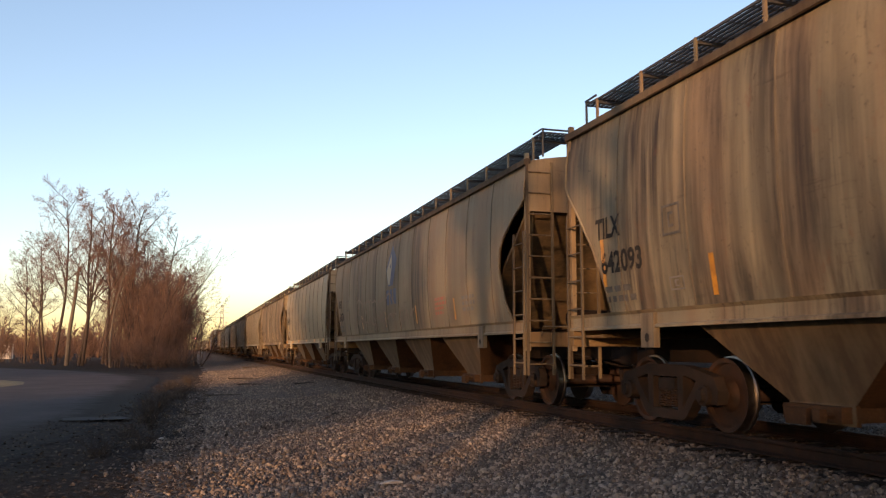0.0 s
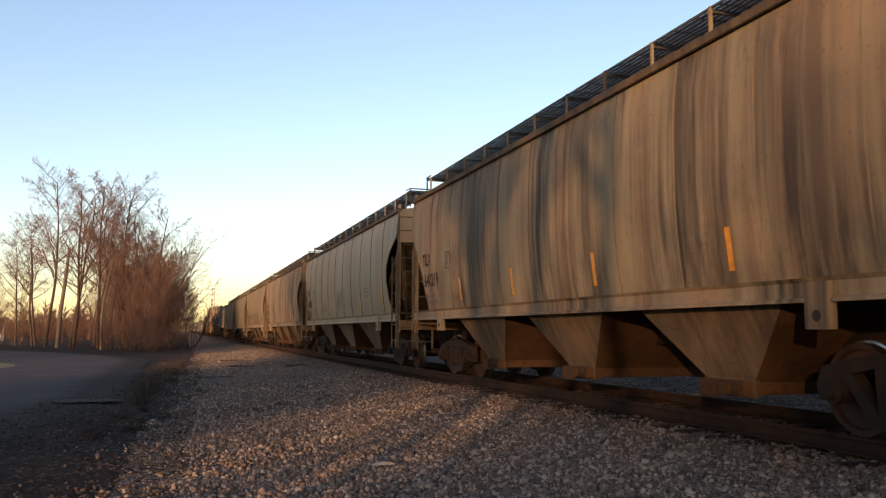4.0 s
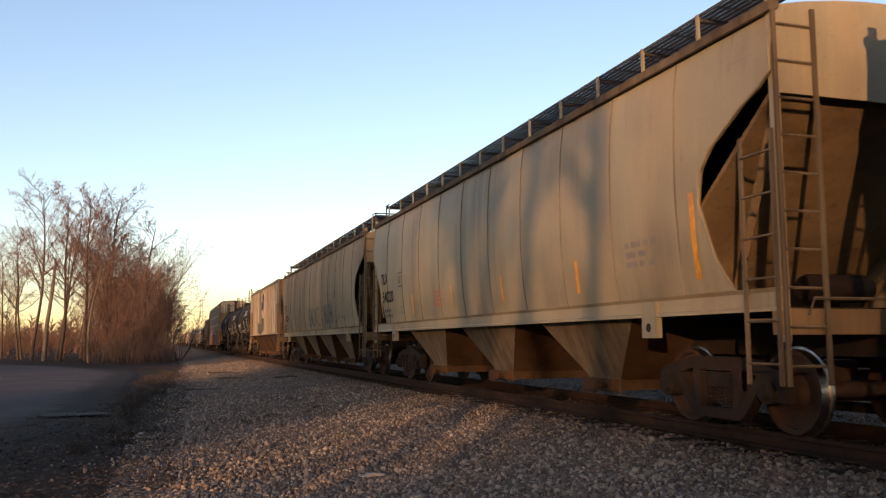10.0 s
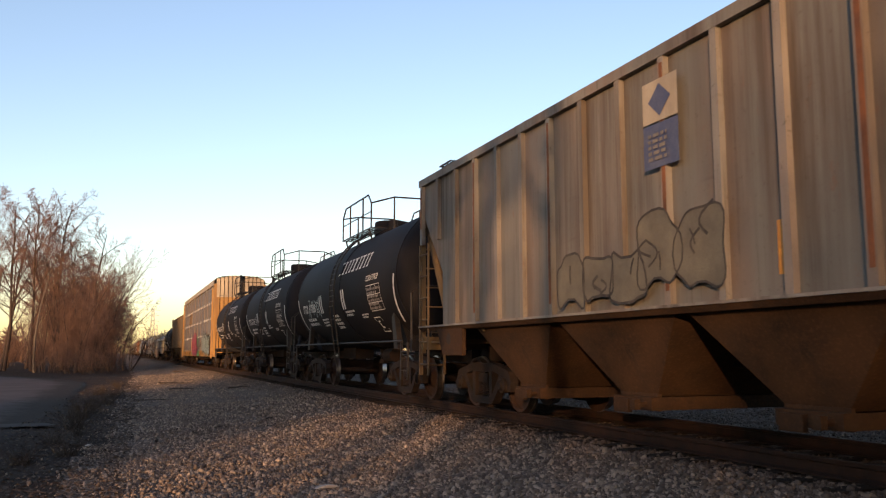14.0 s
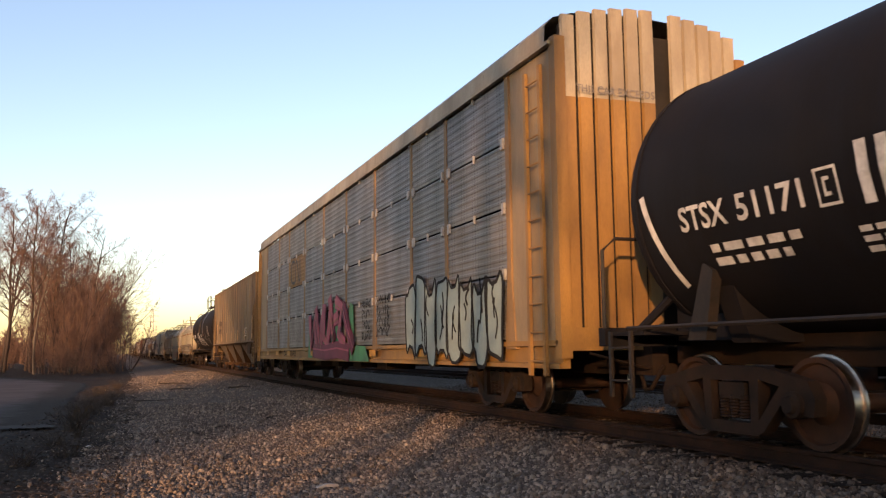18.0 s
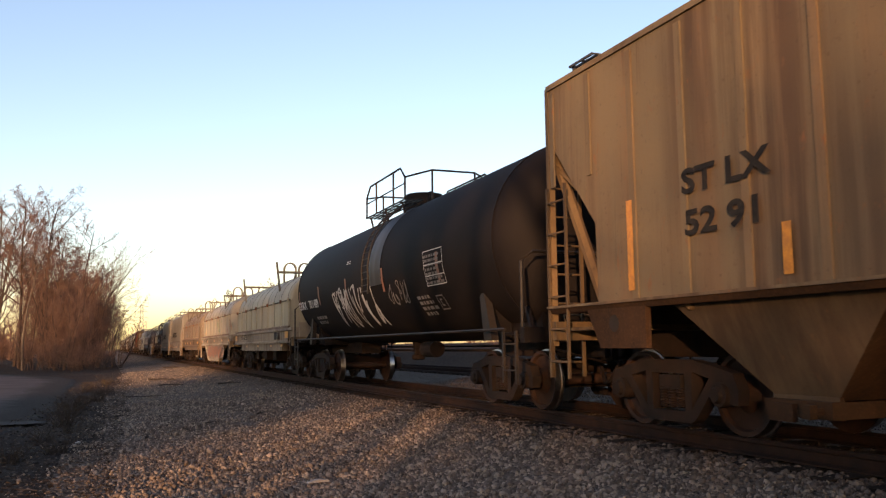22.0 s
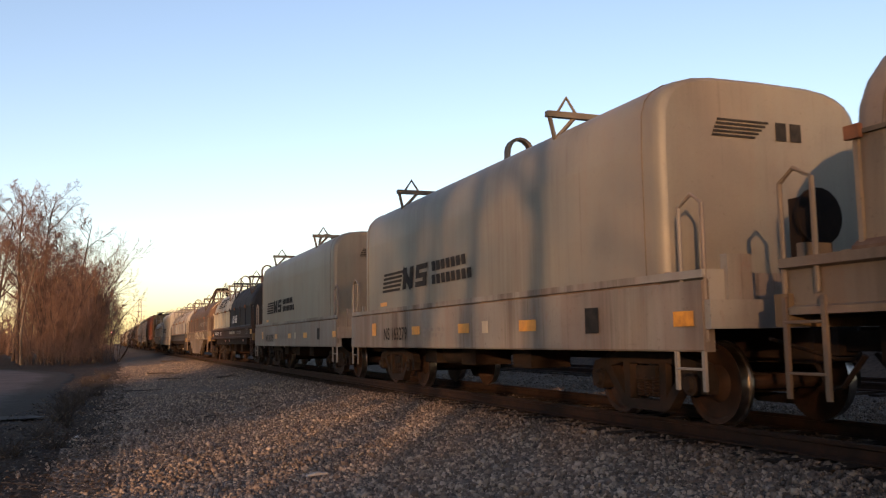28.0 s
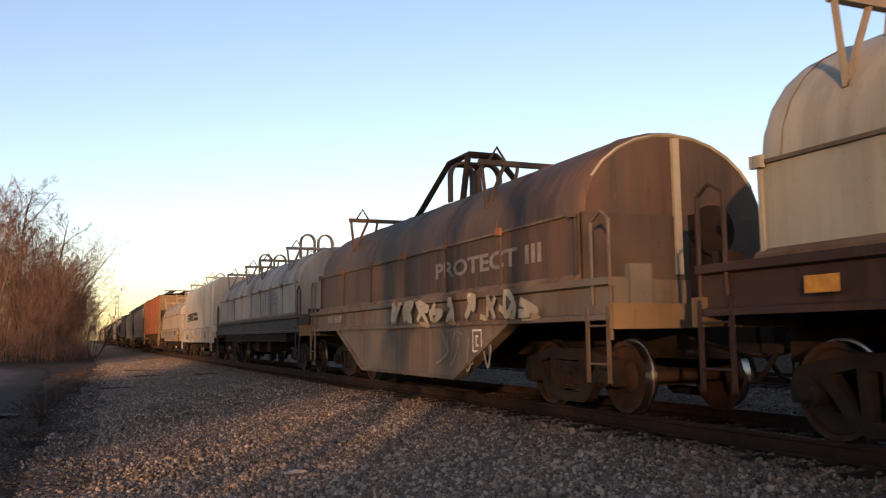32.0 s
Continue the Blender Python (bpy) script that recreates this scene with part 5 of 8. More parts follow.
    # frame
    for s in (-1, 1):
        part("side_girder", Build().prism([(s * 1.30, 1.12), (s * 1.55, 1.12), (s * 1.55, 1.18), (s * 1.49, 1.20), (s * 1.49, 1.50), (s * 1.56, 1.52), (s * 1.56, 1.60), (s * 1.30, 1.60)], -h, h), body, car)
        if side_style == "belly":
            yb = h * 0.355
            part("fishbelly_plate", Build().prism([(-yb - 1.85, 1.14), (-yb, 0.33), (yb, 0.33), (yb + 1.85, 1.14)], min(s * 1.44, s * 1.50), max(s * 1.44, s * 1.50), "x"), body, car)
            part("belly_flange", Build().prism([(-yb - 1.90, 1.12), (-yb, 0.29), (yb, 0.29), (yb + 1.90, 1.12), (yb + 1.85, 1.16), (yb, 0.34), (-yb, 0.34), (-yb - 1.85, 1.16)], min(s * 1.36, s * 1.56), max(s * 1.36, s * 1.56), "x"), body, car)
        else:
            part("lower_girder", Build().prism([(s * 1.20, 0.86), (s * 1.46, 0.86), (s * 1.46, 1.12), (s * 1.20, 1.12)], -h + 2.0, h - 2.0), body if side_style == "double" else UNDER, car)
    part("deck", Build().box(-1.3, 1.3, -h, h, 1.10, 1.20), UNDER, car)
    part("centre_sill", Build().box(-0.32, 0.32, -h - 0.1, h + 0.1, 0.66, 1.10), UNDER, car)
    for y in (-1.6, 0.4, 2.2):
        part("underframe_box", Build().box(-1.15, -0.5, y - 0.30, y + 0.30, 0.52, 0.86), UNDER, car)
    part("air_tank", Build().lathe([(-0.5, 0.0), (-0.46, 0.16), (0.46, 0.16), (0.5, 0.0)], (-0.9, 1.4, 0.68), "y", 12), UNDER, car, smooth=40)
    for s in (-1, 1):
        e = Build()
        e.box(-1.55, 1.55, s * h - 0.08, s * h + 0.08, 1.02, 1.30)
        part("end_sill", e, body if flat else ENDPAINT, car)
        e = Build()
        y0, y1 = sorted((s * (h - 0.05), s * (h - 0.72)))
        grating(e, -1.4, 1.4, y0, y1, 1.30, 14)
        part("end_platform", e, DARKSTEEL, car)
        for c in (-1, 1):
            if stands:
                part("corner_stand", Build().tube([(c * 1.52, s * (h - 0.02), 0.9), (c * 1.52, s * (h - 0.02), 2.25), (c * 1.52, s * (h - 0.18), 2.36), (c * 1.52, s * (h - 0.38), 2.25), (c * 1.52, s * (h - 0.38), 1.3)], 0.024, 6), body, car)
            lad = part("step_ladder", ladder_mesh(0.85, 0.42, 2, 0.022), UNDER if not stands else body, car)
            lad.location = (c * 1.55, (s * (h - 0.25)) - 0.21, 0.42)
        y0, y1 = sorted((s * (h - 0.60), s * (h - 0.70)))
        part("end_beam", Build().box(-1.48, 1.48, y0, y1, 1.30, 1.62), body, car)
        part("end_bracket", Build().box(-1.3, -1.0, s * h - 0.05, s * h + 0.05, 1.3, 1.75), body, car)
    b = Build()
    b.lathe([(-0.02, 0.0), (-0.02, 0.30), (0.02, 0.30), (0.02, 0.26), (0.0, 0.25), (0.0, 0.05), (0.03, 0.0)], (-0.15, -h - 0.10, 2.15), "y", 18)
    b.box(-0.35, 0.05, -h - 0.06, -h + 0.10, 1.3, 2.35)
    part("brake_wheel", b, UNDER, car, smooth=40)
    add_couplers(car, h + 0.35)
    for s in (-1, 1):
        add_truck(car, s * (h - 1.75))
    for o in (car, *car.children_recursive):
        if "tinted" not in o:
            o.color = (*colour, 1)
        else:
            del o["tinted"]
    return car, Side(car, lambda z: 1.50 if z < 1.18 else (1.565 if z < 1.60 else (wide + 0.004 if z < eave or flat else 0.004 + wide * math.sqrt(max(0.0, 1 - ((z - eave) / (top - eave)) ** 2)))), shift), h


def end_text(car, words, x0, y, z, tall, width, material):
    """Lettering on the near end of a hood."""
    vs, fs, tw = text_mesh(words)
    t = Build()
    t.v = [(x0 + vx * width / tw, y, z + vy * tall / 0.70) for vx, vy, _ in vs]
    t.f = fs
    return part("end_lettering", t, material, car)
# ---- the train, car by car, from the head of the picture backwards; places along the track at 16 s ----
CARS = []


def place(car, near, far):
    CARS.append((car, (near + far) / 2))


def marks(side, h, owner, number, top=2.46, low=1.99, inset=0.98):
    """Owner's letters, number and stencils at the far end of a hopper's side."""
    y = h - max(inset, 0.82)
    side.text(owner, y, top, 0.27, BLACK, 0.68, "owner_letters", 0.03)
    side.text(number, y - 0.10, low, 0.27, BLACK, 1.08 if len(number) > 5 else 0.90, "wagon_number", 0.03)
    side.lines(y - 0.15, 1.60, 0.9, 0.26, 2, DARKPRINT, 3, "weight_stencil")
    side.frame_mark(y - 1.70, 2.30, 0.38, 0.36, DARKPRINT)
    side.frame_mark(y - 1.75, 1.66, 0.30, 0.16, GREYPRINT, 0.02)


def panel_label(side, y, z, w=0.36, h=0.40):
    """Black data panel with a pale border and cross lines."""
    side.rect(y + 0.025, z - 0.025, w + 0.05, h + 0.05, PALESPRAY, "plate_border", proud=0.009)
    side.rect(y, z, w, h, BLACK, "label_plate", proud=0.013)
    side.rect(y, z + 0.24 * h, w, 0.018, PALESPRAY, "plate_line", proud=0.016)
    side.rect(y - 0.62 * w, z + 0.24 * h, 0.014, 0.76 * h, PALESPRAY, "plate_line", proud=0.016)


def stripes(side, rows, w=0.09):
    for y, z, tall in rows:
        side.rect(y, z, w, tall, AMBER, "reflector_stripe")


DARKLINE = surface("dark_spray_line", (0.026, 0.023, 0.021), (0.060, 0.050, 0.042), 6.0, rough=0.7)
SPRAYGREY = surface("thin_grey_spray_paint", (0.25, 0.235, 0.20), (0.17, 0.155, 0.13), 3.0, rough=0.7)
PALESPRAY = surface("worn_pale_spray_paint", (0.25, 0.215, 0.15), (0.20, 0.17, 0.115), 3.0, rough=0.7)
THINSPRAY = surface("thin_dark_spray_paint", (0.060, 0.062, 0.058), (0.14, 0.122, 0.085), 5.0, rough=0.7)
FADEDINK = surface("dark_teal_spray_paint", (0.030, 0.045, 0.050), (0.075, 0.075, 0.070), 4.0, rough=0.7)
FADEDSPRAY = surface("faded_olive_spray_paint", (0.128, 0.118, 0.090), (0.085, 0.080, 0.064), 3.0, rough=0.75)
TALL = 0.45
# hoppers
car, side = hopper(17.4, (0.214, 0.176, 0.114), PAINT_HEAVY, words="cream covered hopper wagon heavily streaked with brown dirt")
marks(side, 8.7, "TILX", "642093")
stripes(side, [(5.15, 1.56, TALL), (7.60, 1.80, 0.65), (2.2, 1.56, TALL), (-0.8, 1.56, TALL), (-3.8, 1.56, TALL)])
place(car, -189.5, -172.1)

car, side = hopper(19.3, (0.205, 0.162, 0.103), bays=4, seams=12, words="tan covered hopper wagon with a faded blue leaf emblem")
marks(side, 9.65, "ADMX", "63676")
b = Build()
b.poly([side.at(0.10, 3.86, 0.012), side.at(-0.50, 3.42, 0.012), side.at(-0.12, 2.72, 0.012), side.at(0.40, 2.72, 0.012), side.at(0.72, 3.20, 0.012)])
part("emblem", b, NAVY, car)
b = Build()
b.poly([side.at(0.62, 3.15, 0.018), side.at(0.10, 3.62, 0.018), side.at(0.02, 3.2, 0.018), side.at(0.22, 2.76, 0.018), side.at(0.40, 2.76, 0.018)])
part("emblem_leaf", b, CREAM, car)
for k in range(3):
    side.rect(0.68 - 0.42 * k, 2.20, 0.30, 0.42, NAVY, "emblem_letter_block")
side.scrawl(5.7, 1.52, 8.0, 0.45, 14, BROWNLINE, 21, 0.028, slant=0.1)
side.bubble(5.2, 1.75, 5.4, 0.75, 5, BROWNLINE, None, 22, 0.035, squash=0.9)
stripes(side, [(1.0, 1.60, TALL), (-2.42, 1.60, TALL), (4.4, 1.6, TALL), (-5.6, 1.6, TALL)])
side.lines(-4.2, 1.75, 0.9, 0.42, 4, REDPRINT, 5)
side.lines(-6.2, 1.75, 0.9, 0.36, 3, GREYPRINT, 6)
place(car, -170.4, -151.1)

car, side = hopper(15.3, (0.228, 0.195, 0.137), PAINT_CLEAN, words="pale grey covered hopper wagon with amber sill marks", sill=CREAM, cut=False)
for x0, amp, seed in ((-1.2, 0.28, 2), (-0.75, 0.32, 5), (-0.2, 0.26, 9), (0.35, 0.3, 12)):
    b = Build()
    loop = []
    for k in range(15):
        a = k / 14 * 5.2 + seed
        z = 1.95 + 0.42 * math.sin(a) + 0.02 * k
        loop.append((x0 + amp * math.cos(a * 1.1), -(7.65 - 0.02 - (3.40 - z) * 1.276) - 0.03, z))
    b.tube(loop, 0.03, 4)
    part("end_spray_paint", b, BLACK, car)
side.text("AOKX", 7.10, 2.93, 0.30, GREYPRINT, 1.10, "owner_letters")
side.text("854319", 7.12, 2.32, 0.34, BLACK, 1.45, "wagon_number")
side.lines(7.0, 1.68, 1.0, 0.26, 2, GREYPRINT, 3, "weight_stencil")
side.frame_mark(5.2, 2.85, 0.35, 0.36, GREYPRINT)
for y in (7.48, 4.60, 2.05, -0.9, -3.6, -6.2):
    side.rect(y, 1.30, 0.55, 0.11, AMBER, "reflector_tape", proud=0.085)
side.lines(3.2, 1.90, 0.9, 0.5, 5, GREYPRINT, 8)
side.lines(0.3, 2.0, 0.9, 0.4, 4, GREYPRINT, 9)
place(car, -149.3, -134.0)

car, side = hopper(15.9, (0.210, 0.168, 0.105), PAINT_HEAVY, words="tan covered hopper wagon with brown rain streaks")
marks(side, 7.95, "TILX", "640219")
stripes(side, [(4.4, 1.6, TALL), (1.6, 1.6, TALL), (-1.4, 1.6, TALL), (-4.4, 1.6, TALL), (-6.9, 1.7, 0.9)])
place(car, -131.8, -115.9)

car, side = hopper(16.9, (0.243, 0.204, 0.137), PAINT_CLEAN, words="clean cream covered hopper wagon with grey spray tag")
marks(side, 8.45, "TILX", "640238", inset=0.72)
stripes(side, [(4.92, 1.62, TALL), (2.04, 1.62, TALL), (-0.76, 1.62, TALL), (-3.6, 1.62, TALL), (-6.7, 1.62, 0.95)])
side.scrawl(0.6, 1.80, 1.8, 0.55, 5, GREYPRINT, 31, 0.05)
side.rect(0.86, 1.72, 0.26, 0.14, CREAM, "label_plate")
side.lines(3.4, 1.72, 0.8, 0.32, 3, GREYPRINT, 3)
side.lines(-4.4, 2.0, 0.8, 0.36, 3, GREYPRINT, 4)
place(car, -114.3, -97.4)

car, side = hopper(16.4, (0.195, 0.154, 0.101), PAINT_HEAVY, words="dark-streaked tan covered hopper wagon")
marks(side, 8.2, "TILX", "55782", inset=0.80)
stripes(side, [(7.50, 1.60, 0.9), (4.59, 1.58, TALL), (1.7, 1.58, TALL), (-1.2, 1.58, TALL), (-4.0, 1.58, TALL), (-6.7, 1.60, 0.95)])
panel_label(side, -5.2, 1.68)
side.lines(-6.0, 1.95, 0.6, 0.36, 3, GREYPRINT, 4)
place(car, -95.8, -79.4)

car, side = hopper(16.0, (0.210, 0.168, 0.105), words="tan covered hopper wagon with a long outlined spray tag")
marks(side, 8.0, "TILX", "55645", inset=0.66)
side.bubble(5.9, 1.50, 9.2, 0.78, 15, DARKLINE, None, 44, 0.035)
stripes(side, [(1.67, 1.6, TALL), (-1.11, 1.59, TALL), (4.4, 1.6, TALL), (-6.5, 1.62, 0.9)])
panel_label(side, -5.15, 1.68, 0.36, 0.36)
place(car, -77.8, -61.8)

car, side = hopper(16.3, (0.243, 0.204, 0.133), PAINT_CLEAN, words="clean cream covered hopper wagon with amber stripes")
marks(side, 8.15, "TILX", "540220", inset=0.98)
stripes(side, [(7.26, 1.61, 0.9), (4.34, 1.62, TALL), (1.5, 1.62, TALL), (-1.2, 1.62, TALL), (-4.0, 1.62, TALL), (-6.80, 1.62, 0.93)])
side.lines(2.6, 1.72, 0.7, 0.36, 4, REDPRINT, 14)
side.lines(-5.4, 1.85, 0.7, 0.36, 3, GREYPRINT, 15)
place(car, -60.1, -43.8)

car, side = hopper(18.3, (0.224, 0.176, 0.105), bays=4, seams=12, words="tan covered hopper wagon with dark block spray letters")
marks(side, 9.15, "TILX", "650294", inset=0.98, top=2.46, low=1.97)
side.text("SMOKE", 1.0, 1.58, 0.72, THINSPRAY, 2.55, "spray_letters", 0.015).location = (-0.006, 0, 0)
side.text("HUSH", -2.31, 1.60, 0.74, SPRAYGREY, 1.93, "spray_outline", 0.045)
for o in [side.text("HUSH", -2.35, 1.63, 0.69, FADEDINK, 1.85, "spray_letters", 0.03)]:
    o.location = (-0.006, 0, 0)
side.bubble(-4.45, 1.70, 2.4, 0.85, 5, PALESPRAY, None, 61, 0.025)
side.scrawl(-4.5, 1.72, 2.3, 0.75, 6, PALESPRAY, 62, 0.05, slant=0.1)
side.scrawl(6.35, 1.62, 1.4, 0.60, 3, GREYPRINT, 64, 0.08)
stripes(side, [(8.40, 1.80, 0.70), (5.5, 1.6, TALL), (-2.3, 1.6, TALL), (-5.6, 1.7, 0.7)])
place(car, -42.5, -24.2)

car, side = ribbed_hopper(15.7, (0.150, 0.148, 0.134), 19, rib_tone=(0.205, 0.200, 0.180), words="grey ribbed hopper wagon with rust-edged posts and a blue sign")
side.rect(0.32, 3.42, 0.62, 0.46, CREAM, "sign_top", proud=0.085)
side.rect(0.32, 2.92, 0.62, 0.48, NAVY, "sign_foot", proud=0.085)
b = Build().poly([(-1.62, 0.01, 3.83), (-1.62, -0.19, 3.65), (-1.62, 0.01, 3.47), (-1.62, 0.21, 3.65)])
part("sign_diamond", b, NAVY, car)
side.lines(0.22, 3.00, 0.42, 0.32, 5, GREYPRINT, 7).location = (-0.09, 0, 0)
side.bubble(2.3, 1.52, 1.9, 0.62, 3, DARKLINE, FADEDSPRAY, 71, 0.035, out=0.075)
side.bubble(0.5, 1.58, 1.45, 0.84, 2, DARKLINE, FADEDSPRAY, 77, 0.030, out=0.078, squash=0.8)
side.scrawl(0.45, 1.66, 1.3, 0.62, 5, DARKLINE, 78, 0.022, slant=0.1)
stripes(side, [(-1.54, 1.64, 0.48)])
panel_label(side, -3.68, 1.72, 0.34, 0.40)
panel_label(side, -4.75, 1.72, 0.34, 0.40)
for k in range(19):
    if k % 3 == 0:
        y = -7.73 + 15.46 * k / 18
        foot = 1.6 if abs(y) < 7.0 else 3.3
        part("rust_run", Build().box(-1.606, -1.602, y - 0.035, y + 0.02, foot, 4.05), RUST, car)
place(car, -22.4, -6.7)


# tanks
def syrup_tank(length, number, seed):
    car, side = tank(length, 1.54, 2.62, (0.011, 0.011, 0.014), "dull black tank wagon with white lettering")
    h = length / 2
    side.text("STSX", h - 1.35, 2.16, 0.24, WHITE, 0.72, "owner_letters", 0.02)
    side.text(number, h - 2.2, 2.16, 0.24, WHITE, 0.85, "wagon_number", 0.02)
    side.frame_mark(h - 3.2, 2.12, 0.24, 0.32, WHITE, 0.025)
    for y in (h - 3.65, -0.40):
        for d in (0.0, 0.20):
            side.rect(y - d, 2.08, 0.11, 0.50, WHITE, "conspicuity_bar")
    for e in (1, -1):
        b = Build()
        side.ribbon(b, [(e * (h - 0.75 - 0.30 * (1 - (k / 10 - 0.0))), 1.62 + 1.0 * k / 10) for k in range(11)], 0.09)
        part("end_stripe", b, WHITE, car)
    y = -0.05
    for k, w in enumerate((0.26, 0.32, 0.26, 0.24, 0.40, 0.24, 0.30, 0.24, 0.24)):
        b = Build()
        zt = 2.98
        for (u0, u1, v0, v1) in ((0.30, 0.66, 0, 1), (0.0, 1.0, 0.88, 1.0), (0.10, 0.86, 0.0, 0.12)):
            q = [(u0, v0), (u1, v0), (u1, v1), (u0, v1)]
            b.poly([side.at(y - (u * w * 0.85 + v * 0.10), zt + v * 0.34, 0.012) for u, v in q])
        part("brand_letter_block", b, WHITE, car)
        y -= w + 0.05
    side.lines(h - 1.7, 1.78, 1.4, 0.26, 2, WHITE, seed)
    side.lines(h - 3.5, 1.72, 0.8, 0.24, 3, WHITE, seed + 1)
    side.lines(0.9, 1.62, 0.8, 0.40, 4, WHITE, seed + 2)
    side.lines(-0.55, 1.90, 0.9, 0.16, 2, WHITE, seed + 3)
    side.text("CORN SYRUP", -2.85, 2.62, 0.13, WHITE, 1.0, "cargo_lettering", 0.01)
    side.lines(-2.93, 1.96, 0.96, 0.52, 6, GREYPRINT, seed + 4)
    for z in (1.92, 2.10, 2.28, 2.50):
        side.rect(-2.88, z, 1.06, 0.015, WHITE, "table_rule", proud=0.012)
    for y in (-2.88, -3.25, -3.6, -3.925):
        side.rect(y, 1.92, 0.015, 0.59, WHITE, "table_rule", proud=0.012)
    side.frame_mark(-2.75, 1.45, 0.5, 0.34, WHITE, 0.02)
    side.lines(-1.9, 1.80, 0.6, 0.12, 2, WHITE, seed + 5)
    part("end_lettering", Build().box(-0.7, -0.1, -h - 0.07, -h - 0.065, 2.9, 3.0).box(-0.7, -0.2, -h - 0.06, -h - 0.055, 2.7, 2.76), WHITE, car)
    return car, side


car, side = syrup_tank(11.6, "61088", 100)
side.scrawl(3.9, 2.0, 1.8, 0.5, 4, PALEBLUE, 103, 0.045)
place(car, -5.7, 5.9)
car, side = syrup_tank(10.9, "61103", 110)
place(car, 6.9, 17.8)
car, side = syrup_tank(11.6, "51171", 120)
place(car, 18.7, 30.3)

# autorack
car, side = autorack(25.4)
b = Build()
side.ribbon(b, [(4.98, 3.90), (5.36, 3.92), (5.50, 3.84), (5.55, 3.70), (5.55, 3.44), (5.50, 3.30), (5.36, 3.22), (4.98, 3.20), (4.84, 3.26), (4.80, 3.40), (4.80, 3.80), (4.72, 3.90), (4.60, 3.86), (4.30, 3.26), (4.20, 3.20), (4.12, 3.28), (4.12, 3.92)], 0.095, 0.025)
part("emblem", b, DARKPRINT, car)
side.text("CNA", 6.82, 0.83, 0.18, BLACK, 0.50, "owner_letters")
side.text("711903", 5.70, 0.83, 0.18, BLACK, 0.95, "wagon_number")
for y in (10.3, 8.3, 6.15, 2.4, -0.4, -3.9, -7.2, -8.6):
    side.rect(y, 0.86, 0.50, 0.14, AMBER, "reflector_tape", proud=0.03)


def spray_block(y, z, pts, w, m, proud):
    """One stroke of a large sprayed letter."""
    b = Build()
    side.ribbon(b, [(y - u, z + v) for u, v in pts], w, proud)
    part("spray_stroke", b, m, car)


# green ground, then pink letters with dark edges and orange lights
for y, z, w, t in ((2.75, 0.80, 0.55, 1.0), (1.0, 1.05, 0.7, 1.0), (-0.2, 1.2, 0.8, 0.95), (-1.5, 0.74, 1.0, 0.4), (-2.0, 1.40, 0.55, 0.70), (-2.35, 0.74, 1.5, 0.34)):
    b = Build().poly([side.at(y, z, 0.028), side.at(y - w, z, 0.028), side.at(y - w * 0.8, z + t, 0.028), side.at(y - w * 0.25, z + t * 1.1, 0.028)])
    part("spray_fill", b, GREEN, car)
LETTERS = (((0.0, 1.0), (0.2, 0.1), (0.6, 0.75), (0.95, 0.05)), ((0.8, 1.2), (1.25, 0.3), (1.6, 1.0), (1.5, 0.0)), ((1.9, 1.25), (1.8, 0.35), (2.3, 0.15), (2.6, 0.95)), ((2.5, 1.4), (3.05, 0.2), (2.8, 0.7), (3.5, 0.85)), ((3.2, 1.25), (3.9, 1.05), (3.55, 0.4), (4.2, 0.1)), ((0.5, 0.0), (2.0, -0.06), (3.4, 0.0), (4.6, -0.08)), ((4.0, 1.1), (4.5, 0.5), (5.0, 0.0)))
for k, pts in enumerate(LETTERS):
    low = k in (5, 6)
    spray_block(2.45, 1.02, pts, 0.44, MAGENTA, 0.034 + 0.002 * k)
    spray_block(2.45, 1.02, pts, 0.36, MAGENTA if low else PINK, 0.050 + 0.002 * k)
    spray_block(2.45, 1.02, [(u + 0.05, v * 0.9 + 0.04) for u, v in pts], 0.045, PINK if low else ORANGEPAINT, 0.066 + 0.002 * k)
# small black tags, line under line
for row in range(4):
    side.scrawl(-3.25, 1.95 - 0.24 * row, 0.75, 0.20, 4, BLACK, 820 + row, 0.026, slant=0.1, out=0.03)
    side.scrawl(-4.45, 1.98 - 0.23 * row, 1.0, 0.20, 5, BLACK, 840 + row, 0.026, slant=0.1, out=0.03)
side.bubble(-6.6, 0.78, 4.5, 1.45, 8, BLACK, PALEBLUE, 83, 0.055, out=0.035)
side.scrawl(5.5, 1.30, 1.7, 0.65, 4, GREYPRINT, 85, 0.04, slant=0.05, out=0.03)
side.scrawl(9.9, 1.35, 2.0, 0.60, 6, GREYPRINT, 86, 0.045, slant=0.05, out=0.03)
place(car, 31.5, 56.9)

# brown hopper and brown-black tank
car, side = ribbed_hopper(16.3, (0.150, 0.115, 0.068), 19, PAINT_RUST, top=4.36, rib=0.022, words="brown grime-covered hopper wagon with yellow reflector strips")
side.text("ST LX", 5.36, 2.46, 0.24, BLACK, 1.25, "owner_letters", 0.03).location = (-0.028, 0, 0)
side.text("52 91", 5.34, 2.04, 0.24, BLACK, 1.05, "wagon_number", 0.03).location = (-0.028, 0, 0)
for y, z, t in ((6.35, 1.55, 1.0), (4.03, 1.54, 0.45), (1.9, 1.54, 0.45), (-0.14, 1.54, 0.50), (-2.6, 1.54, 0.5), (-4.98, 1.54, 0.48), (-7.29, 1.56, 0.98)):
    side.rect(y, z, 0.11, t, AMBER, "reflector_stripe", proud=0.032)
side.frame_mark(-5.2, 1.72, 0.5, 0.36, WHITE, 0.03).location = (-0.026, 0, 0)
place(car, 58.0, 74.3)

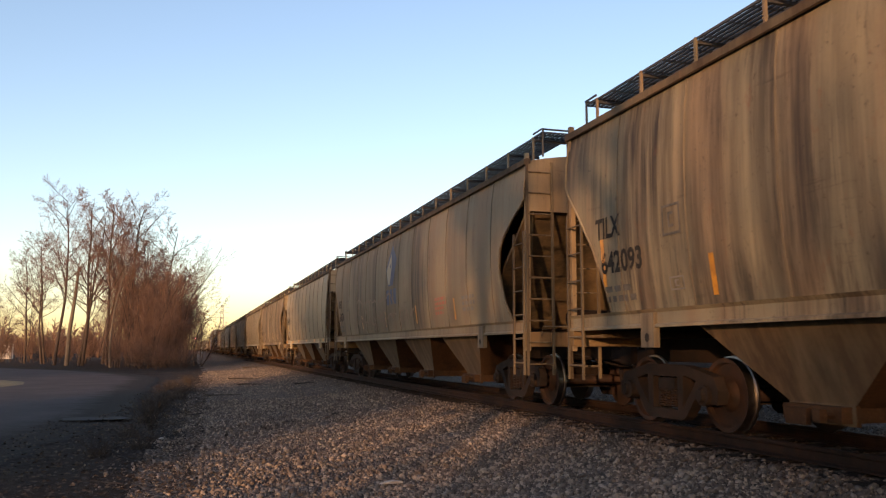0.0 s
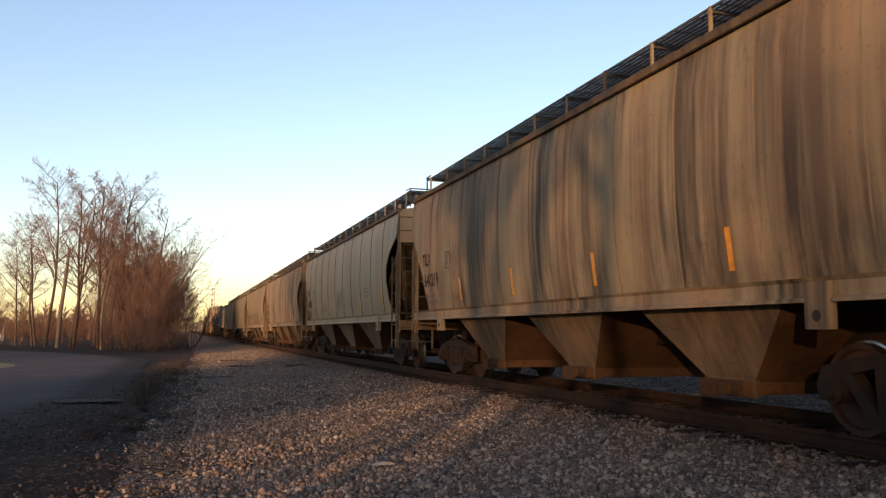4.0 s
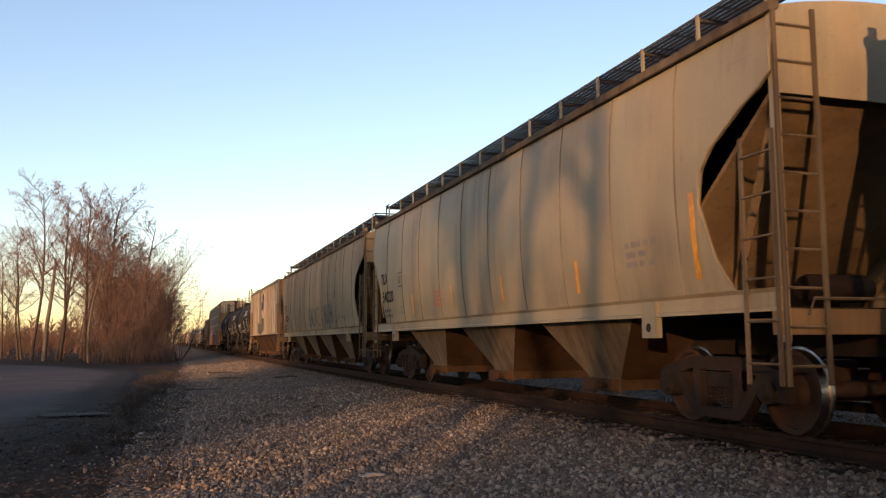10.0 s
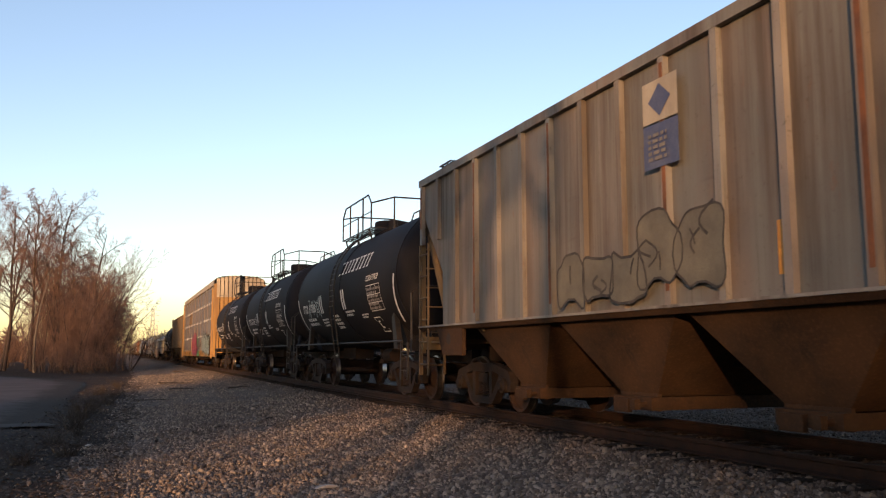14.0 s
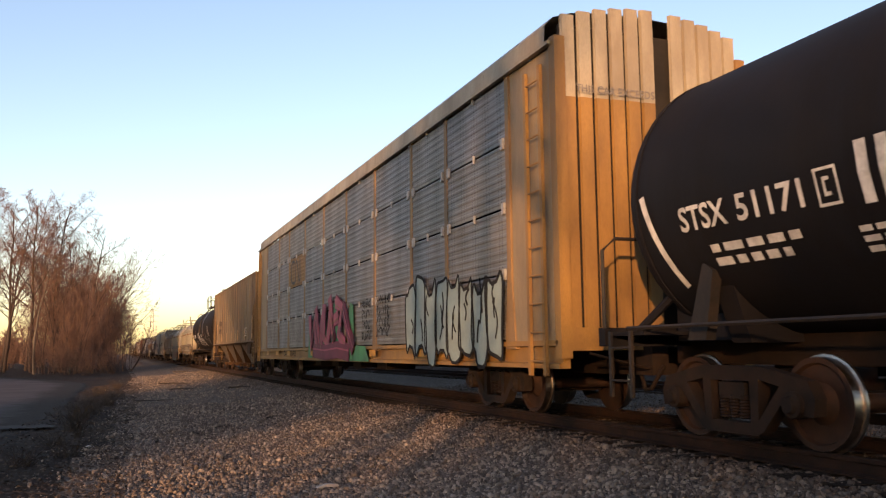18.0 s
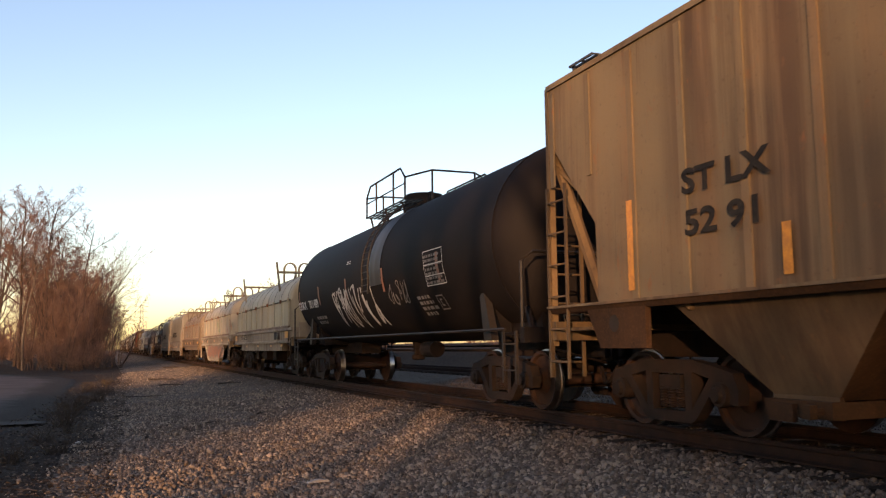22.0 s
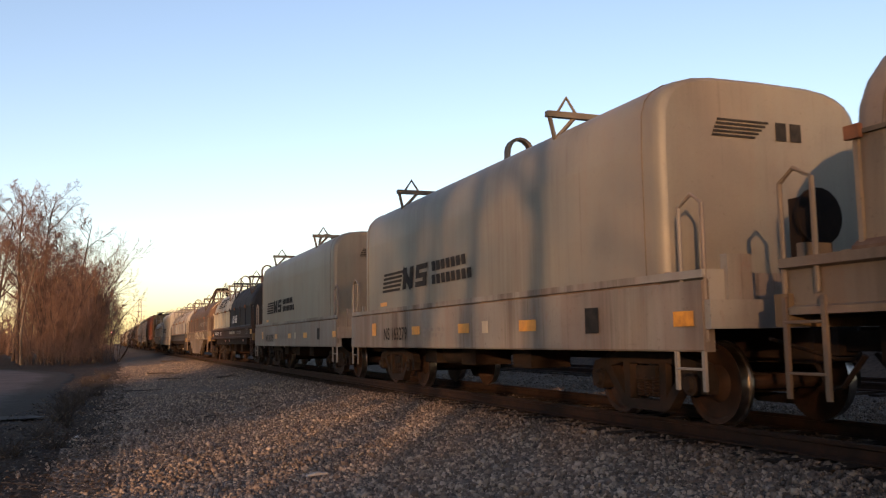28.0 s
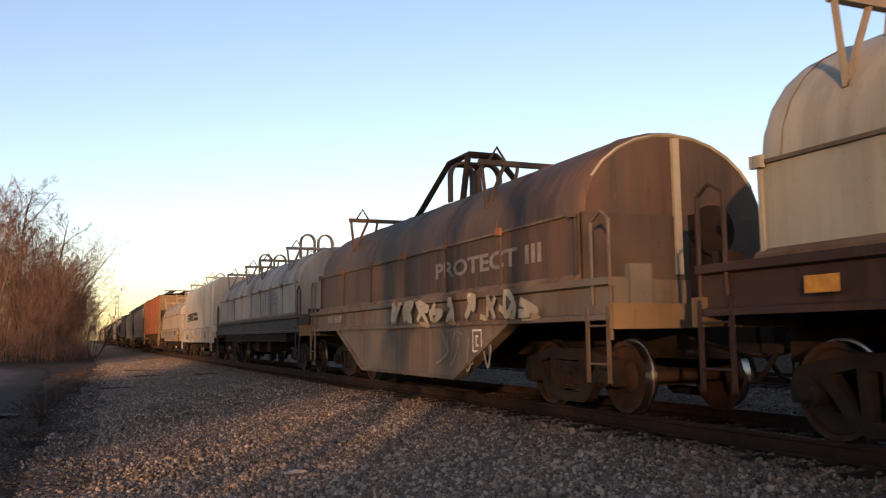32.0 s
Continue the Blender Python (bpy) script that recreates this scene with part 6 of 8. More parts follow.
BANDGREY = surface("bare_grey_band", (0.050, 0.056, 0.072), (0.016, 0.014, 0.015), 2.0, (1, 1, 0.3), rough=0.5, span=(0.40, 0.60))
car, side = tank(15.2, 1.55, 2.61, (0.0105, 0.0085, 0.0088), "brown-black tank wagon with silver spray tag and orange bars", band=BANDGREY, rail_high=0.70)
side.text("GBRX", 7.1, 2.08, 0.22, WHITE, 1.05, "owner_letters", 0.02)
side.text("701489", 5.75, 2.08, 0.22, WHITE, 1.15, "wagon_number", 0.02)
for y in (6.9, 4.45, 1.59, -1.37, -4.6):
    side.rect(y, 2.12, 0.12, 0.50, ORANGEPAINT, "reflector_bar")
side.scrawl(2.95, 1.40, 3.6, 0.95, 7, SILVER, 91, 0.055, slant=0.0, label="silver spray tag")
side.scrawl(3.0, 1.9, 1.2, 0.4, 4, SILVER, 92, 0.045)
side.scrawl(-1.55, 1.85, 1.2, 0.40, 4, GREYPRINT, 93, 0.03)
side.lines(-4.05, 2.08, 0.85, 0.56, 7, GREYPRINT, 94)
for z in (2.05, 2.22, 2.42, 2.67):
    side.rect(-4.0, z, 0.95, 0.015, WHITE, "table_rule", proud=0.012)
for y in (-4.0, -4.93):
    side.rect(y, 2.05, 0.015, 0.63, WHITE, "table_rule", proud=0.012)
side.frame_mark(-4.15, 1.62, 0.34, 0.26, GREYPRINT, 0.02)
side.lines(5.4, 1.62, 1.2, 0.26, 2, GREYPRINT, 95)
side.lines(1.5, 2.95, 0.4, 0.10, 2, WHITE, 96)
side.lines(-3.2, 1.55, 0.8, 0.4, 4, GREYPRINT, 98)
place(car, 75.5, 90.7)

# coil wagons
IVORY = (0.32, 0.29, 0.205)


def numbered(side, h, text, y, z, tall, material, width):
    side.text(text, y, z, tall, material, width, "wagon_number")


car, side, h = coil_car(13.2, (0.27, 0.235, 0.18), [(IVORY, 0.0, 1.0, (0.203, 0.868))], "ivory coil wagon with rust-stained rounded hoods", "double", hood_paint=PAINT_CLEAN, stands=False, under=PAINT_RUST, top=3.57, eave=2.50, panels=9, post=True, shift=0.25)
numbered(side, h, "NS 167266", 4.2, 1.30, 0.20, BLACK, 1.7)
for y in (-5.5, 5.8):
    side.rect(y, 1.27, 0.50, 0.22, AMBER, "reflector_plate", proud=0.03)
for y in (3.4, 0.6, -2.2, -4.2):
    side.rect(y, 1.00, 0.35, 0.07, AMBER, "reflector_tape", proud=-0.02)
side.rect(-3.6, 1.24, 0.5, 0.25, BLACK, "label_plate", proud=0.03)
side.lines(1.6, 1.32, 2.6, 0.12, 2, GREYPRINT, 3)
end_text(car, "HS 3477", -0.15, -h + 0.73, 2.95, 0.13, 0.75, GREYPRINT)
place(car, 91.15, 104.35)

car, side, h = coil_car(13.2, (0.29, 0.265, 0.215), [((0.30, 0.275, 0.215), 0.0, 1.0, (0.22, 0.79))], "white single-hood coil wagon with sprayed belly plate", "belly", hood_paint=PAINT_CLEAN, under=PAINT_RUST, top=3.60, eave=2.58, panels=8, shift=0.85)
side.text("AOK", 5.30, 1.31, 0.19, BLACK, 0.55, "owner_letters")
side.text("494688", 4.65, 1.31, 0.19, BLACK, 1.0, "wagon_number")
side.bubble(3.6, 0.47, 6.9, 0.66, 9, GREYPRINT, ORANGEPAINT, 121, 0.05, out=0.012)
side.scrawl(1.2, 1.30, 4.2, 0.24, 8, GREYPRINT, 123, 0.03, out=0.02)
side.scrawl(-4.2, 1.70, 1.6, 0.5, 4, REDPRINT, 124, 0.06)
side.scrawl(0.2, 1.85, 2.2, 0.55, 3, GREEN, 125, 0.025)
for y in (6.2, 3.6, 0.3, -3.0, -5.6):
    side.rect(y, 1.30, 0.40, 0.11, AMBER, "reflector_tape", proud=0.03)
side.rect(5.7, 1.80, 0.5, 0.10, AMBER, "label_plate")
side.lines(2.9, 1.32, 1.1, 0.18, 2, GREYPRINT, 9)
side.frame_mark(-3.1, 0.62, 0.35, 0.4, WHITE, 0.03).location = (-0.02, 0, 0)
end_text(car, "AOK", -0.38, -h + 0.73, 2.98, 0.17, 0.58, BLACK)
end_text(car, "FOR USE ON AOK 494500", -0.95, -h + 0.73, 2.82, 0.075, 1.8, BLACK)
end_text(car, "THRU 494799", -0.5, -h + 0.73, 2.66, 0.075, 0.95, BLACK)
for e in (-1, 1):
    gus = Build().prism([(e * 0.10, 3.38), (e * 1.9, 3.38), (e * 1.9, 3.64), (e * 0.75, 3.72), (e * 0.10, 4.05)], -0.025, 0.025, "x")
    part("ridge_gusset", gus, PAINT, car).color = (0.30, 0.275, 0.215, 1)
for z in (1.62, 1.30):
    b = Build().poly([side.at(0.35, z + 0.16, 0.03), side.at(0.20, z, 0.03), side.at(0.05, z + 0.16, 0.03)])
    part("jacking_triangle", b, REDPRINT, car)
place(car, 105.65, 118.85)

car, side, h = coil_car(13.4, (0.13, 0.10, 0.073), [((0.175, 0.138, 0.10), 0.0, 1.0, (0.23, 0.79))], "grimy brown coil wagon with rounded hoods", "double", top=3.57, eave=2.52, panels=9, shift=1.0)


def horse_mark(side, y, z, w, h, material, letters=True):
    """Striped flag with two block letters, drawn as bars."""
    for k in range(5):
        side.rect(y - 0.03 * k, z + h * k / 5, w * 0.42 + 0.02 * k, h * 0.12, material, "emblem_bar")
    for k in range(2):
        yy = y - w * 0.47 - k * w * 0.27
        if k == 0:
            side.rect(yy, z, w * 0.08, h, material, "emblem_bar", lean=0.2)
            side.rect(yy - w * 0.14, z, w * 0.08, h, material, "emblem_bar", lean=0.2)
            b = Build()
            side.ribbon(b, [(yy - 0.06, z + h * 0.95), (yy - w * 0.19, z + h * 0.05)], w * 0.06)
            part("emblem_bar", b, material, side.car)
        else:
            for q, (f0, f1) in enumerate(((0.0, 0.24), (0.39, 0.61), (0.76, 1.0))):
                side.rect(yy - 0.2 * h * f0, z + h * f0, w * 0.22, h * (f1 - f0), material, "emblem_bar", lean=0.2)
            side.rect(yy - 0.1 * h, z + h * 0.55, w * 0.07, h * 0.25, material, "emblem_bar", lean=0.2)
            side.rect(yy - w * 0.15, z + h * 0.2, w * 0.07, h * 0.25, material, "emblem_bar", lean=0.2)


horse_mark(side, 6.0, 1.80, 2.2, 0.42, GREYPRINT)
side.lines(3.6, 1.84, 1.8, 0.36, 2, GREYPRINT, 4)
for y in (4.2, 2.2, -0.2, -4.6):
    side.rect(y, 1.27, 0.45 if y > -3 else 0.95, 0.13, AMBER, "reflector_tape", proud=0.03)
side.rect(-2.4, 1.24, 0.4, 0.26, BLACK, "label_plate", proud=0.03)
place(car, 120.0, 133.4)


def smooth_coil(number, tone, near, far):
    length = far - near
    car, side, h = coil_car(length, (0.185, 0.178, 0.165), [(tone, 0.0, 1.0, (0.22, 0.79))], "pale grey coil wagon with one tall smooth hood", "flat", top=3.85, eave=3.0, foot=1.48, flat=0.5, panels=1, prow=True, hood_paint=PAINT_CLEAN, shift=0.6)
    for s in (-1, 1):
        part("deep_girder", Build().prism([(s * 1.44, 0.80), (s * 1.56, 0.80), (s * 1.575, 0.82), (s * 1.575, 1.49), (s * 1.44, 1.49)], -h + 0.01, h - 0.01), PAINT, car).color = (0.175, 0.165, 0.148, 1)
    flat_side = Side(car, lambda z: 1.576 if z < 1.50 else 1.464, 0.95)
    horse_mark(flat_side, 5.15, 1.94, 2.75, 0.42, BLACK)
    y = 2.20
    for row, zz in enumerate((2.18, 1.94)):
        for k in range(7 if row == 0 else 8):
            flat_side.rect(y - 0.23 * k, zz, 0.17, 0.17, BLACK, "brand_letter_block", lean=-0.15)
    flat_side.text(number, 4.75, 0.96, 0.24, BLACK, 1.45, "wagon_number")
    for yy, w in ((5.55, 0.28), (3.0, 0.42), (0.75, 0.45), (-1.45, 0.50), (-4.9, 0.32)):
        flat_side.rect(yy, 1.05, w, 0.15 if w > 0.3 else 0.26, AMBER, "reflector_plate", proud=0.012)
    flat_side.rect(-0.2, 1.04, 0.22, 0.18, CREAM, "label_plate", proud=0.012)
    flat_side.rect(-3.2, 1.0, 0.3, 0.3, BLACK, "label_plate", proud=0.012)
    flat_side.lines(2.4, 1.0, 1.2, 0.2, 2, GREYPRINT, 6).location = (-0.005, 0, 0)
    flat_side.rect(5.3, 1.66, 0.45, 0.08, AMBER, "warning_label")
    place(car, near + 0.6, far + 0.6)
    end = Build()
    for k in range(5):
        end.box(-0.75 + 0.02 * k, -0.15 + 0.05 * k, -h + 0.735, -h + 0.74, 3.15 + 0.045 * k, 3.175 + 0.045 * k)
    end.box(0.15, 0.30, -h + 0.735, -h + 0.74, 3.15, 3.36).box(0.36, 0.52, -h + 0.735, -h + 0.74, 3.15, 3.36)
    part("emblem_bar_group", end, BLACK, car)


smooth_coil("NS 163279", (0.152, 0.145, 0.122), 133.8, 146.4)
smooth_coil("NS 163385", (0.160, 0.153, 0.129), 147.8, 160.2)

car, side, h = coil_car(14.2, (0.055, 0.035, 0.030), [((0.030, 0.030, 0.034), 0.0, 0.5, (0.14, 0.86)), ((0.33, 0.305, 0.235), 0.5, 1.0, (0.14, 0.86))], "coil wagon with one black and one white hood", "flat", hood_paint=PAINT_CLEAN, under=TANKBLACK, top=3.62, eave=2.44, panels=4, shift=0.55)
horse_mark(side, -0.26, 1.82, 1.5, 0.33, WHITE)
horse_mark(side, 5.2, 2.68, 2.5, 0.48, BLACK)
side.text("NW169937", 5.50, 1.30, 0.18, WHITE, 1.5, "wagon_number")
y = -0.1
for k, w in enumerate((0.13, 0.11, 0.07, 0.08, 0.1, 0.09, 0.09, 0.0, 0.1, 0.1, 0.1, 0.0, 0.16, 0.1, 0.1, 0.07, 0.09, 0.07, 0.1)):
    if w:
        side.rect(y, 1.32, w * 0.8, 0.17 if k in (0, 12) else 0.12, CREAM, "brand_letter_block", proud=0.03)
    y -= w or 0.08
side.lines(3.3, 1.30, 0.6, 0.18, 2, WHITE, 5).location = (-0.025, 0, 0)
side.lines(-2.6, 1.32, 1.3, 0.14, 2, GREYPRINT, 6).location = (-0.025, 0, 0)
side.frame_mark(-5.0, 1.28, 0.7, 0.24, GREYPRINT, 0.02).location = (-0.025, 0, 0)
side.rect(-6.2, 1.27, 0.45, 0.20, AMBER, "reflector_plate", proud=0.03)
side.rect(6.3, 1.27, 0.35, 0.14, AMBER, "reflector_plate", proud=0.03)
for y in (2.3, 0.9, -3.4):
    side.rect(y, 0.98, 0.35, 0.09, ORANGEPAINT, "reflector_tape", proud=-0.03)
end = Build()
for k in range(5):
    end.box(-0.75, -0.10 + 0.03 * k, -h + 0.735, -h + 0.742, 2.98 + 0.05 * k, 3.01 + 0.05 * k)
end.box(-0.04, 0.06, -h + 0.735, -h + 0.742, 2.98, 3.2).box(0.12, 0.22, -h + 0.735, -h + 0.742, 2.98, 3.2).box(0.28, 0.52, -h + 0.735, -h + 0.742, 2.98, 3.04).box(0.28, 0.52, -h + 0.735, -h + 0.742, 3.12, 3.2)
part("end_emblem", end, WHITE, car)
for k, (x0, w) in enumerate(((-0.62, 0.95), (-0.62, 0.80), (-0.62, 0.85))):
    end_text(car, ("FOR USE ON NS CL", "CS 12 CARS ONLY", "NS")[k], x0, -h + 0.725, 2.36 - 0.11 * k, 0.06, w if k < 2 else 0.12, WHITE)
place(car, 161.65, 175.85)

car, side, h = coil_car(13.4, (0.120, 0.104, 0.085), [((0.066, 0.046, 0.035), 0.0, 1.0, (0.23, 0.80))], "rusty brown coil wagon with a pale fishbelly girder", "belly", hood_paint=PAINT_HEAVY, under=PAINT_RUST, top=3.55, eave=2.42, panels=6, shift=1.0)
side.text("PROTECT III", -0.48, 1.92, 0.24, GREYPRINT, 3.6, "faded_slogan", 0.03)
side.scrawl(1.4, 1.20, 5.6, 0.36, 9, CREAM, 131, 0.10, slant=0.1, out=0.03)
side.scrawl(-0.5, 0.48, 2.2, 0.55, 4, GREYPRINT, 132, 0.035, out=0.02)
side.frame_mark(-2.0, 0.72, 0.32, 0.34, WHITE, 0.03)
side.text("NS 16609", 5.9, 1.30, 0.16, CREAM, 1.1, "wagon_number")
lift = Build()
for s in (-1, 1):
    lift.tube([(s * 0.75, 1.25, 3.30), (s * 0.30, 0.55, 4.36), (s * 0.30, -0.35, 4.36), (s * 0.75, -1.05, 3.30)], 0.06, 6)
lift.tube([(-0.30, 0.55, 4.36), (0.30, 0.55, 4.36)], 0.07, 6).tube([(-0.30, -0.35, 4.36), (0.30, -0.35, 4.36)], 0.07, 6)
part("lifting_frame", lift, UNDER, car)
end = Build().box(-0.05, 0.05, -h + 0.700, -h + 0.765, 1.7, 3.44)
end.tube([(x * 0.945, -h + 0.75, 2.42 + (z - 2.42) * 0.945) for x, z in hood_profile(3.55, 2.42, 1.46)[3:-3]], 0.022, 4)
part("end_stripe", end, CREAM, car, "white painted centre stripe")
place(car, 177.3, 190.7)

car, side, h = coil_car(15.3, (0.05, 0.05, 0.055), [((0.23, 0.23, 0.22), 0.0, 0.5, (0.2, 0.8)), ((0.23, 0.23, 0.22), 0.5, 1.0, (0.2, 0.8))], "grey coil wagon with two rounded hoods", "flat", under=TANKBLACK, top=3.57, eave=2.50, panels=4)
side.lines(-3.0, 2.0, 1.6, 0.4, 3, NAVY, 3)
place(car, 191.9, 207.2)

# the cars that never come close
far_smooth = CARS[19][0]
far_coil, far_brown, far_tank, far_hopper, far_rib = CARS[16][0], CARS[18][0], CARS[15][0], CARS[4][0], CARS[14][0]
TAIL = [(far_smooth, 12.6, (0.306, 0.292, 0.258)), (far_coil, 13.2, (0.231, 0.204, 0.163)), (far_rib, 16.3, (0.245, 0.068, 0.024)), (far_hopper, 16.9, (0.340, 0.272, 0.218)), (far_hopper, 16.9, (0.190, 0.184, 0.177)), (far_rib, 16.3, (0.136, 0.129, 0.122)), (far_tank, 15.2, None), (far_hopper, 16.9, (0.286, 0.272, 0.245)),
        (far_tank, 15.2, None), (far_tank, 15.2, None), (far_hopper, 16.9, (0.272, 0.245, 0.204)), (far_rib, 16.3, (0.102, 0.054, 0.034)), (far_hopper, 16.9, (0.245, 0.231, 0.211)), (far_hopper, 16.9, (0.306, 0.272, 0.224)), (far_tank, 15.2, None), (far_rib, 16.3, (0.150, 0.122, 0.102)), (far_hopper, 16.9, (0.299, 0.279, 0.245))]
at = 208.7
for proto, length, tone in TAIL:
    first_wheels = len(WHEELS[0])
    c = copy_thing(proto, pose(0, 0, 0))
    for o in c.children_recursive:
        if o.name.startswith("wheelset"):
            WHEELS[0 if o.location.y < 0 else 1].append(o)
        if tone and o.data and o.data.materials and o.data.materials[0] in (PAINT, PAINT_CLEAN, PAINT_RUST, PAINT_HEAVY):
            o.color = (*tone, 1)
    place(c, at, at + length)
    at += length + 1.5
# ---- loose ballast: real stones, the nearest ones thickest ----
def stone_batch(name, zones, seed, grain, plain):
    """Jittered little polyhedra strewn over the bed; zones: x0, x1, y0, y1, stones a square metre."""
    rng = np.random.default_rng(seed)
    spots = []
    for x0, x1, y0, y1, per in zones:
        n = int((x1 - x0) * (y1 - y0) * per)
        spots.append(np.stack([rng.uniform(x0, x1, n), rng.uniform(y0, y1, n)], 1))
    xy = np.concatenate(spots)
    edge = np.array([verge_x(y) for y in xy[:, 1]])
    keep = rng.random(len(xy)) < np.clip((xy[:, 0] + 0.35 - edge) / 0.9, 0.04, 1)
    xy = xy[keep]
    n = len(xy)
    z = np.array([bed_z(x) + rough_z(x, y, 0.05 if not 5.3 < x < 8.5 else 0.012) for x, y in xy])
    if plain:
        base = np.array([(1, 0, 0), (0, 1, 0), (-1, 0, 0), (0, -1, 0), (0, 0, 1), (0, 0, -1)], float)
        tris = np.array([(0, 1, 4), (1, 2, 4), (2, 3, 4), (3, 0, 4), (1, 0, 5), (2, 1, 5), (3, 2, 5), (0, 3, 5)])
    else:
        ico = bmesh.new()
        bmesh.ops.create_icosphere(ico, subdivisions=1, radius=1.0)
        base = np.array([v.co[:] for v in ico.verts])
        tris = np.array([[v.index for v in f.verts] for f in ico.faces])
        ico.free()
    size = rng.gamma(5.0, grain / 5.0, n).clip(0.009, 0.042)
    shape = base[None] * (1 + rng.uniform(-0.28, 0.28, (n, len(base), 1)))
    shape = shape * rng.uniform(0.60, 1.30, (n, 1, 3))
    q = rng.normal(size=(n, 4))
    q /= np.linalg.norm(q, axis=1, keepdims=True)
    w, a, b, c = q.T
    rot = np.stack([np.stack([1 - 2 * (b * b + c * c), 2 * (a * b - c * w), 2 * (a * c + b * w)], 1), np.stack([2 * (a * b + c * w), 1 - 2 * (a * a + c * c), 2 * (b * c - a * w)], 1), np.stack([2 * (a * c - b * w), 2 * (b * c + a * w), 1 - 2 * (a * a + b * b)], 1)], 1)
    pts = np.einsum("nij,nkj->nki", rot, shape) * size[:, None, None]
    pts += np.stack([xy[:, 0], xy[:, 1], z + size * rng.uniform(0.0, 0.6, n)], 1)[:, None]
    m = len(base)
    faces = (tris[None] + (np.arange(n) * m)[:, None, None]).reshape(-1, 3)
    me = bpy.data.meshes.new(name)
    me.vertices.add(n * m)
    me.vertices.foreach_set("co", pts.reshape(-1))
    me.loops.add(len(faces) * 3)
    me.loops.foreach_set("vertex_index", faces.reshape(-1))
    me.polygons.add(len(faces))
    me.polygons.foreach_set("loop_start", np.arange(len(faces)) * 3)
    me.update(calc_edges=True)
    me.validate()
    me.materials.append(BALLAST)
    tagged(new(name, me), "loose grey and tan crushed stone beside the rails", "ballast", kind="stuff")


stone_batch("ballast_stones", ((-1.0, 5.55, 6.5, 10, 1000), (5.55, 6.02, 6.5, 10, 520), (3.0, 6.02, 4.6, 6.5, 800)), 11, 0.0160, False)
stone_batch("ballast_stones_beyond", ((-1.0, 5.55, 10, 16, 780), (5.55, 6.02, 10, 18, 460), (-0.8, 5.55, 16, 26, 340), (-0.6, 5.55, 26, 60, 70), (6.2, 7.6, 6, 16, 150), (8.3, 13.0, 6, 16, 330), (8.3, 13.0, 16, 30, 150), (-2.0, -1.0, 6.5, 22, 90)), 12, 0.0172, True)

# ---- trees in winter ----
BARK = surface("grey_brown_bark", (0.058, 0.039, 0.030), (0.030, 0.021, 0.017), 4.0, (3, 3, 0.5), relief=0.01, rough=0.9)
TWIG = surface("reddish_twigs", (0.150, 0.086, 0.062), (0.085, 0.050, 0.037), 2.0, rough=0.85)
PALEBARK = surface("pale_bark", (0.13, 0.102, 0.078), (0.075, 0.060, 0.046), 4.0, (3, 3, 0.5), rough=0.9)


def limb(b, pts, r0, r1, n):
    k = len(b.v)
    m = len(pts)
    for i, p in enumerate(pts):
        d = (pts[min(i + 1, m - 1)] - pts[max(i - 1, 0)])
        u = d.cross(Vector((0.31, 0.17, 1.0))) if abs(d.z) < 0.95 * d.length else d.cross(Vector((1, 0.2, 0)))
        u.normalize()
        w = d.normalized().cross(u)
        r = r0 + (r1 - r0) * i / (m - 1)
        for j in range(n):
            a = j * math.tau / n
            b.v.append(tuple(p + u * (math.cos(a) * r) + w * (math.sin(a) * r)))
    for i in range(m - 1):
        for j in range(n):
            j2 = (j + 1) % n
            b.f.append((k + i * n + j, k + i * n + j2, k + (i + 1) * n + j2, k + (i + 1) * n + j))


def branch(rng, wood, twig, p, d, length, r, level, deepest, up=0.25, spread_a=0.75, kids=(4, 6)):
    steps = 8 if level == 0 else (5 if level < 2 else 3)
    pts = [p.copy()]
    dd = d.normalized()
    for i in range(steps):
        dd = (dd + Vector((rng.gauss(0, 0.06 + 0.035 * level), rng.gauss(0, 0.06 + 0.035 * level), rng.gauss(0, 0.05 + 0.03 * level) + up * 0.12))).normalized()
        pts.append(pts[-1] + dd * (length / steps))
    thin = max(r * 0.30, 0.006)
    limb(wood if level < 2 else twig, pts, r, thin, 7 if level == 0 else (5 if level < 2 else 3))
    if level >= deepest:
        return
    count = rng.randint(*kids) + (9 if level == 0 else 0)
    for i in range(count):
        t = rng.uniform(0.34, 1.0) ** 0.8 if level == 0 else rng.uniform(0.25, 1.0)
        j = min(int(t * steps), steps - 1)
        q = pts[j].lerp(pts[j + 1], t * steps - j)
        az = rng.uniform(0, math.tau)
        side_v = Vector((math.cos(az), math.sin(az), 0))
        ax = (pts[j + 1] - pts[j]).normalized()
        nd = (ax * rng.uniform(0.5, 1.0) + side_v * spread_a * rng.uniform(0.5, 1.1) + Vector((0, 0, up))).normalized()
        branch(rng, wood, twig, q, nd, length * rng.uniform(0.30, 0.52) * (1.15 - 0.45 * t) if level == 0 else length * rng.uniform(0.38, 0.62), max(r * rng.uniform(0.26, 0.44), 0.009), level + 1, deepest, up, spread_a, kids)


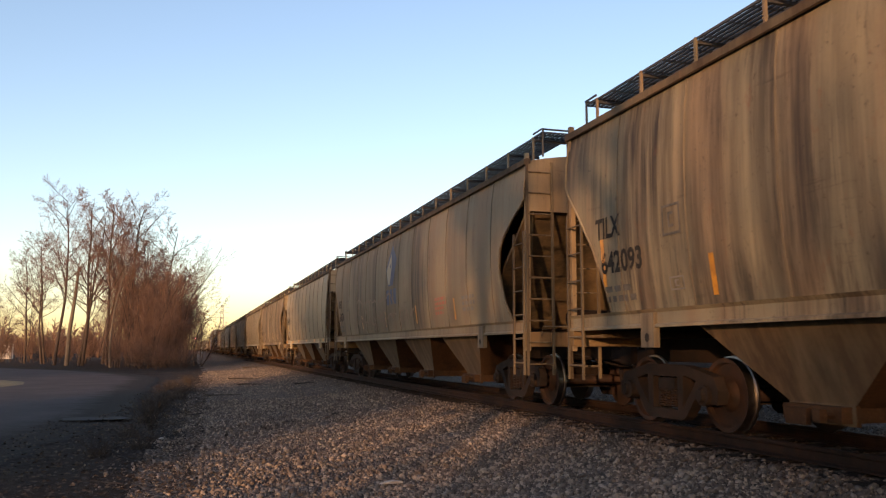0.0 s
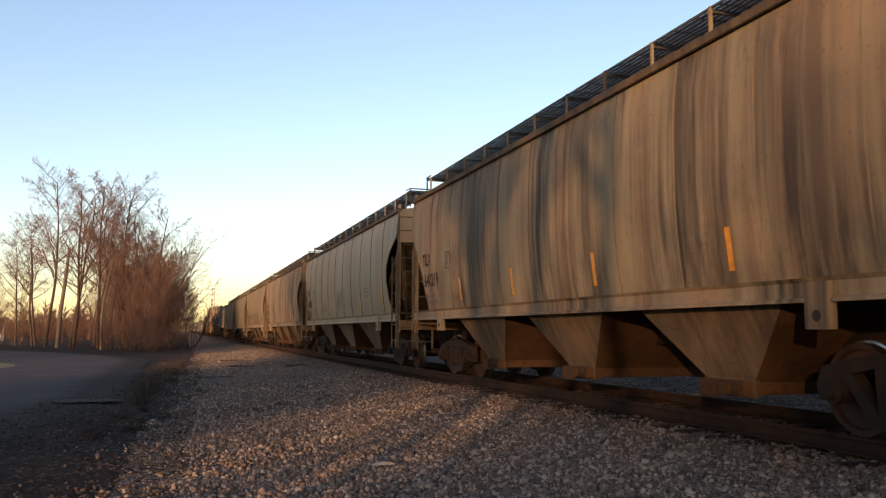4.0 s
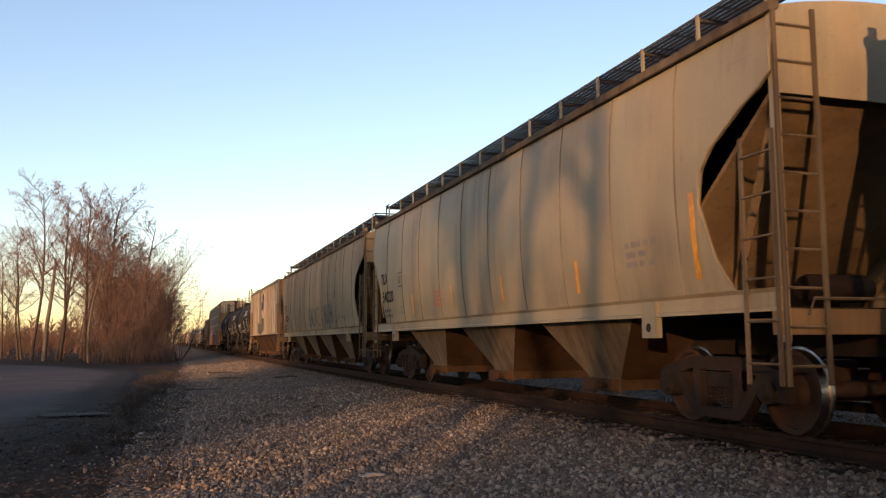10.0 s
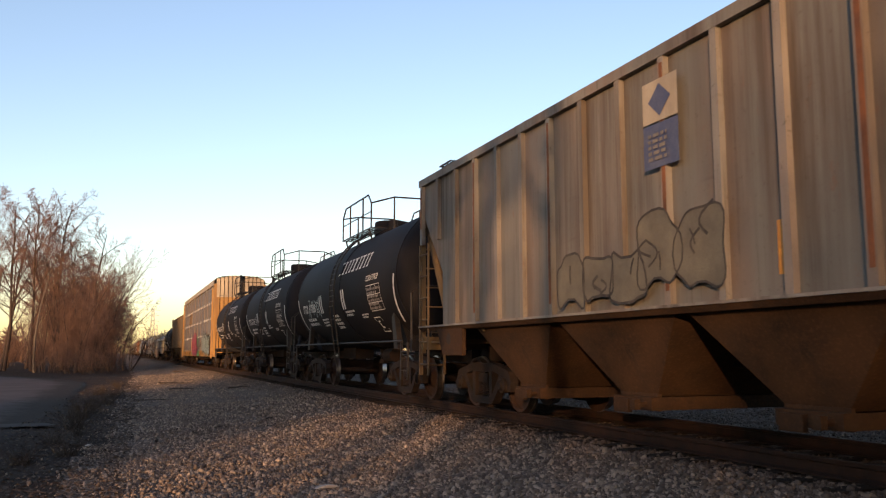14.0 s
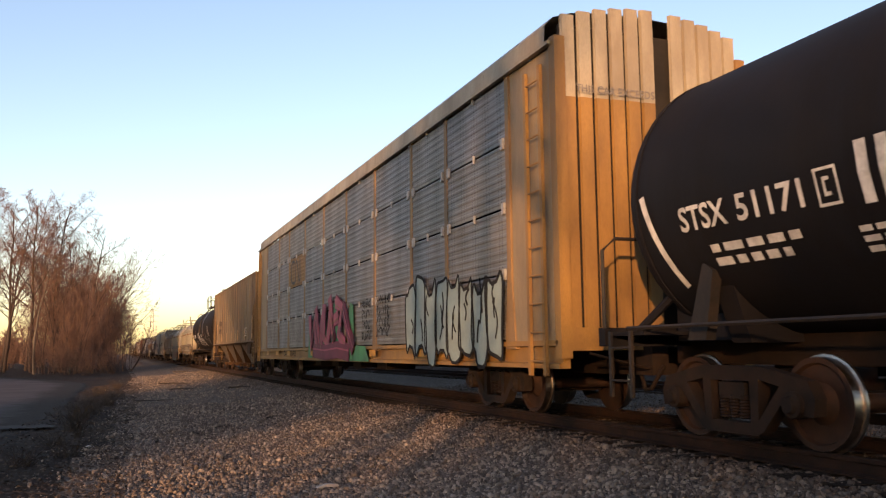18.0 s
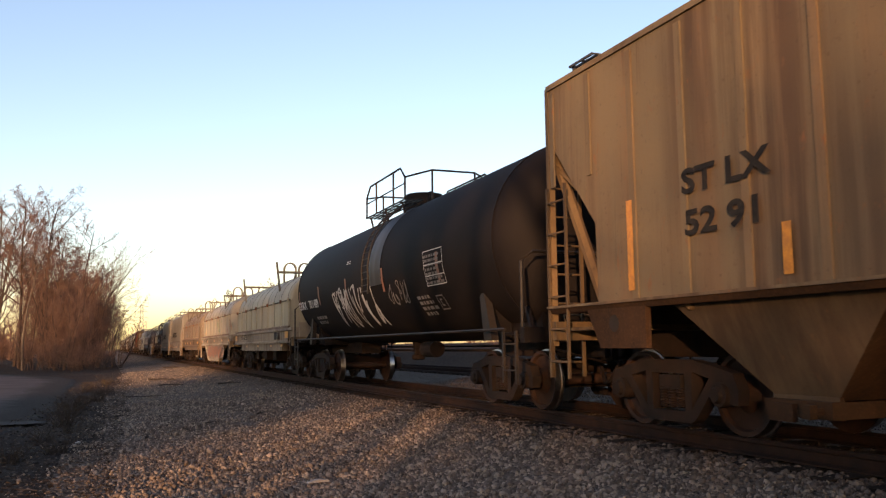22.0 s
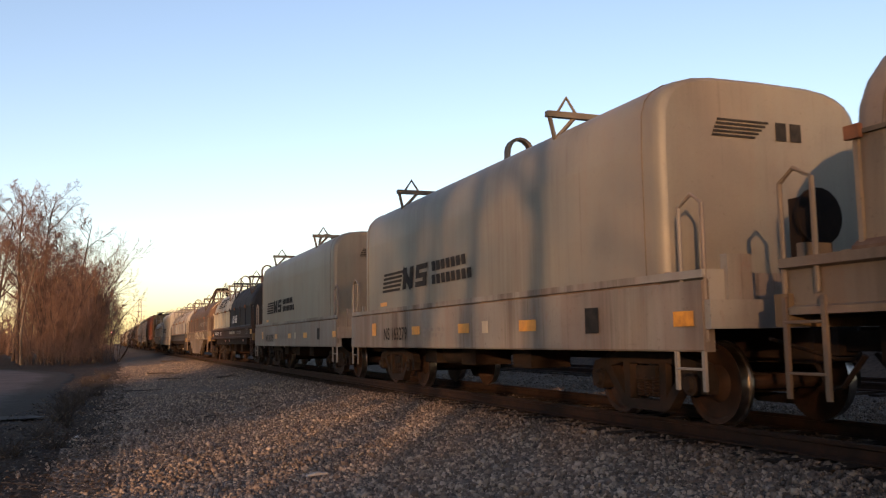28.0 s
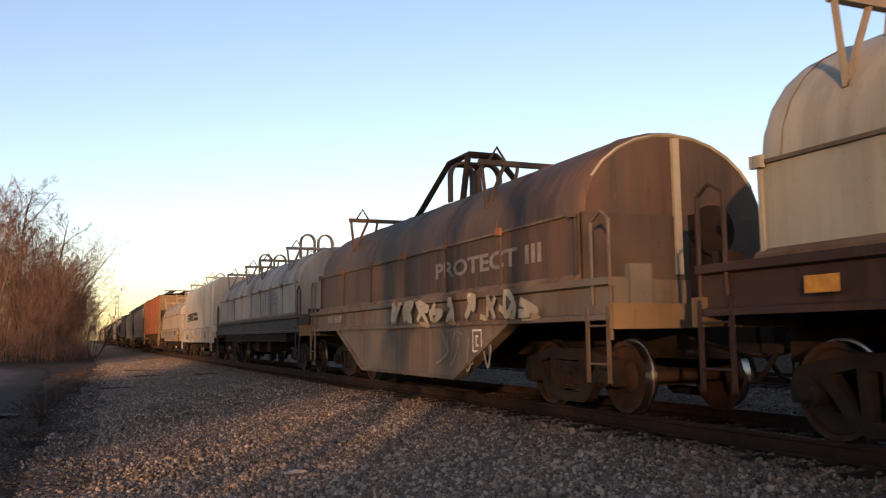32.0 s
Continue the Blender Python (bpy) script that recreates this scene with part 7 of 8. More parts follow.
def bare_tree(seed, tall, r, words, deepest=4, stems=1, bark=None, spread_a=0.80, up=0.34, kids=(4, 6)):
    rng = random.Random(seed)
    tree = new("bare_tree")
    tagged(tree, words, "tree", "winter trees")
    wood, twig = Build(), Build()
    for s in range(stems):
        lean = Vector((rng.gauss(0, 0.12), rng.gauss(0, 0.12), 1)) if stems > 1 else Vector((rng.gauss(0, 0.04), rng.gauss(0, 0.04), 1))
        start = Vector((rng.uniform(-1, 1), rng.uniform(-1, 1), 0)) * (0.35 if stems > 1 else 0.0)
        branch(rng, wood, twig, start, lean, tall * 0.86 * rng.uniform(0.88, 1.05), r * rng.uniform(0.7, 1.0), 0, deepest, up, spread_a, kids)
    part("trunk", wood, bark or BARK, tree, smooth=60)
    part("crown", twig, TWIG, tree)
    return tree


def brush(seed, tall, stems, words, wide=1.6):
    """Thicket of thin stems leaning outwards, with fine crooked twigs down to the ground."""
    rng = random.Random(seed)
    t = new("brush_thicket")
    tagged(t, words, "shrub", "winter brush")
    wood, twig = Build(), Build()
    for s in range(stems):
        a, q = rng.uniform(0, math.tau), rng.uniform(0, wide)
        p = Vector((math.cos(a) * q, math.sin(a) * q, 0))
        d = Vector((math.cos(a) * 0.5 * q / wide + rng.gauss(0, 0.15), math.sin(a) * 0.5 * q / wide + rng.gauss(0, 0.15), 1))
        branch(rng, wood, twig, p, d, tall * rng.uniform(0.35, 0.8), 0.035, 1, 3, 0.15, 0.95, (6, 9))
    for s in range(stems * 9):
        a, q = rng.uniform(0, math.tau), wide * 1.5 * rng.uniform(0, 1) ** 0.5
        p = Vector((math.cos(a) * q, math.sin(a) * q, 0))
        branch(rng, wood, twig, p, Vector((rng.gauss(0, 0.5), rng.gauss(0, 0.5), 1)), tall * rng.uniform(0.08, 0.26), 0.014, 2, 3, 0.1, 0.9, (3, 5))
    tagged(part("thicket_wood", wood, BARK, t), "thin bare stems", kind="stuff")
    tagged(part("crown", twig, TWIG, t), "fine dry twigs", kind="stuff")
    return t


def put_copy(proto, x, y, turn, size, z=GROUND_Z):
    c = copy_thing(proto, pose(x, y, z, 0, 0, turn))
    c.scale = (size, size, size)
    return c


def grow(rng, wood, twig, p, d, length, r, level, deepest, wide, kids, bare):
    """A limb with children set round its axis; each shorter towards the tip, so that crowns come out round."""
    steps = (10, 6, 4, 3, 2)[min(level, 4)]
    pts, dd = [p.copy()], d.normalized()
    wander = (0.05, 0.10, 0.15, 0.20, 0.25)[min(level, 4)]
    for i in range(steps):
        dd = (dd + Vector((rng.gauss(0, wander), rng.gauss(0, wander), rng.gauss(0, wander * 0.7) + (0.02 if level < 3 else -0.02)))).normalized()
        pts.append(pts[-1] + dd * (length / steps))
    limb(wood if level < 2 else twig, pts, r, max(r * (0.22 if level == 0 else 0.40), 0.006), (8, 5, 4, 3, 3)[min(level, 4)])
    if level >= deepest:
        return
    count = kids[level]
    for i in range(count):
        lo = bare if level == 0 else 0.18
        t = lo + (1 - lo) * ((i + rng.uniform(0.1, 0.9)) / count)
        j = min(int(t * steps), steps - 1)
        q, ax = pts[j].lerp(pts[j + 1], t * steps - j), (pts[j + 1] - pts[j]).normalized()
        side_v = ax.cross(Vector((rng.gauss(0, 1), rng.gauss(0, 1), rng.gauss(0, 1)))).normalized()
        a = wide * rng.uniform(0.75, 1.25) * (1.15 - 0.45 * t)
        nd = ax * math.cos(a) + side_v * math.sin(a)
        if level < 2 and nd.z < 0.05:
            nd.z = rng.uniform(0.05, 0.35)
        fall = (1.08 - 0.72 * t) if level == 0 else (1.0 - 0.55 * t)
        grow(rng, wood, twig, q, nd, length * (0.46 if level == 0 else 0.50) * fall * rng.uniform(0.75, 1.2), max(r * (1 - 0.6 * t) * rng.uniform(0.36, 0.55), 0.009), level + 1, deepest, wide, kids, bare)


def winter_tree(seed, tall, r, words, stems=1, bark=None, wide=0.95, kids=(17, 8, 7, 5), bare=0.34):
    rng = random.Random(seed)
    tree = new("bare_tree")
    tagged(tree, words, "tree", "winter trees")
    wood, twig = Build(), Build()
    for s in range(stems):
        out = 0.10 if stems > 1 else 0.035
        start = Vector((rng.uniform(-1, 1), rng.uniform(-1, 1), -0.05)) * (0.3 if stems > 1 else 0.02)
        grow(rng, wood, twig, start, Vector((rng.gauss(0, out), rng.gauss(0, out), 1)), tall * rng.uniform(0.90, 1.0), r * rng.uniform(0.8, 1.0), 0, 4, wide, kids, bare)
    part("trunk", wood, bark or BARK, tree, smooth=60)
    tagged(part("crown", twig, TWIG, tree), kind="stuff")
    return tree


def thicket(seed, tall, stems, words, wide=2.2):
    """Clump of slender stems that branch from the ground up, tallest in its middle."""
    rng = random.Random(seed)
    t = new("brush_thicket")
    tagged(t, words, "shrub", "winter brush")
    wood, twig = Build(), Build()
    for s in range(stems):
        a, q = rng.uniform(0, math.tau), wide * rng.random() ** 0.6
        p = Vector((math.cos(a) * q, math.sin(a) * q, -0.05))
        d = Vector((math.cos(a) * 0.22 * q / wide + rng.gauss(0, 0.08), math.sin(a) * 0.22 * q / wide + rng.gauss(0, 0.08), 1))
        grow(rng, wood, twig, p, d, tall * rng.uniform(0.65, 1.0) * (1.0 - 0.35 * (q / wide) ** 2), 0.055, 1, 4, 0.62, (0, 13, 7, 4), 0.1)
    tagged(part("thicket_wood", wood, BARK, t), "slender bare stems", kind="stuff")
    tagged(part("crown", twig, TWIG, t), "fine dry twigs", kind="stuff")
    return t


# the stand of trees beside the line
elm_a = winter_tree(3, 16.5, 0.20, "tall bare tree with a fine spreading crown")
elm_a.location = (-12.2, 88, GROUND_Z)
elm_b = winter_tree(8, 16.0, 0.17, "tall bare tree with forked trunk and reddish twigs", stems=2, kids=(13, 8, 7, 5))
elm_b.location = (-9.6, 85, GROUND_Z)
elm_c = winter_tree(14, 15.8, 0.19, "tall bare tree beside the brush", wide=0.80, bare=0.28)
elm_c.location = (-7.2, 84, GROUND_Z)
pale = winter_tree(19, 10.5, 0.11, "slim pale-barked bare tree", bark=PALEBARK, kids=(9, 6, 5, 4), bare=0.45)
pale.location = (-6.3, 76, GROUND_Z)
snag = new("bare_tree")
tagged(snag, "broken grey trunk leaning without a crown", "tree", "winter trees")
b = Build()
limb(b, [Vector((0, 0, 0)), Vector((0.12, 0, 3.2)), Vector((0.45, 0.1, 6.4)), Vector((0.65, 0.1, 9.3))], 0.22, 0.12, 7)
limb(b, [Vector((0.3, 0.05, 5.4)), Vector((-0.3, 0, 6.6)), Vector((-0.5, 0, 7.9))], 0.06, 0.02, 4)
part("trunk", b, PALEBARK, snag, smooth=60)
snag.location = (-10.9, 86, GROUND_Z)
dome_a = thicket(23, 13.6, 15, "dense reddish brush thicket by the track")
dome_a.location = (-3.6, 84, GROUND_Z)
dome_b = thicket(29, 9.0, 13, "low dense brush thicket with dry brown twigs", 2.6)
dome_b.location = (-1.3, 82, GROUND_Z)
for proto, x, y, turn, size in ((elm_a, -4.9, 87, 130, 0.96), (elm_c, -8.6, 95, 60, 1.02), (elm_b, -14.6, 97, 200, 0.86), (elm_a, -17.0, 101, 250, 0.72), (elm_b, -3.4, 96, 70, 0.98), (elm_c, -11.0, 102, 15, 0.95), (dome_a, -5.4, 86, 95, 0.82), (dome_a, -2.2, 90, 200, 0.92), (dome_b, -4.8, 79, 20, 0.80), (dome_b, -2.9, 77, 140, 0.72), (dome_b, -0.1, 84, 33, 0.66),
                                (dome_b, -1.2, 76, 240, 0.42), (dome_b, -3.6, 72, 280, 0.30), (dome_b, -5.6, 76, 210, 0.34), (dome_b, -0.6, 72, 30, 0.26), (dome_b, -2.2, 69, 120, 0.24),
                                (dome_a, -2.6, 100, 60, 0.9), (dome_a, -4.4, 108, 120, 0.95), (dome_b, -3.2, 116, 200, 1.0), (dome_a, -4.2, 126, 300, 1.0), (dome_b, -4.0, 142, 30, 1.2), (elm_b, -6.5, 112, 30, 1.0), (elm_c, -9.5, 120, 80, 1.0), (elm_a, -4.5, 148, 10, 1.0), (dome_a, -4.5, 172, 45, 1.1), (dome_b, -5.0, 205, 145, 1.6),
                                (elm_c, -18.5, 112, 20, 0.55), (elm_b, -21.5, 114, 75, 0.50), (elm_a, -24.5, 118, 140, 0.52), (elm_c, -29.0, 132, 220, 0.60), (elm_a, -34.0, 140, 10, 0.62), (elm_b, -40.0, 160, 100, 0.75), (dome_b, -31.0, 136, 60, 0.6), (elm_c, -37.0, 150, 300, 0.7), (dome_b, -23.0, 125, 11, 0.5),
                                (dome_b, -8.0, 98, 40, 0.36), (dome_b, -11.2, 100, 170, 0.30), (dome_b, -14.2, 103, 290, 0.34), (dome_b, -17.6, 106, 15, 0.40), (dome_b, -21.0, 109, 95, 0.46), (dome_b, -25.0, 112, 222, 0.50), (dome_b, -13.0, 116, 60, 0.55), (dome_b, -18.5, 122, 310, 0.62)):
    put_copy(proto, x, y, turn, size)
for k in range(14):
    r = random.Random(500 + k)
    put_copy((dome_a, dome_b, elm_c)[k % 3], r.uniform(-16, -5) if k % 3 == 2 else r.uniform(-7.0, -4.0), 104 + 9 * k + r.uniform(-3, 3), r.uniform(0, 360), (0.95, 1.25, 0.85)[k % 3])
# beyond the train
for proto, x, y, turn, size in ((elm_a, 41.5, 70, 20, 0.92), (elm_b, 45.5, 69, 110, 0.95), (elm_c, 49.0, 70, 200, 0.93), (elm_a, 54.0, 72, 290, 0.88), (elm_b, 25.0, 92, 70, 0.78), (elm_c, 29.0, 90, 160, 0.76), (elm_a, 33.0, 92, 250, 0.72), (elm_b, 21.0, 120, 10, 0.72), (elm_c, 19.5, 160, 95, 0.78), (elm_b, 61.0, 70, 45, 0.85)):
    put_copy(proto, x, y, turn, size, -0.9)
# out of view on the sunny side: trees and brush added to cast shade
tall_a = bare_tree(3, 14.0, 0.18, "tall bare tree with a fine spreading crown", kids=(4, 6))
tall_a.matrix_world = pose(-11.5, -14.9, GROUND_Z, 0, 0, 40) @ Matrix.Scale(1.25, 4)
tall_b = bare_tree(8, 13.8, 0.17, "tall bare tree with forked trunk and reddish twigs", stems=2)
tall_b.matrix_world = pose(-19.0, -19.0, GROUND_Z, 0, 0, 310) @ Matrix.Scale(1.1, 4)
tall_c = bare_tree(14, 13.4, 0.16, "tall bare tree beside the brush", stems=2, spread_a=0.72)
tall_c.matrix_world = pose(-13.2, -14.2, GROUND_Z, 0, 0, 120) @ Matrix.Scale(1.25, 4)
thick_a = brush(23, 11.5, 15, "dense reddish brush thicket added out of view for its shade")
thick_a.matrix_world = pose(-20.5, -12.5, GROUND_Z, 0, 0, 30) @ Matrix.Scale(1.1, 4)
thick_b = brush(29, 8.5, 14, "low dense brush thicket with dry brown twigs", 2.0)
thick_b.matrix_world = pose(-21.0, -4.0, GROUND_Z, 0, 0, 200) @ Matrix.Scale(1.2, 4)
# low brush for the bank past the second track
low_c = brush(37, 8.5, 5, "low fringe of dry brown brush", 2.0)
low_c.matrix_world = pose(23.6, 13, 0.8) @ Matrix.Scale(0.22, 4)
# an unseen copse added beyond the road to shade the foot of the thickets and the line past the sunlit stretch
for k, q in enumerate((6, 2.5, -1.5, -5, -9, -13, -17)):
    put_copy(thick_a if k % 2 else thick_b, -25.6 + 0.826 * q, 42 - 0.564 * q, 70 * k, 1.1 if k % 2 else 1.25)
# low brush on the bank past the second track
for k in range(1, 16):
    put_copy(low_c, 23.6 + 0.7 * math.sin(2.3 * k), 13 + 4.6 * k, 47 * k, 0.22 + 0.05 * (k % 3), 0.8)
# a second, denser belt of unseen thickets, added to keep the middle stretch of the train in shade
for k in range(15):
    q, far = -11.2 - 1.1 * (k // 3), (28.0, 33.0, 38.0)[k % 3]
    put_copy(thick_a, -0.564 * far + 0.826 * q, -0.826 * far - 0.564 * q, 53 * k, 1.15)
# low hedge added out of view across the road to keep the foot of the wagons in shade
for k in range(14):
    q, far = -2.0 + 0.45 * (k // 2) * 1.3, (15.5, 18.0)[k % 2]
    put_copy(dome_b, -0.564 * far + 0.826 * q, -0.826 * far - 0.564 * q, 67 * k, (0.45, 0.49)[k % 2])
# behind the camera, towards the sun: unseen trees added to stripe and dapple the wagons
for proto, x, y, turn, size in ((thick_a, -22.5, -8.0, 130, 1.2), (thick_a, -24.0, -16.0, 60, 1.2), (thick_b, -15.0, -22.0, 75, 1.2), (thick_a, -12.5, -24.5, 10, 1.1), (thick_b, -9.0, -22.0, 290, 1.0),
                                (thick_b, -13.1, -14.4, 192, 0.38), (thick_b, -10.9, -15.9, 252, 0.50), (thick_b, -12.0, -15.2, 95, 0.45), (thick_b, -9.8, -16.6, 20, 0.50), (thick_b, -8.8, -15.8, 312, 0.44), (thick_b, -7.4, -17.4, 42, 0.44), (thick_a, -21.5, -26.2, 180, 0.9), (thick_a, -17.4, -29.3, 60, 0.9), (tall_b, -24.5, -3.0, 210, 1.1)):
    put_copy(proto, x, y, turn, size)



def far_woods():
    """Low belt of bare woods along the horizon."""
    rng = random.Random(71)
    b = Build()
    for k in range(420):
        y = rng.uniform(170, 430)
        x = y * rng.uniform(-0.32, -0.03) if k % 4 else rng.uniform(22, 420)
        tall = rng.uniform(4.5, 9)
        base = Vector((x, y, -1.2))
        limb(b, [base, base + Vector((rng.gauss(0, 0.4), 0, tall * 0.6)), base + Vector((rng.gauss(0, 0.8), 0, tall))], 0.20, 0.04, 3)
        for i in range(26):
            z = rng.uniform(0.02, 0.9) * tall
            a = rng.uniform(0, math.tau)
            n = (1.1 - z / tall) * tall * 0.42
            p = base + Vector((0, 0, z))
            limb(b, [p, p + Vector((math.cos(a) * n, math.sin(a) * n, n * rng.uniform(0.5, 1.1)))], 0.12, 0.05, 3)
    tagged(part("far_woods", b, TWIG), "distant belt of bare winter woods", "woods", kind="stuff")


far_woods()

# ---- far things: house, lattice tower, signal ----
SIDING = surface("white_siding", (0.62, 0.61, 0.58), (0.48, 0.46, 0.43), 3.0, (1, 1, 8), rough=0.7)
SHINGLE = surface("dark_roof_shingle", (0.09, 0.08, 0.075), (0.06, 0.055, 0.05), 4.0, rough=0.9)
GLASSDARK = surface("dark_window_glass", (0.02, 0.022, 0.025), (0.03, 0.03, 0.035), 2.0, rough=0.1)


def house(x, y, w, d, tall, turn):
    hs = new("house")
    tagged(hs, "small white house with a dark roof behind the trees", "house")
    part("wall", Build().box(-w / 2, w / 2, -d / 2, d / 2, 0, tall), SIDING, hs)
    part("roof", Build().prism([(-w / 2 - 0.4, tall), (w / 2 + 0.4, tall), (0, tall + w * 0.28)], -d / 2 - 0.4, d / 2 + 0.4), SHINGLE, hs)
    for k in (-0.3, 0.3):
        win = part("window", Build().box(k * w - 0.55, k * w + 0.55, -d / 2 - 0.06, -d / 2 + 0.02, 1.0, 2.2), SIDING, hs)
        part("pane", Build().box(k * w - 0.45, k * w + 0.45, -d / 2 - 0.075, -d / 2 - 0.065, 1.1, 2.1), GLASSDARK, win)
    part("door", Build().box(-0.5, 0.5, -d / 2 - 0.05, -d / 2 + 0.02, 0.1, 2.1), SHINGLE, hs)
    hs.matrix_world = pose(x, y, -1.1, 0, 0, turn)


house(-36.5, 178, 9, 8, 2.9, 10)
house(-47.0, 205, 11, 8, 3.0, -15)


def lattice_tower(x, y, tall):
    t = new("lattice_tower")
    tagged(t, "distant steel lattice power tower", "pylon")
    b = Build()
    for sx in (-1, 1):
        for sy in (-1, 1):
            part("tower_leg", Build().tube([(sx * 2.4, sy * 2.4, 0), (sx * 0.9, sy * 0.9, tall * 0.6), (sx * 0.6, sy * 0.6, tall)], 0.14, 5), STEEL, t)
    n = 9
    for i in range(n):
        z0, z1 = tall * i / n, tall * (i + 1) / n
        w0, w1 = 2.4 - 1.8 * i / n, 2.4 - 1.8 * (i + 1) / n
        br = Build()
        for s in (-1, 1):
            br.tube([(-w0, s * w0, z0), (w1, s * w1, z1)], 0.07, 4).tube([(w0, s * w0, z0), (-w1, s * w1, z1)], 0.07, 4)
        tagged(part("tower_brace", br, STEEL, t), kind="stuff")
    for z in (0.72, 0.84, 0.95):
        part("cross_arm", Build().tube([(-3.6, 0, tall * z), (0, 0, tall * z + 0.6), (3.6, 0, tall * z)], 0.12, 5), STEEL, t)
    t.location = (x, y, -1)


lattice_tower(17.3, 505, 27)
lattice_tower(35.0, 900, 30)

m, nt, p = nodes_of("red_signal_lens")
p.inputs["Base Color"].default_value = (0.8, 0.03, 0.03, 1)
p.inputs["Emission Color"].default_value = (1.0, 0.05, 0.08, 1)
p.inputs["Emission Strength"].default_value = 45.0
sig = new("railway_signal")
tagged(sig, "distant railway signal mast showing a red light", "railway signal")
part("mast", Build().tube([(0, 0, -1), (0, 0, 5.2)], 0.09, 8), STEEL, sig)
part("signal_head", Build().lathe([(0.0, 0.0), (0.0, 0.42), (0.05, 0.42), (0.06, 0.0)], (0, -0.12, 4.5), "y", 16), BLACK, sig)
part("lens", Build().lathe([(-0.02, 0.0), (-0.02, 0.32), (0.02, 0.32)], (0, -0.16, 4.5), "y", 14), m, sig)
sig.location = (2.0, 300, 0)


# ---- odds and ends on the gravel ----
STICK = surface("dead_stick", (0.050, 0.036, 0.026), (0.03, 0.022, 0.017), 8.0, rough=0.9)
SCRAP = surface("pale_scrap", (0.42, 0.39, 0.36), (0.30, 0.27, 0.24), 6.0, rough=0.8)


def fallen_stick(x, y, length, turn, r, seed):
    rng = random.Random(seed)
    b = Build()
    pts = []
    for i in range(6):
        t = i / 5 - 0.5
        pts.append(Vector((t * length, rng.gauss(0, 0.04) * length, r * 0.7 + abs(rng.gauss(0, 0.015)))))
    limb(b, pts, r, r * 0.5, 5)
    limb(b, [pts[3], pts[3] + Vector((0.10 * length, 0.13 * length, 0.03))], r * 0.6, r * 0.3, 4)
    st = part("stick", b, STICK)
    st.matrix_world = pose(x, y, bed_z(x) + rough_z(x, y) + 0.015, 0, 0, turn)
    tagged(st, "dark fallen stick lying on the gravel", "stick", "fallen sticks")


for k, (x, y, length, turn, r) in enumerate(((2.5, 36.3, 1.1, 12, 0.03), (4.2, 32.2, 0.9, 20, 0.03), (3.1, 18.6, 0.30, 60, 0.018), (1.4, 16.7, 0.26, 110, 0.022), (2.6, 42.0, 1.6, -8, 0.035), (1.2, 29.5, 1.2, 5, 0.02), (2.0, 17.6, 0.35, 35, 0.012), (0.7, 16.0, 0.12, 70, 0.025), (4.1, 61.0, 1.2, -30, 0.05), (-1.2, 14.2, 0.5, 40, 0.012), (-0.9, 11.0, 0.6, 130, 0.010), (0.3, 21.5, 0.5, 15, 0.012))):
    fallen_stick(x, y, length, turn, r, 900 + k)
for x, y, w, turn in ((-0.4, 15.8, 0.14, 30), (2.2, 9.4, 0.26, 8)):
    sc = part("scrap_of_plastic", Build().prism([(-w / 2, 0.0), (w / 2, 0.0), (w / 2 - 0.01, 0.02), (0, 0.035), (-w / 2 + 0.01, 0.012)], -0.03, 0.03), SCRAP)
    sc.matrix_world = pose(x, y, bed_z(x) + rough_z(x, y) + 0.03, 0, 0, turn)
    tagged(sc, "small pale scrap of litter on the gravel", "litter", "litter")


def leaf_litter():
    """Dead leaves on the dirt between gravel and road."""
    rng = random.Random(77)
    b = Build()
    for k in range(11000):
        y = 6 + 40 * rng.random() ** 1.8
        x = verge_x(y) + 0.5 - rng.random() ** 1.3 * (3.2 if y < 20 else 2.2)
        z = bed_z(x) + (0.05 if x < -1.5 else 0.012 if x < -0.6 else 0.03)
        a, q = rng.uniform(0, math.tau), rng.uniform(0.018, 0.042)
        c, sn = math.cos(a) * q, math.sin(a) * q
        l1, l2 = rng.uniform(0, 0.025), rng.uniform(0, 0.025)
        b.poly([(x + c, y + sn, z + l1), (x - sn * 0.6, y + c * 0.6, z + l2 + 0.006), (x - c, y - sn, z + l1 * 0.5), (x + sn * 0.6, y - c * 0.6, z + 0.004)])
    m, nt, p = nodes_of("dead_leaf")
    geo = nt.nodes.new("ShaderNodeNewGeometry")
    nt.links.new(blend(nt, geo.outputs["Random Per Island"], (0.016, 0.011, 0.009), (0.085, 0.055, 0.034)), p.inputs["Base Color"])
    p.inputs["Roughness"].default_value = 0.9
    tagged(part("leaf_litter", b, m), "dead brown leaves on the dirt verge", "leaf litter", kind="stuff")


leaf_litter()


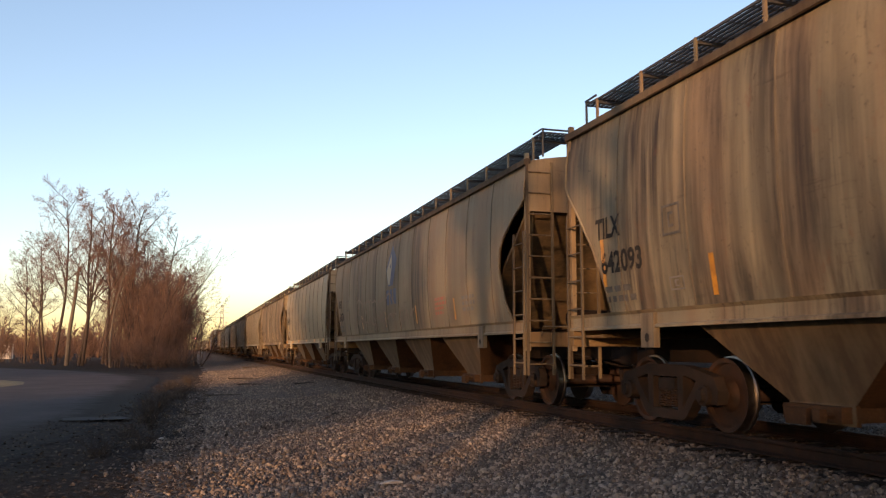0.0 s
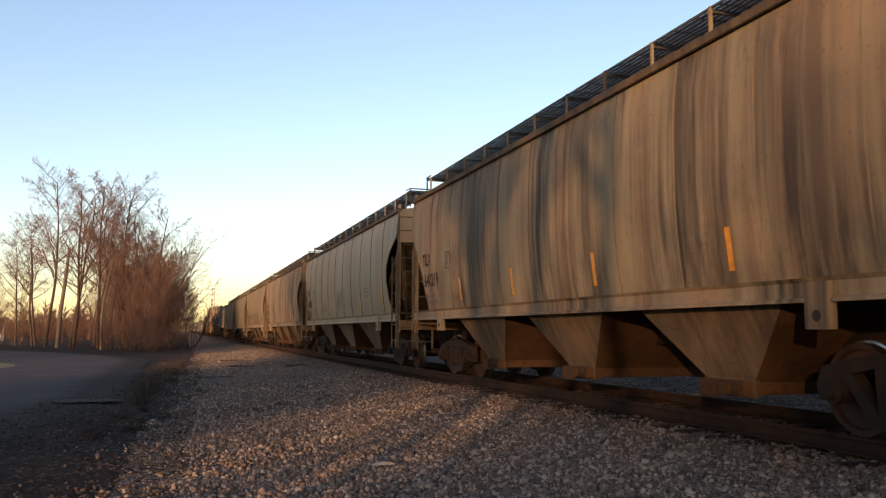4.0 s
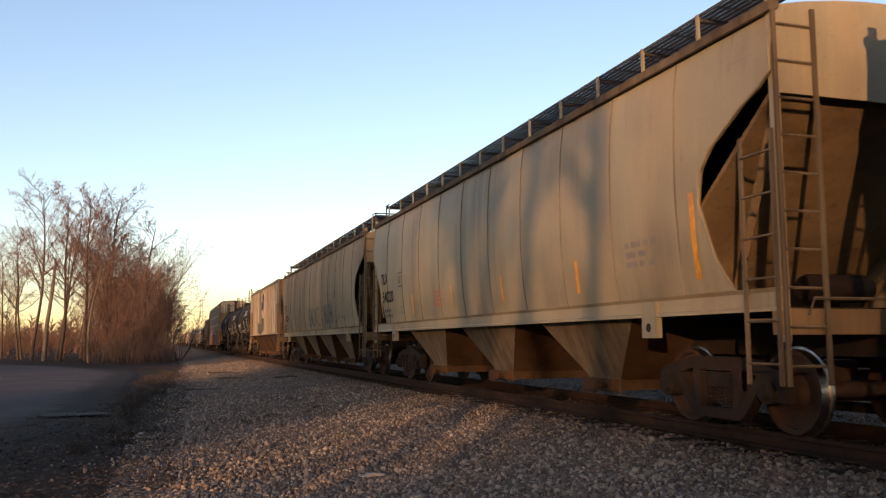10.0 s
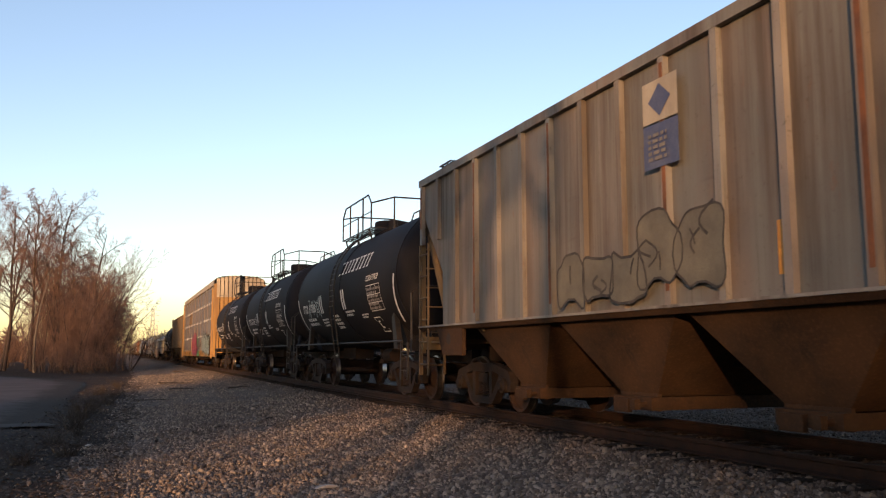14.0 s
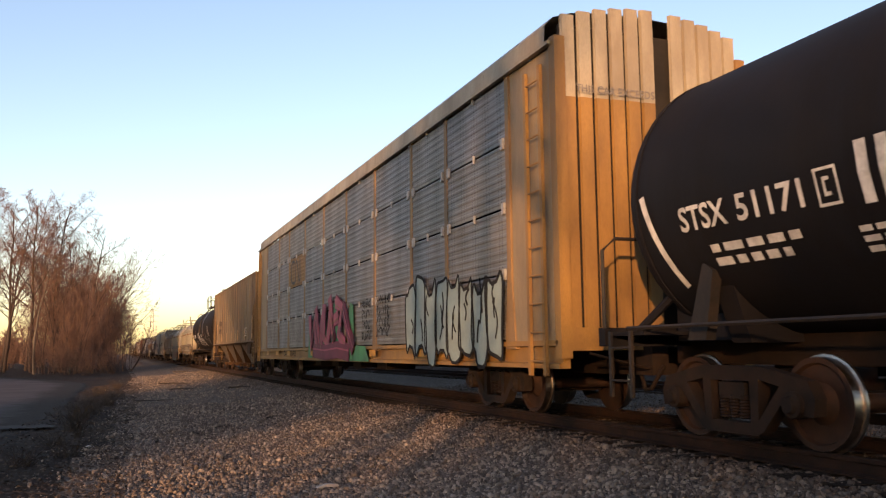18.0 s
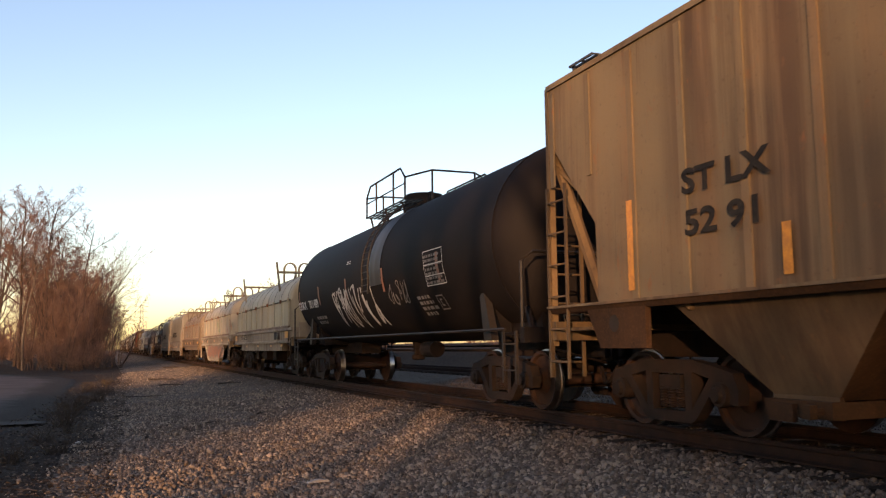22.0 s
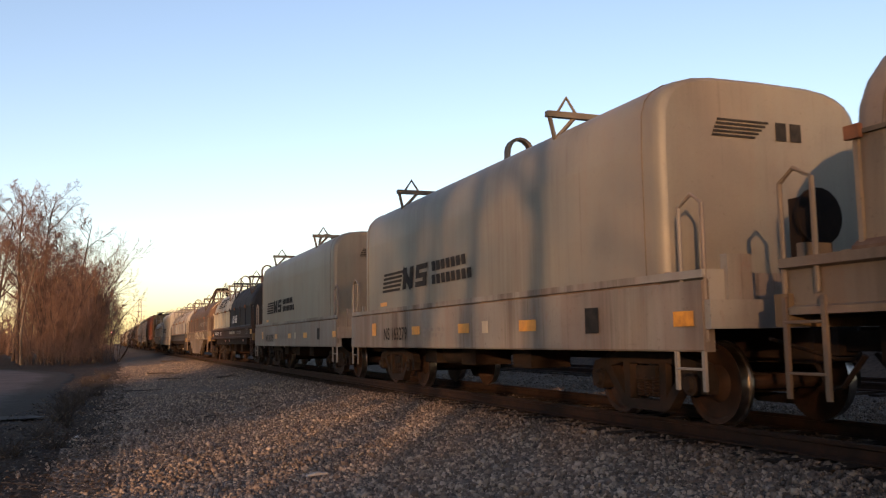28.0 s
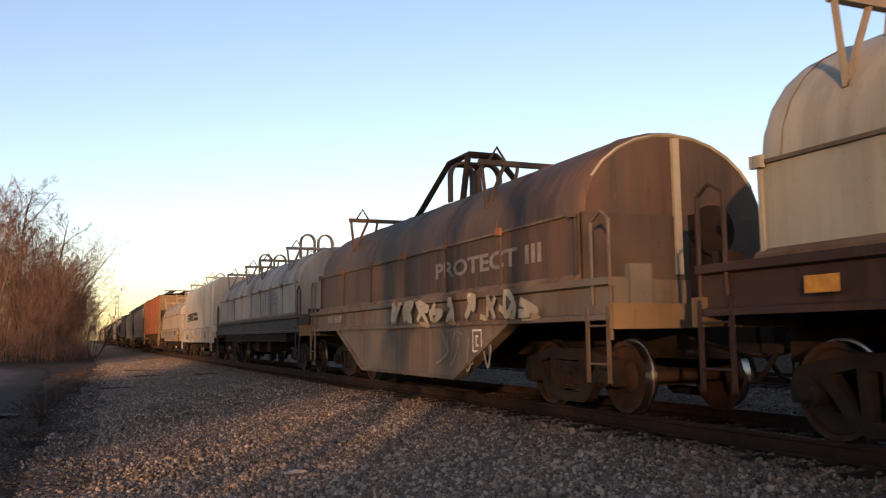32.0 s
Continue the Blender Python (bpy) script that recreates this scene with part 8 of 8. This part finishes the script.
def weed_tuft(seed):
    rng = random.Random(seed)
    b = Build()
    for k in range(46):
        a, q = rng.uniform(0, math.tau), 0.16 * rng.random() ** 0.5
        p = Vector((math.cos(a) * q, math.sin(a) * q, -0.02))
        tip = p + Vector((rng.gauss(0, 0.12), rng.gauss(0, 0.12), rng.uniform(0.10, 0.34)))
        limb(b, [p, p.lerp(tip, 0.5) + Vector((0, 0, 0.03)), tip], 0.006, 0.003, 3)
    t = part("weed_tuft", b, WEED)
    tagged(t, "small dead weed tuft on the dirt verge", "weed", "dead weeds")
    return t


WEED = surface("dead_weed", (0.045, 0.032, 0.022), (0.026, 0.019, 0.014), 4.0, rough=0.9)
tufts = [weed_tuft(41), weed_tuft(42)]
for k, t in enumerate(tufts):
    t.location = (-0.75 - 0.3 * k, 23.0 + 3 * k, GROUND_Z)
for k in range(20):
    r = random.Random(800 + k)
    y = 13 + 1.7 * k
    put_copy(tufts[k % 2], verge_x(y) - 0.35 - r.uniform(0, 0.7), y + r.uniform(-0.8, 0.8), r.uniform(0, 360), r.uniform(0.6, 1.5))
# ---- movement ----
def travelled(t):
    """Metres that the train has run, counted from 16 s; it slows gently."""
    u = (t - 16) / 16
    return 10.9083 * (t - 16) - 7.0766 * u ** 2 + 1.935 * u ** 3


def share_turning(leader, others):
    """The other wheelsets turn as the leader does: all wheels have one size and run on one track."""
    act, slot = leader.animation_data.action, leader.animation_data.action_slot
    for w in others:
        w.rotation_mode = "QUATERNION"
        w.animation_data_create()
        w.animation_data.action = act
        w.animation_data.action_slot = slot


def motions():
    stops = [2.0 * k for k in range(17)]
    for car, y in CARS:
        walk(car, [(t, pose(TRACK_X, y - travelled(t), 0)) for t in stops])
    ticks = [k / FPS for k in range(961)]
    for k, s in enumerate((-1, 1)):
        rows = [(t, pose(0, s * 0.89, WHEEL_R, math.degrees(travelled(t) / WHEEL_R) % 360)) for t in ticks]
        walk(WHEELS[k][0], rows)
        share_turning(WHEELS[k][0], WHEELS[k][1:])


motions()
